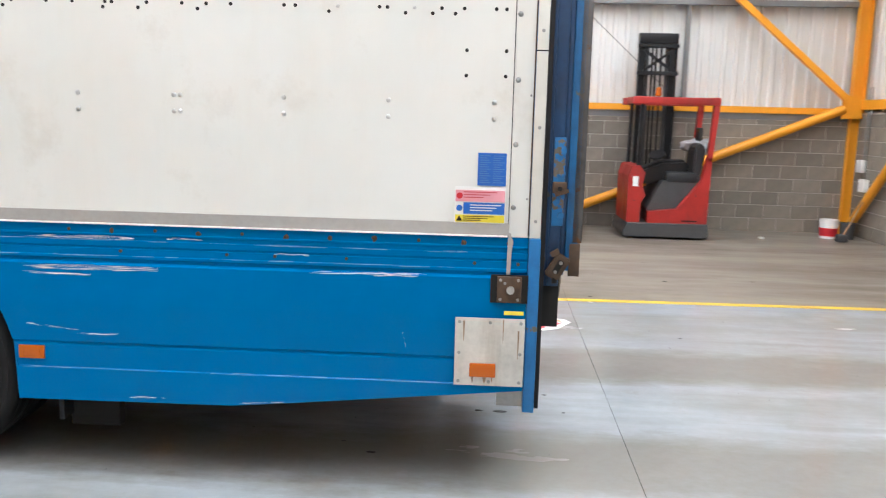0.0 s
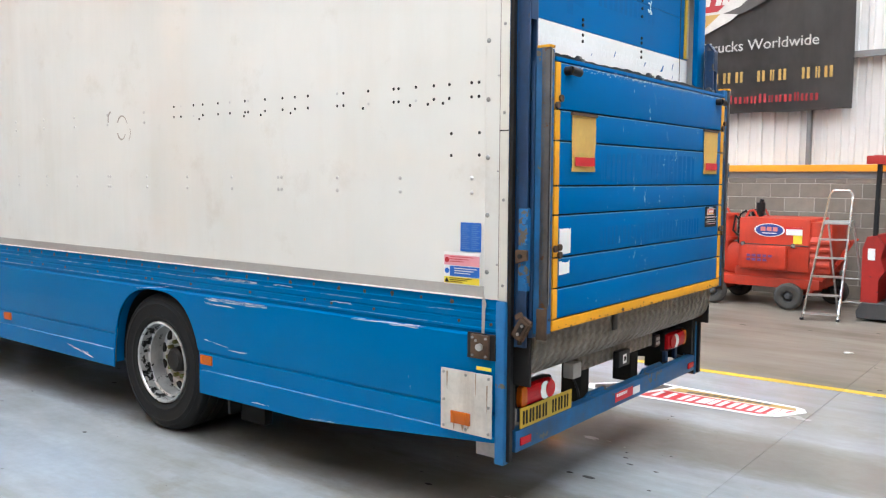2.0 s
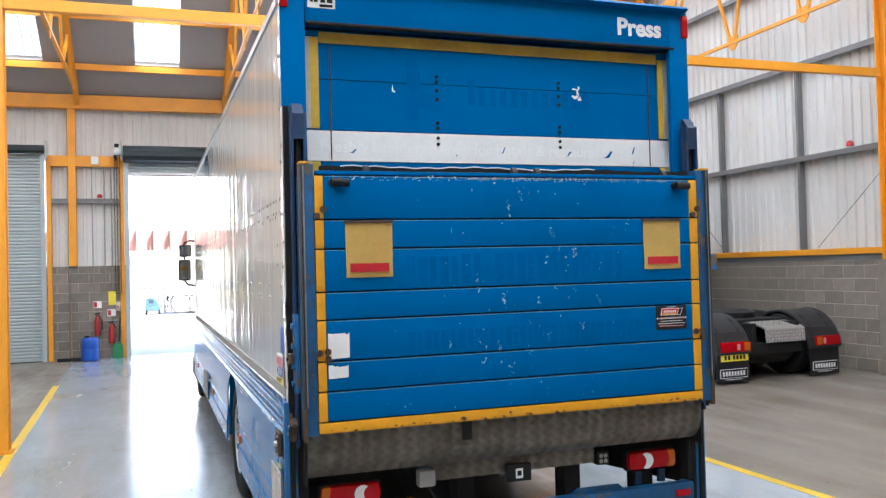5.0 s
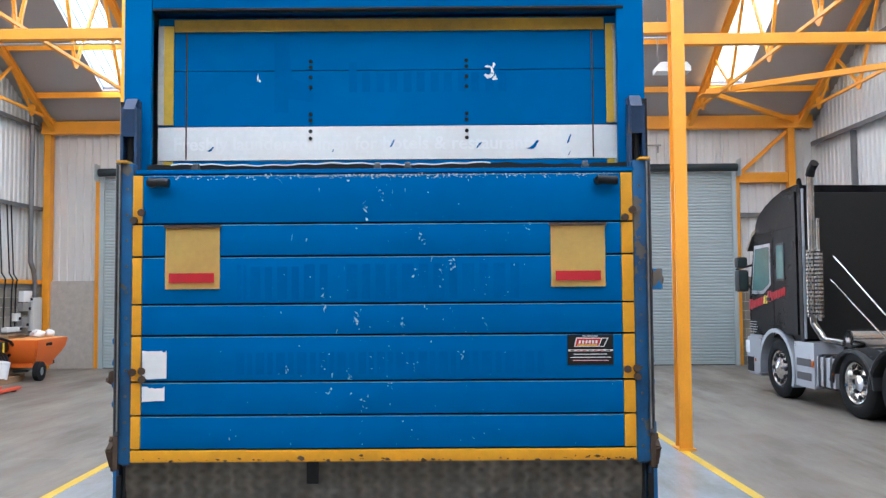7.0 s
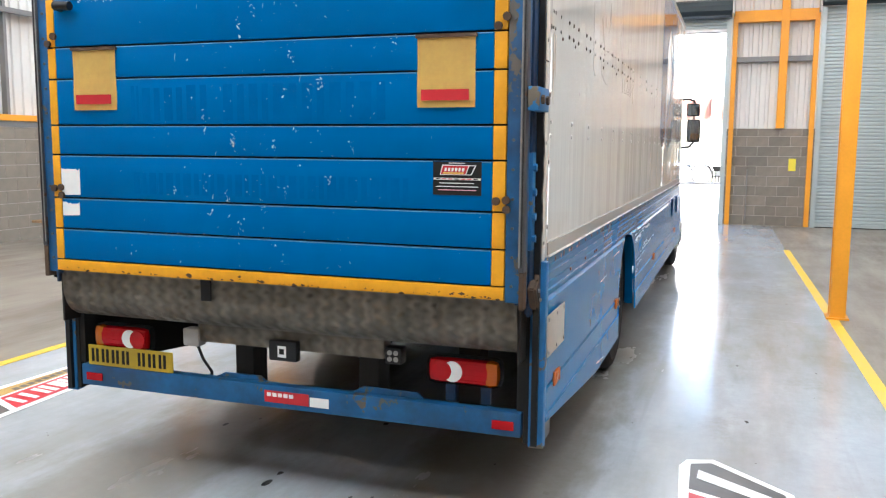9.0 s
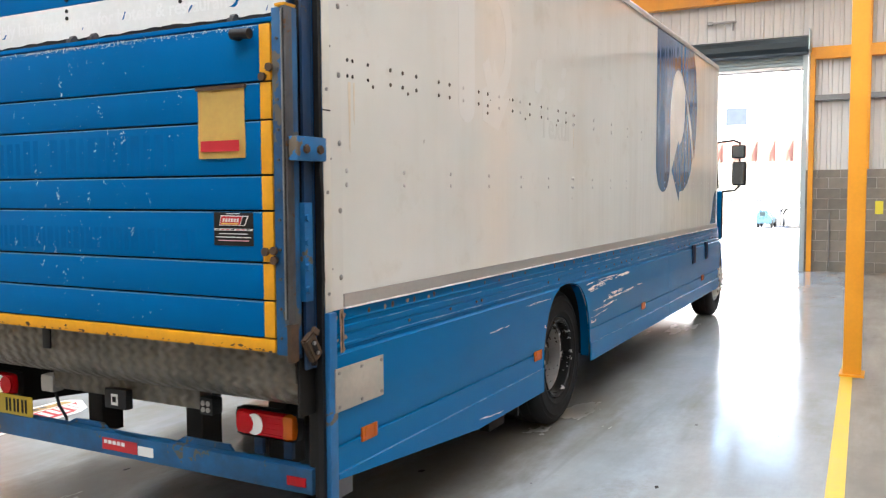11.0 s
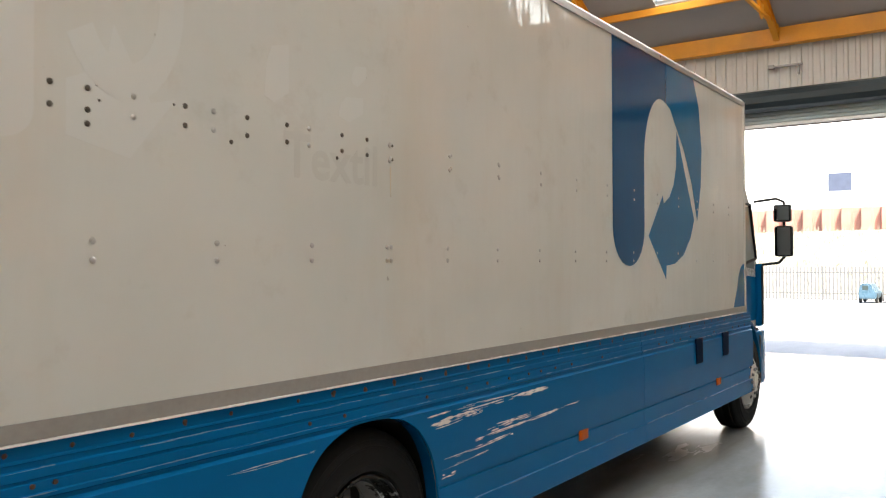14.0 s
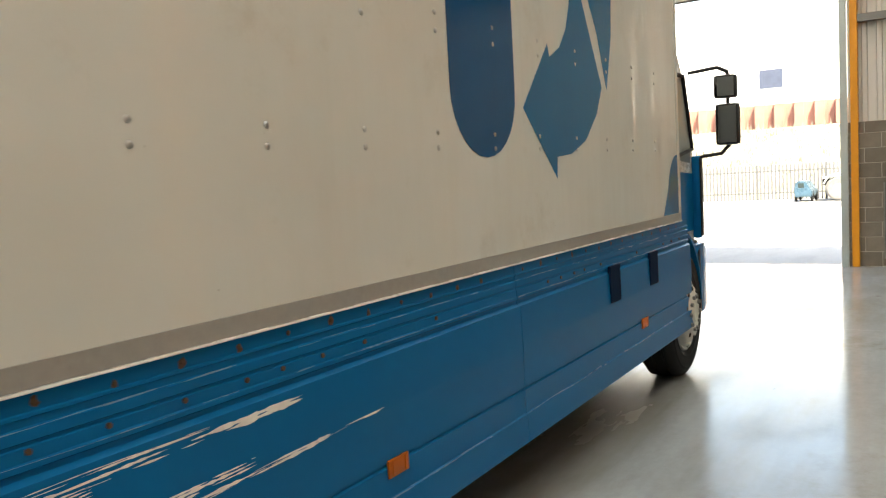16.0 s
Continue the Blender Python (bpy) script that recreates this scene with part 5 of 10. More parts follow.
def tail_lift():
    """Folded platform of planks in a frame, on two upright guides."""
    lift = part("lift_platform", shape(box, 0.497, 0.512, 3.95, 6.245, 1.09, 2.40), DARK, truck, "folded blue tail lift platform", smooth=False)
    cuts = [2.385, 2.158, 2.008, 1.79, 1.648, 1.44, 1.288, 1.135]
    for z1, z0 in zip(cuts, cuts[1:]):
        p = part("plank", shape(box, 0.512, 0.535, 3.988, 6.174, z0 + 0.004, z1 - 0.004, 0.003), BLUE, lift, "blue painted aluminium plank")
        for y0, y1 in ((3.942, 3.986), (6.176, 6.229)):
            part("yellow_edge", shape(box, 0.512, 0.536, y0, y1, z0 + 0.004, z1 - 0.004, 0.002), YELLOW, lift, "yellow painted edge")
        # thin pale strip: the highlight on the plank's upper bevel, painted
        part("worn_edge_glint", shape(box, 0.533, 0.5358, 3.992, 6.170, z1 - 0.0085, z1 - 0.0060), WORN_GLINT, p, "pale worn edge with its highlight painted on", smooth=False)
    part("yellow_edge", shape(box, 0.512, 0.537, 3.942, 6.229, 1.08, 1.132, 0.002), YELLOW, lift, "yellow painted lower edge")
    part("top_edge", shape(box, 0.49, 0.53, 3.95, 6.246, 2.388, 2.408, 0.004), BLUE, lift, "chipped blue top edge")
    for y in (4.22, 5.06, 5.20, 6.02):
        bm = shape(box, 0.49, 0.528, y - 0.016, y + 0.016, 2.405, 2.424, 0.003)
        rod(bm, (0.50, y - 0.013, 2.428), (0.50, y + 0.013, 2.428), 0.014, 10)
        part("hinge_lug", bm, DARK_STEEL, lift, "dark rusty hinge lug")
    # torn rubber flap standing up behind the platform, its top edge pale
    wave = [(3.98 + 2.24 * k / 60, 2.440 + 0.004 * math.sin(k * 0.33) + 0.003 * math.sin(k * 1.7) - 0.010 * (k / 60 - 0.4) ** 2) for k in range(61)]
    bm = bmesh.new()
    prism(bm, [(3.98, 2.20)] + wave + [(6.22, 2.20)], "x", 0.462, 0.468)
    part("rubber_flap", bm, BLACK, lift, "black rubber flap behind the platform", smooth=False)
    bm = bmesh.new()
    prism(bm, [(y, z - 0.0035) for y, z in wave[3:44]] + [(y, z + 0.0025) for y, z in wave[3:44]][::-1], "x", 0.4685, 0.471)
    part("torn_edge", bm, WHITE, lift, "pale torn edge of the flap", smooth=False)
    for s, y0, y1 in ((-1, 3.866, 3.940), (1, 6.231, 6.312)):
        bm = shape(box, 0.47, 0.53, y0, y1, 1.07, 2.44, 0.006)
        rail = part("side_rail", bm, BLUE_BAR, lift, "worn grimy blue side rail")
        yo = (y0 if s < 0 else y1)
        part("steel_strip", shape(box, 0.50, 0.545, *sorted((yo, yo - s * 0.022)), 1.2, 2.44, 0.003), DARK_STEEL, rail, "dark worn steel edge strip")
        part("bright_lip", shape(box, 0.5452, 0.5475, *sorted((yo - s * 0.0155, yo - s * 0.0215)), 1.22, 2.43), STEEL, rail, "bright rubbed lip", smooth=False)
        part("dark_groove", shape(box, 0.5452, 0.5465, *sorted((yo - s * 0.007, yo - s * 0.011)), 1.22, 2.43), DARK, rail, smooth=False)
        part("worn_foot", shape(box, 0.49, 0.54, *sorted((yo + s * 0.002, yo - s * 0.02)), 1.045, 1.198, 0.004), RUST, rail, "rusty lower end of the strip")
        part("strip_cap", shape(box, 0.475, 0.546, *sorted((yo, yo - s * 0.05)), 2.440, 2.452, 0.003), YELLOW, rail, "yellow cap")
        bm = bmesh.new()
        for k in range(11):
            z = 1.14 + 0.118 * k
            rod(bm, (0.53, (y0 + y1) / 2 - s * 0.012, z), (0.536, (y0 + y1) / 2 - s * 0.012, z), 0.0065, 8)
        tagged(part("bolts", bm, DARK_STEEL, rail), kind="stuff")
        # handle near the top, bolts on the yellow edge
        yh = 4.07 if s < 0 else 6.11
        bm = bmesh.new()
        rod(bm, (0.536, yh - 0.035, 2.345), (0.572, yh - 0.035, 2.345), 0.022, 12)
        rod(bm, (0.566, yh - 0.045, 2.347), (0.566, yh + 0.045, 2.342), 0.021, 12)
        part("grip", bm, BLACK, lift, "black rubber grip")
        bm = bmesh.new()
        ye = 3.962 if s < 0 else 6.205
        for dy, z in ((0.022, 2.21), (-0.012, 2.175), (0.030, 1.49), (-0.012, 1.485), (0.032, 1.452)):
            rod(bm, (0.536, ye + dy, z), (0.549, ye + dy, z), 0.017, 10)
        tagged(part("edge_bolts", bm, RUST, lift, "rusty bolts"), kind="stuff")
        # upright guide behind the platform
        yg0, yg1 = sorted((side_y(s, -0.014), side_y(s, -0.092)))
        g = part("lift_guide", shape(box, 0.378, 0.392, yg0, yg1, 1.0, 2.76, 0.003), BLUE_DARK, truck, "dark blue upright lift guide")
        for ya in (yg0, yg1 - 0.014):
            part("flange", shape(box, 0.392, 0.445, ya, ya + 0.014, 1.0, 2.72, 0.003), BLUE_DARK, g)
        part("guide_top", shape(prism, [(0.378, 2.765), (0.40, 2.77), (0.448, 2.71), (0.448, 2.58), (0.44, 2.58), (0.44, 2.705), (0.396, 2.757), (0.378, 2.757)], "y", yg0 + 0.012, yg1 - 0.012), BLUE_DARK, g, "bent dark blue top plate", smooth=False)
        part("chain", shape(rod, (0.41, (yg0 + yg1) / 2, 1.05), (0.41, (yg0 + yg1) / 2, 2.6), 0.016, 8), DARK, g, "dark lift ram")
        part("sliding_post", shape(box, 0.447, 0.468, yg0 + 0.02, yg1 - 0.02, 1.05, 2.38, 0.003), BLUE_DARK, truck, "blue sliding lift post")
        bm = shape(box, 0.40, 0.452, yg0 - 0.006, yg1 + 0.006, 1.28, 1.68, 0.004)
        part("bolted_bracket", bm, BLUE_WORN, g, "blue bolted bracket")
        bm = bmesh.new()
        yo = side_y(s, -0.008)
        for z in (1.33, 1.42, 1.52, 1.62):
            rod(bm, (0.44, yo, z), (0.44, yo + s * 0.014, z), 0.016, 6)
        tagged(part("bracket_bolts", bm, BLUE_WORN, g), kind="stuff")
        if s < 0:
            bm = shape(box, 0.398, 0.462, *sorted((side_y(s, -0.005), side_y(s, 0.020))), 1.430, 1.482, 0.006)
            ul = part("upper_latch", bm, RUST, truck, "rusty upper lift latch")
            part("hook", shape(beam, (0.41, side_y(s, 0.02), 1.425), (0.47, side_y(s, 0.022), 1.445), 0.012, 0.018), RUST, ul)
            part("pin", shape(rod, (0.43, side_y(s, 0.016), 1.452), (0.43, side_y(s, 0.03), 1.452), 0.011, 8), DARK, ul)
        bm = bmesh.new()
        beam(bm, (0.405, side_y(s, 0.004), 1.045), (0.466, side_y(s, 0.004), 1.145), 0.036, 0.07, (1, 0, 0), 0.008)
        la = part("lower_latch", bm, RUST, truck, "rusty greasy lower lift latch")
        part("cover", shape(beam, (0.422, side_y(s, 0.021), 1.068), (0.455, side_y(s, 0.021), 1.125), 0.008, 0.03, (1, 0, 0), 0.003), DARK, la, "dark cover plate")
        for k in (0.2, 0.8):
            p = Vector((0.418 + 0.04 * k, side_y(s, 0.024), 1.06 + 0.07 * k))
            part("pin", shape(rod, p, p + Vector((0, s * 0.008, 0)), 0.008, 8), STEEL, la)
        part("hook", shape(beam, (0.405, side_y(s, 0.012), 1.15), (0.44, side_y(s, 0.014), 1.17), 0.014, 0.024), RUST, la)
        part("link", shape(rod, (0.425, side_y(s, 0.008), 1.02), (0.425, side_y(s, 0.008), 1.06), 0.012, 8), DARK, la)
        bm = bmesh.new()
        pipe(bm, [Vector((0.35, side_y(s, -0.02), 1.9)), Vector((0.36, side_y(s, 0.0), 1.5)), Vector((0.37, side_y(s, 0.004), 1.2))], 0.007, 6)
        part("hose", bm, BLACK, truck, "thin black hose")
    bm = shape(box, 0.35, 0.54, 6.315, 6.36, 1.845, 1.94, 0.006)
    part("stop_bracket", bm, BLUE_WORN, truck, "blue stop bracket with rusty edge")
    bm = bmesh.new()
    for x in (0.40, 0.49):
        rod(bm, (x, 6.36, 1.89), (x, 6.372, 1.89), 0.018, 6)
    tagged(part("bracket_bolts", bm, RUST, truck, "rusty bracket bolts"), kind="stuff")
    # canvas flags, patches, label
    flag = mat("flag_canvas", (1.0, 0.63, 0.18), 0.8, var=0.10, scale=5.0, bump=0.0006)
    for y0, z0 in ((4.095, 1.86), (5.852, 1.86)):
        bm = bmesh.new()
        n = 7
        grid = [[bm.verts.new((0.541 + 0.006 * math.sin(3.0 * j / n + i) * (1 - k / n) * 0.7, y0 + 0.248 * j / n, z0 + 0.285 * k / n)) for j in range(n + 1)] for k, i in zip(range(n + 1), range(n + 1))]
        for k in range(n):
            for j in range(n):
                bm.faces.new((grid[k][j], grid[k][j + 1], grid[k + 1][j + 1], grid[k + 1][j]))
        bmesh.ops.solidify(bm, geom=bm.faces[:], thickness=0.0015)
        fl = part("warning_flag", bm, flag, truck, "tan canvas warning flag with a red band")
        part("red_band", shape(box, 0.5505, 0.552, y0 + 0.02, y0 + 0.225, z0 + 0.028, z0 + 0.072), RED, fl, "red band", smooth=False)
        part("top_bar", shape(box, 0.536, 0.549, y0 - 0.006, y0 + 0.254, z0 + 0.278, z0 + 0.292), RUST, fl, smooth=False)
    for a, b, c, d in ((3.994, 4.104, 1.452, 1.582), (3.994, 4.096, 1.352, 1.42)):
        rp = random.Random(int(c * 1000))
        poly = [(a, c), (b, c + 0.004)] + [(b - (b - a) * k / 9, d - 0.011 * rp.random() ** 2 * (1 if 0 < k < 9 else 0)) for k in range(10)]
        flat_on_rear("white_patch", 0.5372, poly, WHITE, lift, "white sticker remains")
    lab = flat_on_rear("dealer_label", 0.5365, rect(5.922, 6.13, 1.505, 1.642), DARK, lift, "black dealer label with red and white print")
    flat_on_rear("label_shape", 0.5385, [(5.952, 1.587), (6.088, 1.587), (6.108, 1.627), (5.962, 1.629)], WHITE, lab)
    flat_on_rear("label_shape", 0.540, [(5.957, 1.590), (6.062, 1.590), (6.075, 1.624), (5.966, 1.625)], RED, lab)
    flat_on_rear("label_shape", 0.540, [(6.066, 1.590), (6.085, 1.590), (6.102, 1.624), (6.080, 1.624)], DARK, lab)
    flat_on_rear("label_shape", 0.5412, [(5.965, 1.592), (6.055, 1.592), (6.057, 1.598), (5.966, 1.598)], GOLD, lab)
    for k in range(6):
        flat_on_rear("text_bar", 0.5412, [(5.972 + 0.015 * k, 1.602), (5.981 + 0.015 * k, 1.602), (5.984 + 0.015 * k, 1.616), (5.975 + 0.015 * k, 1.616)], WHITE, lab)
    flat_on_rear("label_shape", 0.5385, rect(5.925, 6.128, 1.567, 1.575), WHITE, lab)
    for k in range(7):
        flat_on_rear("text_bar", 0.540, rect(5.935 + 0.027 * k, 5.953 + 0.027 * k, 1.569, 1.573), RED if k % 3 else DARK, lab)
    for k, (a, b) in enumerate(((5.95, 6.10), (5.935, 6.118), (5.945, 6.108))):
        flat_on_rear("text_bar", 0.5385, rect(a, b, 1.552 - 0.014 * k, 1.5555 - 0.014 * k), WHITE if k < 2 else PINK, lab)
    flat_on_rear("text_bar", 0.5385, rect(5.99, 6.06, 1.634, 1.637), WHITE, lab)
    # ghosts of removed lettering: slightly darker bars
    ghost = mat("ghost_lettering", (0.0, 0.102, 0.298), 0.4, var=0.08, scale=6.0, spec=0.06)
    y = 4.42
    for w, h in ((0.05, 0.16), (0.11, 0.15), (0.11, 0.15), (0.12, 0.16), (0.0, 0.0), (0.12, 0.16), (0.11, 0.16), (0.13, 0.16), (0.12, 0.16), (0.13, 0.16), (0.13, 0.16)):
        if w:
            flat_on_rear("faded_bar", 0.5352, rect(y, y + w * 0.42, 1.81, 1.81 + h), ghost, lift, "", 0.0002)
            flat_on_rear("faded_bar", 0.5352, rect(y + w * 0.6, y + w * 0.9, 1.81, 1.81 + h), ghost, lift, "", 0.0002)
        y += (w or 0.05) + 0.012
    y = 4.42
    for k in range(15):
        w = 0.07 + 0.03 * rng.random()
        flat_on_rear("faded_bar", 0.5352, rect(y, y + w * 0.45, 1.47, 1.57), ghost, lift, "", 0.0002)
        flat_on_rear("faded_bar", 0.5352, rect(y + w * 0.62, y + w * 0.9, 1.47, 1.57), ghost, lift, "", 0.0002)
        y += w + 0.008
    # ghosts of a logo and a word on the shutter above
    flat_on_rear("faded_bar", 0.2503, [(4.53, 2.73), (4.60, 2.73), (4.60, 2.80), (4.72, 2.78), (4.74, 2.86), (4.62, 2.90), (4.60, 3.08), (4.53, 3.08)], ghost, truck, "", 0.0002)
    for k in range(6):
        y = 4.90 + 0.135 * k
        flat_on_rear("faded_bar", 0.2503, rect(y, y + 0.04, 2.83, 2.93 + (0.05 if k == 0 else 0)), ghost, truck, "", 0.0002)
        flat_on_rear("faded_bar", 0.2503, rect(y + 0.065, y + 0.105, 2.83, 2.93), ghost, truck, "", 0.0002)
    # knocks through the paint, clustered in the middle
    chip = mat("bare_chip", (0.47, 0.55, 0.60), 0.5, var=0.1)
    bm = bmesh.new()
    rc = random.Random(23)
    def knock(y, z, r, el, lean):
        if not (4.03 < y < 6.16 and 1.14 < z < 2.384):
            return
        vs = []
        for k in range(9):
            a = 0.7 * k
            q = 0.15 + 0.95 * rc.random()
            u, v = r * math.cos(a) * q, r * el * math.sin(a) * q
            vs.append(bm.verts.new((0.5372, y + u + lean * v, z + v)))
        bm.faces.new(vs)
    for k in range(230):
        knock(5.1 + rc.gauss(0, 0.42), 2.381 - abs(rc.gauss(0, 0.007)), 0.0015 + 0.004 * rc.random() ** 2, rc.uniform(0.8, 2.4), rc.uniform(-0.3, 0.3))
    for k in range(300):
        knock(4.04 + 2.12 * rc.random(), 2.380 - abs(rc.gauss(0, 0.010)), 0.0015 + 0.0065 * rc.random() ** 2.5, 0.7, 0.0)
    for k in range(330):
        knock(5.10 + rc.gauss(0, 0.42), 1.15 + 1.2 * rc.random(), 0.0008 + 0.0036 * rc.random() ** 4, 0.7 + 1.6 * rc.random(), rc.uniform(-0.7, 0.7))
    for k in range(22):
        y, z = 5.08 + rc.gauss(0, 0.33), 1.2 + 1.12 * rc.random() ** 0.6
        tall = rc.uniform(0.008, 0.032)
        for j in range(rc.randint(4, 12)):
            knock(y + rc.gauss(0, 0.008), z + rc.gauss(0, tall), 0.0012 + 0.0045 * rc.random() ** 2, 0.6 + 1.8 * rc.random(), rc.uniform(-0.8, 0.8))
    for k in range(10):
        knock(5.08 + rc.gauss(0, 0.36), 1.2 + 1.12 * rc.random(), 0.0012 + 0.001 * rc.random(), rc.uniform(5, 12), rc.uniform(-0.25, 0.25))
    tagged(part("paint_chips", bm, chip, lift, "pale chips in the blue paint", smooth=False), kind="stuff")
    bm = bmesh.new()
    for k in range(70):
        y, z, r = 3.96 + 2.25 * rc.random(), 1.083 + abs(rc.gauss(0, 0.007)), 0.002 + 0.007 * rc.random() ** 3
        bm.faces.new([bm.verts.new((0.5375, y + 2.2 * r * (0.4 + 0.8 * rc.random()) * math.cos(0.785 * q), z + r * (0.4 + 0.8 * rc.random()) * math.sin(0.785 * q))) for q in range(8)])
    tagged(part("edge_chip", bm, RUST, lift, "rusty chips in the yellow edge", smooth=False), kind="stuff")
    # curved chequer-plate apron below the platform
    bm = bmesh.new()
    prof = [(0.455, 1.10), (0.462, 1.02), (0.458, 0.95), (0.44, 0.895), (0.41, 0.855), (0.36, 0.825), (0.34, 0.82), (0.34, 0.83), (0.36, 0.84), (0.40, 0.87), (0.428, 0.905), (0.445, 0.955), (0.448, 1.02), (0.442, 1.10)]
    prism(bm, prof, "y", 3.895, 6.268)
    apron = part("chequer_apron", bm, CHEQUER, truck, "curved grimy chequer-plate apron")
    bm = shape(box, 0.463, 0.474, 4.728, 4.785, 0.965, 1.10, 0.006)
    part("strap", bm, BLACK, apron, "black strap loop")
    for ya in (3.878, 6.270):
        part("apron_end", shape(box, 0.335, 0.452, ya, ya + 0.014, 0.80, 1.09, 0.003), DARK, apron, "dark end plate", smooth=False)


def under_run():
    bar = part("bumper_bar", shape(box, 0.30, 0.362, 3.90, 6.27, 0.445, 0.555, 0.006), BLUE_BAR, truck, "blue rear under-run bar with worn paint")
    for y in (3.985, 6.19):
        part("reflector", shape(box, 0.362, 0.37, y - 0.05, y + 0.05, 0.475, 0.515, 0.003), REDLENS, bar, "red reflector")
    flat_on_rear("maker_label", 0.3635, rect(5.00, 5.24, 0.472, 0.530), RED, bar, "red label with pale print")
    flat_on_rear("maker_label", 0.3635, rect(5.245, 5.345, 0.472, 0.518), WHITE, bar)
    for k in range(5):
        flat_on_rear("text_bar", 0.3655, rect(5.015 + 0.03 * k, 5.037 + 0.03 * k, 0.502, 0.52), WHITE, bar)
    # lamps
    for y0, flip in ((3.975, False), (5.832, True)):
        lamp = part("tail_lamp", shape(box, 0.29, 0.348, y0, y0 + 0.328, 0.652, 0.764, 0.036), REDLENS, truck, "red tail lamp cluster with amber and clear lenses")
        part("lamp_base", shape(box, 0.285, 0.322, y0 - 0.010, y0 + 0.338, 0.642, 0.774, 0.036), BLACK, lamp, "black lamp base")
        a0 = y0 + 0.251 if flip else y0 - 0.002
        part("indicator", shape(box, 0.30, 0.3505, a0, a0 + 0.079, 0.650, 0.766, 0.036), AMBER, lamp, "amber indicator lens")
        c0 = y0 + 0.118 if flip else y0 + 0.227
        sgn = -1 if flip else 1
        bm = bmesh.new()
        rod(bm, (0.345, c0, 0.708), (0.3505, c0, 0.708), 0.047, 24)
        part("reverse_lens", bm, CLEARLENS, lamp, "clear reversing lens")
        bm = bmesh.new()
        rod(bm, (0.3475, c0 + sgn * 0.05, 0.708), (0.3525, c0 + sgn * 0.05, 0.708), 0.046, 24)
        part("fog_lens", bm, REDLENS, lamp)
        for k in range(4):
            z = 0.673 + 0.024 * k
            part("lens_rib", shape(box, 0.347, 0.3495, y0 + (0.155 if flip else 0.08), y0 + (0.265 if flip else 0.19), z - 0.0015, z + 0.0015), REDLENS, lamp, smooth=False)
        for yl in (y0 + 0.07, y0 + 0.235):
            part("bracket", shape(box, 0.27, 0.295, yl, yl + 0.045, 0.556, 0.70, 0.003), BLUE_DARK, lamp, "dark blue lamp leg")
    plate = part("number_plate", shape(box, 0.352, 0.358, 3.945, 4.47, 0.556, 0.662, 0.002), mat("dirty_yellow_plate", (0.42, 0.29, 0.012), 0.45, var=0.2, scale=6.0, streaks=((0.22, 0.17, 0.05), 0.36, (3, 3, 1.5))), truck, "yellow number plate with dark bars")
    y = 3.965
    for k in range(7):
        if k == 4:
            y += 0.035
        flat_on_rear("plate_bar", 0.3585, rect(y + 0.002, y + 0.018, 0.574, 0.645), DARK, plate)
        flat_on_rear("plate_bar", 0.3585, rect(y + 0.030, y + 0.046, 0.574, 0.645), DARK, plate)
        y += 0.064
    # cross tube, cables, camera bracket, work lamps
    part("cross_tube", shape(box, 0.24, 0.325, 4.60, 5.61, 0.725, 0.83, 0.01), CHEQUER, truck, "dirty chequer-plate cross tube")
    part("junction_box", shape(box, 0.27, 0.34, 4.52, 4.615, 0.70, 0.79, 0.012), GREY_STRIP, truck, "grey junction box")
    bm = shape(box, 0.325, 0.37, 5.03, 5.18, 0.68, 0.78, 0.01)
    cb = part("camera_bracket", bm, BLACK, truck, "black reversing camera bracket")
    flat_on_rear("bracket_label", 0.3705, rect(5.08, 5.125, 0.70, 0.755), WHITE, cb)
    flat_on_rear("bracket_label", 0.3725, rect(5.09, 5.115, 0.715, 0.742), DARK, cb)
    wl = part("work_lamp", shape(box, 0.27, 0.34, 5.62, 5.70, 0.71, 0.79, 0.01), BLACK, truck, "square black work lamp")
    for y in (5.645, 5.675):
        for z in (0.735, 0.765):
            bm = bmesh.new()
            rod(bm, (0.34, y, z), (0.344, y, z), 0.012, 12)
            part("lamp_lens", bm, GREY_STRIP, wl)
    bm = bmesh.new()
    pipe(bm, [Vector((0.30, 4.58, 0.70)), Vector((0.31, 4.62, 0.63)), Vector((0.30, 4.66, 0.57)), Vector((0.28, 4.64, 0.5))], 0.008, 6)
    part("cable", bm, BLACK, truck, "hanging black cable")
    for y0, y1, z1 in ((4.70, 4.98, 0.580), (5.45, 5.80, 0.585)):
        part("under_run_bracket", shape(prism, [(y0, 0.556), (y1, 0.556), (y1 - 0.03, z1), (y0 + 0.05, z1)], "x", 0.305, 0.318), BLUE_BAR, truck, "blue under-run bracket", smooth=False)
    for s in (-1, 1):
        part("inner_post", shape(box, 0.26, 0.345, *sorted((side_y(s, -0.046), side_y(s, -0.085))), 0.56, 0.90, 0.004), DARK, truck, "dark inner post", smooth=False)
        part("cheek_plate", shape(box, 0.10, 0.345, *sorted((side_y(s, -0.035), side_y(s, -0.045))), 0.56, 1.08), DARK, truck, "dark inner cheek plate", smooth=False)
    for s in (-1, 1):
        # thin dark sheet behind each rear skirt
        part("inner_lining", shape(prism, [(0.26, 0.515), (-1.05, 0.386), (-1.95, 0.386), (-1.95, 1.075), (0.26, 1.075)], "y", side_y(s, -0.026), side_y(s, -0.020)), DARK, truck, "dark sheet along the inside of the skirt", smooth=False)
        part("post_web", shape(slab_y, s, 0.285, 0.350, -0.052, -0.031, 0.42, 1.07), DARK, truck, "dark web behind the corner post", smooth=False)
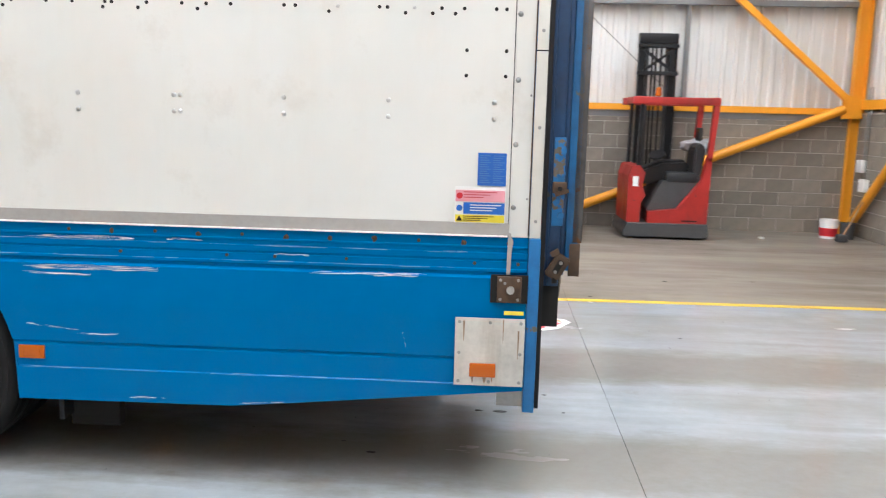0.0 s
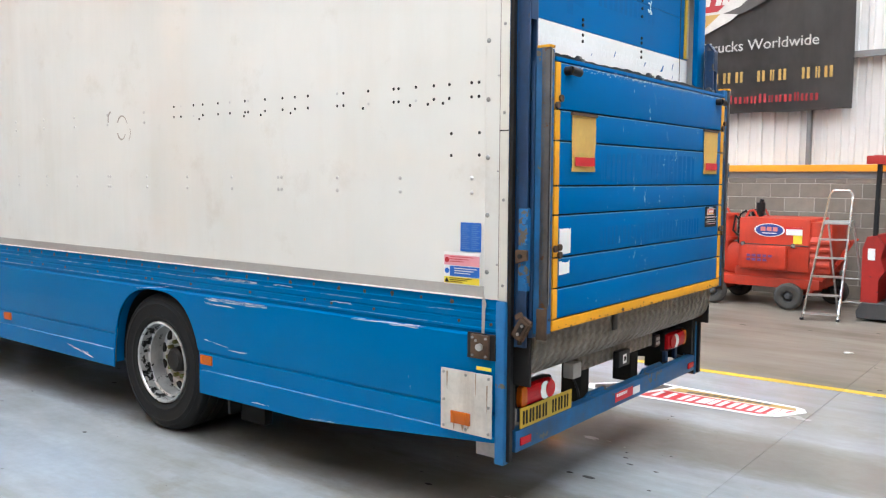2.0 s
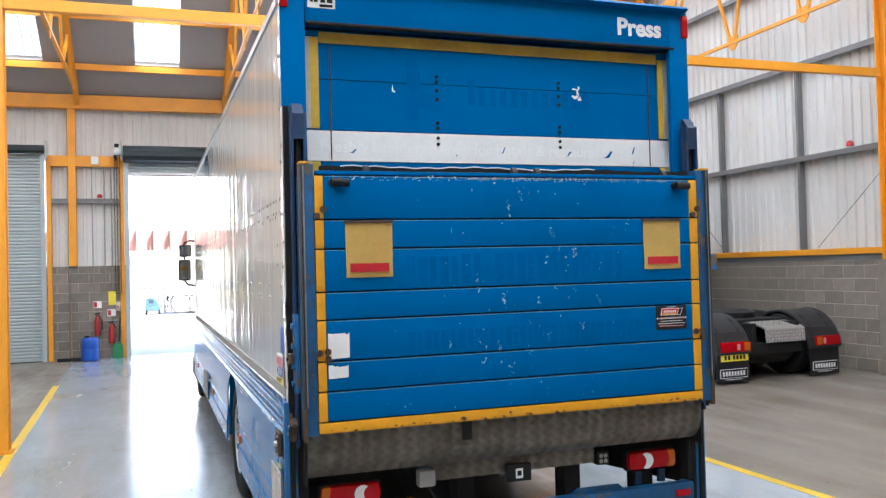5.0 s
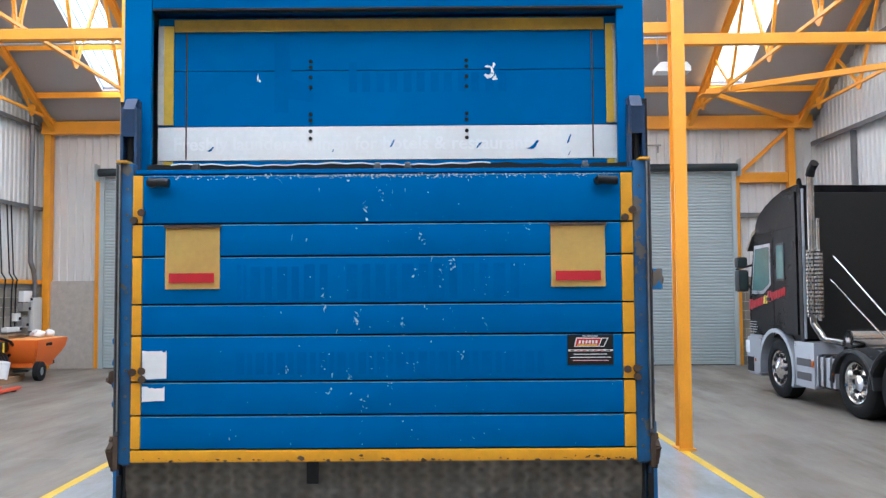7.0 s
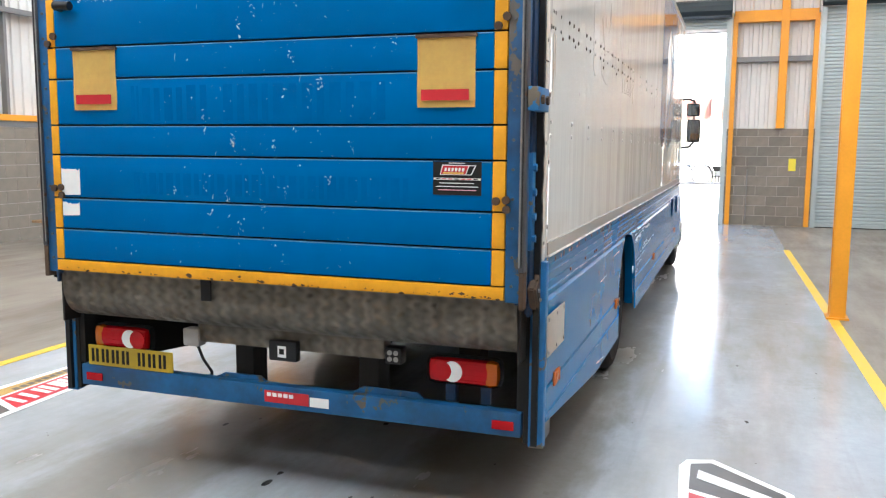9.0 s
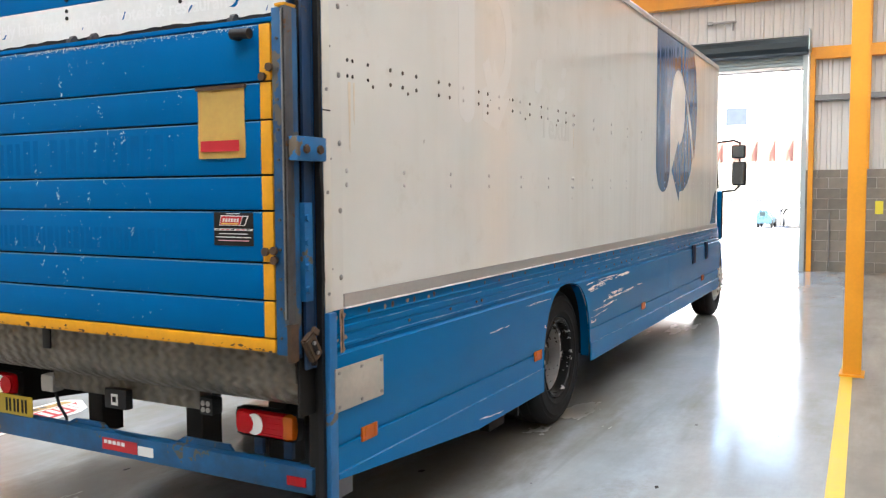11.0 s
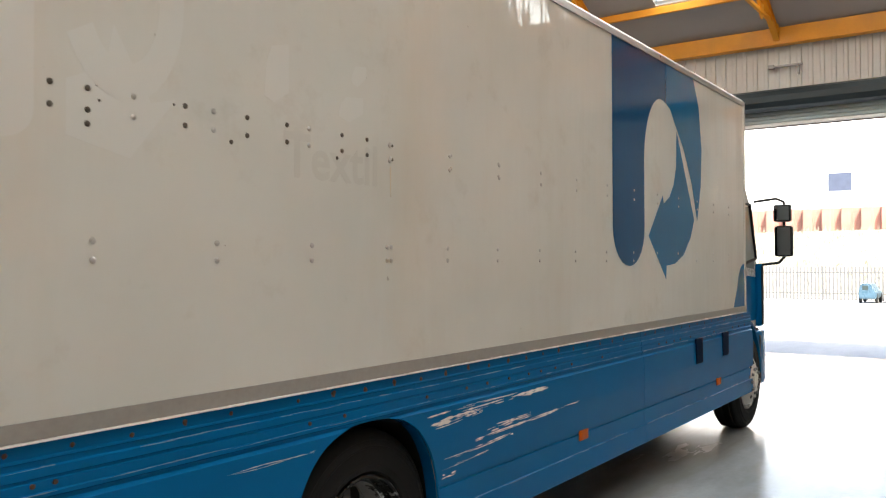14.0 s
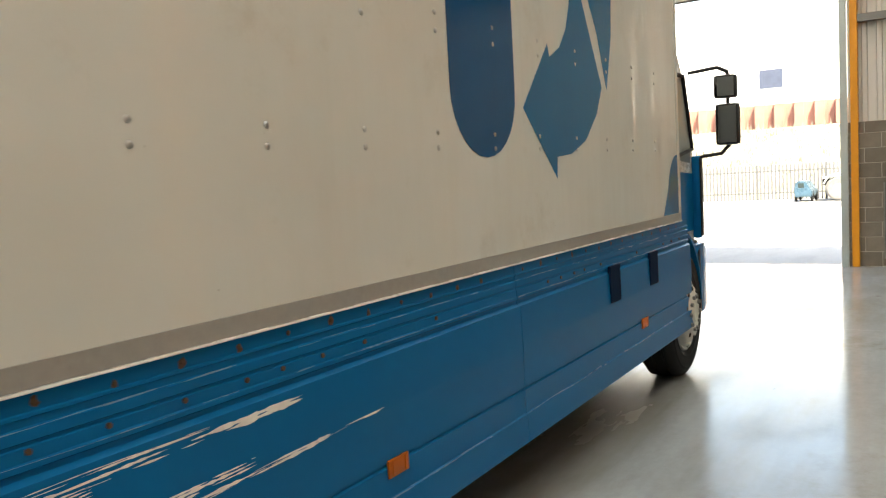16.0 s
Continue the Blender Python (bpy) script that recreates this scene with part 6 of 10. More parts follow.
    for y in (4.82, 5.5, 6.0):
        part("hanger", shape(box, 0.12, 0.25, y - 0.05, y + 0.05, 0.5, 0.95), DARK, truck, "dark chassis hanger", smooth=False)
    for s in (-1, 1):
        bm = shape(box, 0.18, 0.30, *sorted((side_y(s, 0.02), side_y(s, -0.10))), 0.43, 0.545)
        if s > 0:
            bm.free()
            bm = bmesh.new()
            a, b = sorted((side_y(s, 0.034), side_y(s, -0.055)))
            for bb in ((a, b, 0.43, 0.436), (a, b, 0.529, 0.535), (a, a + 0.006, 0.436, 0.529), (b - 0.006, b, 0.436, 0.529)):
                box(bm, 0.20, 0.34, *bb)
            box(bm, 0.20, 0.206, a + 0.006, b - 0.006, 0.436, 0.529)
        part("square_tube", bm, DARK_STEEL if s > 0 else STEEL, truck, "hollow square steel tube", smooth=False)


def wheel(name, x, s, dual, parent):
    """A road wheel whose outer face looks to side s."""
    cy = side_y(s, (-0.063 if dual else -0.02) if s > 0 else (-0.011 if dual else -0.02))
    w = new("road_wheel")
    w.parent = parent
    def prof(p):
        return [(s * d, r) for d, r in p]
    R = 0.497
    c = (x, cy, R)
    bm = bmesh.new()
    lathe(bm, prof([(-0.03, 0.292), (-0.005, 0.31), (0.002, 0.335), (0.0045, 0.338), (0.0045, 0.342), (0.003, 0.345), (0.004, 0.37), (0.004, 0.415), (0.0065, 0.418), (0.0065, 0.424), (0.002, 0.428), (-0.004, 0.449), (-0.002, 0.452), (-0.004, 0.456), (-0.012, 0.468), (-0.03, 0.487), (-0.05, 0.495), (-0.07, 0.497), (-0.075, 0.488), (-0.085, 0.488), (-0.09, 0.497), (-0.15, 0.499), (-0.155, 0.49), (-0.165, 0.49), (-0.17, 0.499), (-0.24, 0.495), (-0.27, 0.46), (-0.28, 0.30)]), c, "y", 56)
    if dual:
        lathe(bm, prof([(-0.31, 0.30), (-0.32, 0.46), (-0.345, 0.495), (-0.52, 0.495), (-0.55, 0.46), (-0.56, 0.30)]), c, "y", 40)
    part("tyre", bm, RUBBER, w, "dusty black tyre")
    bm = bmesh.new()
    lathe(bm, prof([(-0.03, 0.296), (-0.008, 0.294), (-0.002, 0.287), (-0.006, 0.279), (-0.016, 0.274)]), c, "y", 44)
    part("rim", bm, BARREL_DARK if dual and s > 0 else RIM, w, "silver rim edge with chipped paint")
    bm = bmesh.new()
    lathe(bm, prof([(-0.016, 0.274), (-0.06, 0.268), (-0.075, 0.266), (-0.082, 0.256)] if dual else [(-0.016, 0.274), (-0.03, 0.268), (-0.05, 0.262)]), c, "y", 44)
    part("barrel", bm, (BARREL_DARK if s > 0 else BARREL) if dual else RIM, w, "silver rim barrel flaking to black")
    if dual:
        bm = bmesh.new()
        lathe(bm, prof([(-0.082, 0.256), (-0.085, 0.252), (-0.15, 0.249), (-0.185, 0.246)]), c, "y", 44)
        part("inner_barrel", bm, RIM, w, "silver inner rim")
    bm = bmesh.new()
    if dual:
        disc = [(-0.185, 0.246), (-0.19, 0.235), (-0.183, 0.222), (-0.165, 0.205), (-0.157, 0.178), (-0.163, 0.160), (-0.18, 0.15), (-0.18, 0.09)]
    else:
        disc = [(-0.05, 0.264), (-0.02, 0.25), (0.02, 0.232), (0.045, 0.20), (0.055, 0.10), (0.055, 0.001)]
    lathe(bm, prof(disc), c, "y", 44)
    part("wheel_disc", bm, (DISC if s < 0 else DISC_SHADED) if dual else CREAM, w, "grey wheel disc" if dual else "cream wheel disc")
    n, rr, dd, hr, lean = (10, 0.200, -0.1635, 0.037, 0.45) if dual else (10, 0.190, 0.047, 0.017, 0.15)
    for k in range(n):
        a = 2 * math.pi * (k + 0.5) / n
        p = Vector((x + rr * math.cos(a), cy + s * dd, R + rr * math.sin(a)))
        d = Vector((lean * math.cos(a), s, lean * math.sin(a))).normalized()
        bm = bmesh.new()
        rod(bm, p - d * 0.012, p + d * 0.004, hr, 16)
        part("vent_hole", bm, DARK, w)
    bm = bmesh.new()
    d0, d1, rh = (-0.185, -0.105, 0.092) if dual else (0.055, 0.075, 0.085)
    lathe(bm, prof([(d0, rh + 0.002), (d1 - 0.02, rh * 0.97), (d1, rh * 0.75), (d1 - 0.008, rh * 0.4), (d1 - 0.008, 0.001)]), c, "y", 24)
    part("hub", bm, mat("oily_hub", (0.025, 0.021, 0.018), 0.6, 0.2, var=0.4, scale=12.0) if dual else CREAM, w, "dark oily hub" if dual else "")
    nut = mat("nut_marker", (0.16, 0.165, 0.05), 0.6, var=0.3) if dual else STEEL
    for k in range(10):
        a = 2 * math.pi * k / 10
        p = Vector((x + 0.128 * math.cos(a), cy + s * (d0 + 0.005), R + 0.128 * math.sin(a)))
        bm = bmesh.new()
        rod(bm, p, p + Vector((0, s * (0.04 if dual else 0.02), 0)), 0.016, 6)
        part("wheel_nut", bm, nut, w)
    return w


def underside():
    for y in (4.66, 5.5):
        part("chassis_rail", shape(box, -9.9, 0.12, y - 0.04, y + 0.04, 0.78, 1.06), DARK, truck, "dark chassis rail", smooth=False)
    for x in (-2.6, -8.95):
        bm = bmesh.new()
        rod(bm, (x, 4.1, 0.49), (x, 6.06, 0.49), 0.075, 14)
        if x > -5:
            bmesh.ops.create_uvsphere(bm, u_segments=16, v_segments=10, radius=0.24, matrix=Matrix.Translation((x, 5.08, 0.5)))
        part("axle", bm, DARK, truck, "dark axle")
    for s in (-1, 1):
        bm = shape(box, -1.98, -1.955, *sorted((side_y(s, -0.1), side_y(s, -0.62))), 0.22, 0.62, 0.004)
        part("mud_flap", bm, BLACK, truck, "black mud flap")
        bm = shape(box, -1.97, -1.72, *sorted((side_y(s, -0.20), side_y(s, -0.27))), 0.16, 0.50, 0.006)
        part("flap_bracket", bm, DARK, truck, "rusty flap bracket")
    part("fuel_tank", shape(box, -6.6, -5.2, 5.62, 6.2, 0.45, 0.98, 0.06), DARK, truck, "dark fuel tank")
    part("air_tank", shape(box, -5.0, -4.0, 3.98, 4.5, 0.5, 0.98, 0.08), DARK, truck, "dark air tank")
    part("cross_member", shape(box, -3.6, -3.4, 4.2, 5.96, 0.6, 1.0), DARK, truck, smooth=False)


MIRROR = mat("mirror_silver", (0.22, 0.23, 0.24), 0.03, 1.0, var=0.02, rvar=0.01)


def cab():
    """Tilt cab: lofted shell, doors with windows, mirrors, arches, bumper."""
    white = mat("cab_white", (0.66, 0.66, 0.64), 0.3, var=0.05)
    bm = bmesh.new()
    shell = [(-8.72, 1.0), (-8.72, 2.42), (-8.85, 2.60), (-9.15, 2.66), (-9.48, 2.60), (-9.62, 2.44), (-9.99, 1.55), (-10.04, 0.95), (-9.75, 0.95), (-9.55, 1.05), (-9.0, 1.05)]
    prism(bm, shell, "y", 4.02, 6.14)
    bmesh.ops.bevel(bm, geom=[e for e in bm.edges if abs(e.verts[0].co.y - e.verts[1].co.y) < 1e-4], offset=0.05, segments=3, affect="EDGES")
    c = part("cab", bm, white, truck, "white and blue forward-control cab")
    for s in (-1, 1):
        def yy(d):
            return 5.08 + s * (1.06 + d)
        bm = bmesh.new()
        prism(bm, [(-8.73, 1.06), (-8.73, 1.62), (-9.97, 1.56), (-10.02, 1.08)], "y", yy(-0.02), yy(0.012))
        part("door_lower", bm, BLUE_SKIRT, c, "blue lower door panel", smooth=False)
        bm = bmesh.new()
        prism(bm, [(-8.86, 1.72), (-8.86, 2.36), (-9.52, 2.36), (-9.76, 1.80), (-9.74, 1.66)], "y", yy(-0.02), yy(0.008))
        # pale base colour stands for reflections and daylight through the glass
        part("door_window", bm, mat("glare_pale_cab_glass", (0.34, 0.38, 0.38), 0.06, var=0.1, spec=0.8), c, "cab side window with pale glare painted in", smooth=False)
        bm = bmesh.new()
        for p, q in (((-8.96, 1.68), (-8.96, 2.39)), ((-8.96, 2.39), (-9.55, 2.39)), ((-9.55, 2.39), (-9.79, 1.78)), ((-9.79, 1.78), (-8.96, 1.68))):
            beam(bm, (p[0], yy(0.01), p[1]), (q[0], yy(0.01), q[1]), 0.022, 0.04, (0, 1, 0))
        part("window_seal", bm, BLACK, c, "black window seal", smooth=False)
        # wheel arch and step
        bm = bmesh.new()
        pts = [Vector((-8.86 + 0.58 * math.cos(a), yy(0.02), 0.52 + 0.60 * math.sin(a))) for a in [math.pi * k / 14 for k in range(15)]]
        for p, q in zip(pts, pts[1:]):
            beam(bm, p, q, 0.26, 0.03, (p + q) / 2 - Vector((-8.86, yy(0.02), 0.52)))
        part("wheel_arch", bm, BLUE_SKIRT, c, "blue front wheel arch", smooth=False)
        bm = shape(box, -9.98, -9.60, *sorted((yy(-0.3), yy(0.0))), 0.32, 0.98, 0.03)
        st = part("step_unit", bm, BLACK, c, "black cab step")
        part("wind_deflector", shape(box, -9.86, -9.80, *sorted((yy(0.0), yy(0.075))), 1.0, 1.72, 0.02), BLUE_SKIRT, c, "blue corner deflector")
        part("edge_seal", shape(box, -9.868, -9.80, *sorted((yy(0.070), yy(0.084))), 1.02, 1.70, 0.004), BLACK, c, "black rubber edge", smooth=False)
        part("lower_spat", shape(box, -9.86, -9.80, *sorted((yy(-0.05), yy(0.05))), 0.34, 0.90, 0.02), BLACK, c, "black lower spat")
        # mirrors
        mx = -9.9
        for z0, z1, y0, y1 in ((1.80, 2.155, 0.20, 0.40), (2.20, 2.40, 0.19, 0.385)):
            bm = shape(box, mx - 0.05, mx + 0.04, *sorted((yy(y0), yy(y1))), z0, z1, 0.03)
            m = part("mirror", bm, BLACK, c, "black door mirror housing")
            part("mirror_glass", shape(box, mx + 0.041, mx + 0.045, *sorted((yy(y0 + 0.02), yy(y1 - 0.02))), z0 + 0.02, z1 - 0.02), MIRROR, m, "mirror glass", smooth=False)
        bm = bmesh.new()
        pipe(bm, [Vector((mx + 0.05, yy(-0.02), 2.44)), Vector((mx, yy(0.22), 2.47)), Vector((mx - 0.02, yy(0.30), 2.43)), Vector((mx - 0.03, yy(0.30), 1.80)), Vector((mx - 0.02, yy(0.24), 1.73)), Vector((mx + 0.05, yy(-0.02), 1.70))], 0.016, 8)
        part("mirror_arm", bm, BLACK, c, "black tubular mirror arm")
    bm = bmesh.new()
    prism(bm, [(-9.66, 2.40), (-9.63, 2.42), (-10.005, 1.62), (-10.03, 1.60)], "y", 4.15, 6.01)
    part("windscreen", bm, GLASS, c, "dark windscreen", smooth=False)
    part("bumper", shape(box, -10.12, -9.75, 3.98, 6.18, 0.32, 0.95, 0.05), BLUE_SKIRT, c, "blue front bumper")


rear_frame()
tail_lift()
under_run()
for s in (-1, 1):
    wheel("rear", -2.63 if s < 0 else -2.665, s, True, truck)
    wheel("front", -8.86, s, False, truck)
underside()
cab()


# ---- scrapes and scuffs in the paint ----
SCRAPE = mat("bare_scrape", (0.82, 0.82, 0.79), 0.6, var=0.12, scale=14.0, fine=60.0)


def scrape(s, x0, z0, x1, z1, width, d=None, pieces=5, seed=0, broad=1.0):
    """A bundle of thin ragged streaks from (x0, z0) to (x1, z1) on side s."""
    r = random.Random(seed)
    bm = bmesh.new()
    length = abs(x1 - x0)
    lines = max(2, int(width / (0.0034 * broad)))
    for i in range(lines):
        across = (i + 0.5) / lines - 0.5
        f = r.random() * 0.2 + 0.5 * abs(across) * r.random()
        while f < 1.0:
            a, b = f, min(1.0, f + (0.15 + 1.1 * r.random() ** 2) * min(1.0, 0.5 / max(0.05, length)))
            n = max(4, int((b - a) * length / 0.02))
            w0 = (0.0005 + 0.0019 * r.random() ** 2) * (1.25 - abs(across)) * (1.0 if broad == 1.0 else broad * r.uniform(0.5, 1.5))
            rows = []
            wob = r.uniform(0, 6)
            for k in range(n + 1):
                t = a + (b - a) * k / n
                w = w0 * (0.35 + 0.9 * r.random()) * min(1.0, 4.0 * min(k + 0.15, n - k + 0.15) / n)
                x = x0 + (x1 - x0) * t
                z = z0 + (z1 - z0) * t + across * width * (1 - 0.35 * t) + 0.0018 * math.sin(9 * t + wob)
                dd = (skirt_out(z) + 0.0028) if d is None else d
                rows.append((bm.verts.new((x, side_y(s, dd), z + w)), bm.verts.new((x, side_y(s, dd), z - w))))
            for (p, q), (p2, q2) in zip(rows, rows[1:]):
                bm.faces.new((p, p2, q2, q))
            f = b + (0.05 + 0.6 * r.random()) * (0.3 + abs(across)) / pieces
    return tagged(part("scrape_or_glint", bm, SCRAPE, truck, "pale scrapes and painted ridge glints in the blue", smooth=False), kind="stuff")


for k, (x0, z0, x1, z1, w, n) in enumerate((
        (-2.107, 1.015, -1.407, 1.022, 0.030, 3), (-2.077, 0.99, -1.733, 0.985, 0.012, 2), (-0.794, 1.03, -0.158, 1.04, 0.012, 5), (-0.447, 1.033, -0.198, 1.038, 0.02, 3),
        (-2.077, 0.745, -1.802, 0.72, 0.006, 2), (-1.831, 0.70, -1.604, 0.705, 0.005, 3), (-3.898, 0.50, -3.439, 0.43, 0.016, 3), (-3.742, 0.47, -3.498, 0.46, 0.008, 2),
        (-1.595, 0.40, -1.387, 0.405, 0.008, 3), (-1.041, 0.392, -0.814, 0.41, 0.008, 4), (-0.268, 0.79, -0.248, 0.70, 0.008, 1), (-2.863, 1.02, -2.470, 1.06, 0.006, 2))):
    scrape(-1, x0, z0, x1, z1, w, None, n, k)
for k, (x0, x1, z, w) in enumerate(((-2.1, -1.53, 1.16, 0.02), (-1.4, -1.2, 1.165, 0.006), (-0.9, -0.7, 1.11, 0.006))):
    scrape(-1, x0, z, x1, z, w, None, 4, 40 + k)
for k, (x0, z0, x1, z1, w, n) in enumerate((
        (-2.957, 0.982, -4.246, 1.0, 0.030, 6), (-2.977, 0.955, -3.512, 0.972, 0.05, 3), (-2.916, 1.008, -3.874, 1.015, 0.014, 4), (-3.080, 0.775, -3.822, 0.80, 0.020, 5), (-3.101, 0.82, -4.360, 0.85, 0.016, 6),
        (-3.512, 0.86, -4.029, 0.875, 0.04, 4), (-3.874, 0.84, -4.675, 0.862, 0.010, 3), (-3.101, 0.735, -3.564, 0.75, 0.012, 2), (-3.111, 0.70, -3.255, 0.70, 0.03, 1),
        (-1.771, 0.985, -2.250, 0.99, 0.014, 3), (-1.212, 0.90, -1.516, 0.905, 0.006, 3), (-2.107, 0.815, -2.153, 0.80, 0.02, 2), (-1.009, 0.44, -1.415, 0.40, 0.01, 3))):
    scrape(1, x0, z0, x1, z1, w, None, n, 80 + k, 3.2 if w > 0.015 else 1.6)
seam = mat("rusty_seam", (0.27, 0.20, 0.13), 0.7, var=0.4, scale=16.0, fine=60.0)
rs = random.Random(61)
edge = [(0.226 - 0.006 * rs.random(), 1.02 + 0.0205 * k) for k in range(11)] + [(0.246 + 0.006 * rs.random(), 1.225 - 0.0205 * k) for k in range(11)]
flat_on_side("rust_run", 1, edge, 0.0138, seam, truck, "rusty sealed seam")
for x, z in ((0.20, 1.196), (0.262, 1.19), (0.205, 1.10), (0.27, 1.095), (0.21, 1.045), (-0.13, 1.19), (-0.34, 1.195), (-0.55, 1.19)):
    flat_on_side("rust_run", 1, [(x + 0.016 * (0.4 + 0.8 * rs.random()) * math.cos(0.7 * k), z + 0.012 * (0.4 + 0.8 * rs.random()) * math.sin(0.7 * k)) for k in range(9)], skirt_out(z) + 0.0022, seam, truck, "rusty bloom round a bolt", 0.0006)
# rust bleeding from bolts near the offside rear corner, sealant on the nearside corner
for x, z, w, h in ((0.235, 1.13, 0.004, 0.19), (0.237, 1.19, 0.009, 0.04), (0.236, 1.10, 0.008, 0.05), (0.234, 1.03, 0.007, 0.03)):
    flat_on_side("rust_run", 1, [(x - w, z - h / 2), (x + w, z - h / 2 + 0.02), (x + w * 0.6, z + h / 2), (x - w * 0.8, z + h / 2 - 0.015)], 0.0145, RUST, truck, "rusty run")
flat_on_side("sealant", -1, [(0.205, 1.05), (0.222, 1.05), (0.226, 1.17), (0.232, 1.20), (0.218, 1.245), (0.208, 1.245), (0.206, 1.15)], 0.0155, GREY_STRIP, truck, "grey smear of sealant")

weep = mat("rust_weep", (0.64, 0.565, 0.44), 0.4, var=0.1, scale=8.0)
for x, z, w, h in ((0.14, 2.19, 0.010, 0.30), (0.105, 2.19, 0.006, 0.18), (-2.77, 2.18, 0.005, 0.14)):
    flat_on_side("rust_run", 1, [(x - w, z), (x - w * 0.7, z - h * 0.6), (x - w * 0.2, z - h), (x + w * 0.3, z - h * 0.9), (x + w * 0.8, z - h * 0.4), (x + w, z)], 0.0012, weep, far_panel, "faint rusty run under a rivet hole", 0.0006)

rub = mat("grey_rub", (0.30, 0.28, 0.25), 0.6, var=0.2, scale=20.0)
for cx, cz, r, a0, a1 in ((-3.02, 2.17, 0.075, 20, 150), (-3.03, 2.165, 0.06, 200, 330), (-3.16, 2.24, 0.05, 100, 200), (-2.96, 2.14, 0.05, -60, 30)):
    outer, inner = arc(cx, cz, r, r * 1.3, a0, a1, 10), arc(cx + 0.004, cz, r - 0.010, r * 1.3 - 0.012, a1, a0, 10)
    flat_on_side("scuff_mark", -1, outer + inner, 0.0012, rub, near_panel, "grey scuff mark", 0.0005)

# broken pale lines along the skirt ridges: worn paint and painted highlights
for s in (-1, 1):
    for k, z in enumerate((1.1495, 1.0765, 0.5345)):
        for j in range(6):
            x0 = 0.18 - 1.42 * j
            x1 = x0 - 1.35
            if z < 0.6 and j == 1:
                x1 = ARCH[s][0] + ARCH[s][1] + 0.02
            if z < 0.6 and j == 2:
                x0 = ARCH[s][0] - ARCH[s][1] - 0.02
            ob = scrape(s, x0, z, x1, z, 0.0016, None, 2 + 3 * (k == 2), 300 + 20 * k + j + 7 * s)
            ob.data.materials[0] = WORN_GLINT

# ---- things in the hall ----
FORK_RED = mat("reach_truck_red", (0.36, 0.018, 0.013), 0.45, var=0.2, scale=3.0, chips=((0.05, 0.03, 0.03), 0.32, 8.0), streaks=((0.13, 0.02, 0.018), 0.42, (2, 2, 1.2)))
DGREY = mat("dark_grey_paint", (0.055, 0.055, 0.056), 0.5, var=0.2, scale=5.0)
PUMP = mat("pump_orange_red", (0.50, 0.040, 0.014), 0.45, var=0.18, scale=3.0, chips=((0.16, 0.04, 0.02), 0.29, 10.0), streaks=((0.24, 0.035, 0.018), 0.42, (3, 3, 1.2)))
DUSTY = mat("dusty_rubber", (0.055, 0.050, 0.044), 0.85, var=0.35, scale=9.0)
VINYL = mat("seat_vinyl", (0.015, 0.015, 0.016), 0.55, var=0.2, scale=6.0)
CARD = mat("cardboard", (0.36, 0.24, 0.13), 0.85, var=0.12, scale=4.0)
BANNER = mat("banner_black", (0.060, 0.055, 0.052), 0.42, var=0.3, scale=1.1, fine=7.0, bump=0.01, streaks=((0.10, 0.095, 0.09), 0.45, (1.5, 1.5, 0.35)))
WOOD = mat("raw_wood", (0.33, 0.20, 0.10), 0.7, var=0.25, scale=4.0, stretch=(0.3, 3, 3))
SPREADER = mat("spreader_orange", (0.80, 0.16, 0.015), 0.45, var=0.08, scale=3.0)
DRUM_BLUE = mat("drum_blue", (0.01, 0.08, 0.42), 0.4, var=0.1, scale=4.0)
GREEN = mat("green_plastic", (0.02, 0.22, 0.08), 0.5, var=0.1)
POLISHED = mat("polished_metal", (0.6, 0.58, 0.55), 0.18, 0.95, var=0.15, scale=9.0)


mat_ink = mat("faded_blue_ink", (0.16, 0.05, 0.16), 0.5, var=0.1)
mat_pale_red = plain("pale_red_print", (0.62, 0.22, 0.20), 0.4)
BADGE_BLUE = plain("badge_blue", (0.03, 0.06, 0.26), 0.35)
BANNER_WHITE = mat("dusty_white_print", (0.50, 0.49, 0.46), 0.5, var=0.15, scale=4.0)
BANNER_GOLD = mat("dusty_gold_print", (0.42, 0.27, 0.075), 0.5, var=0.12, scale=4.0)
BANNER_RED = mat("dusty_red_print", (0.30, 0.018, 0.024), 0.5, var=0.12, scale=4.0)


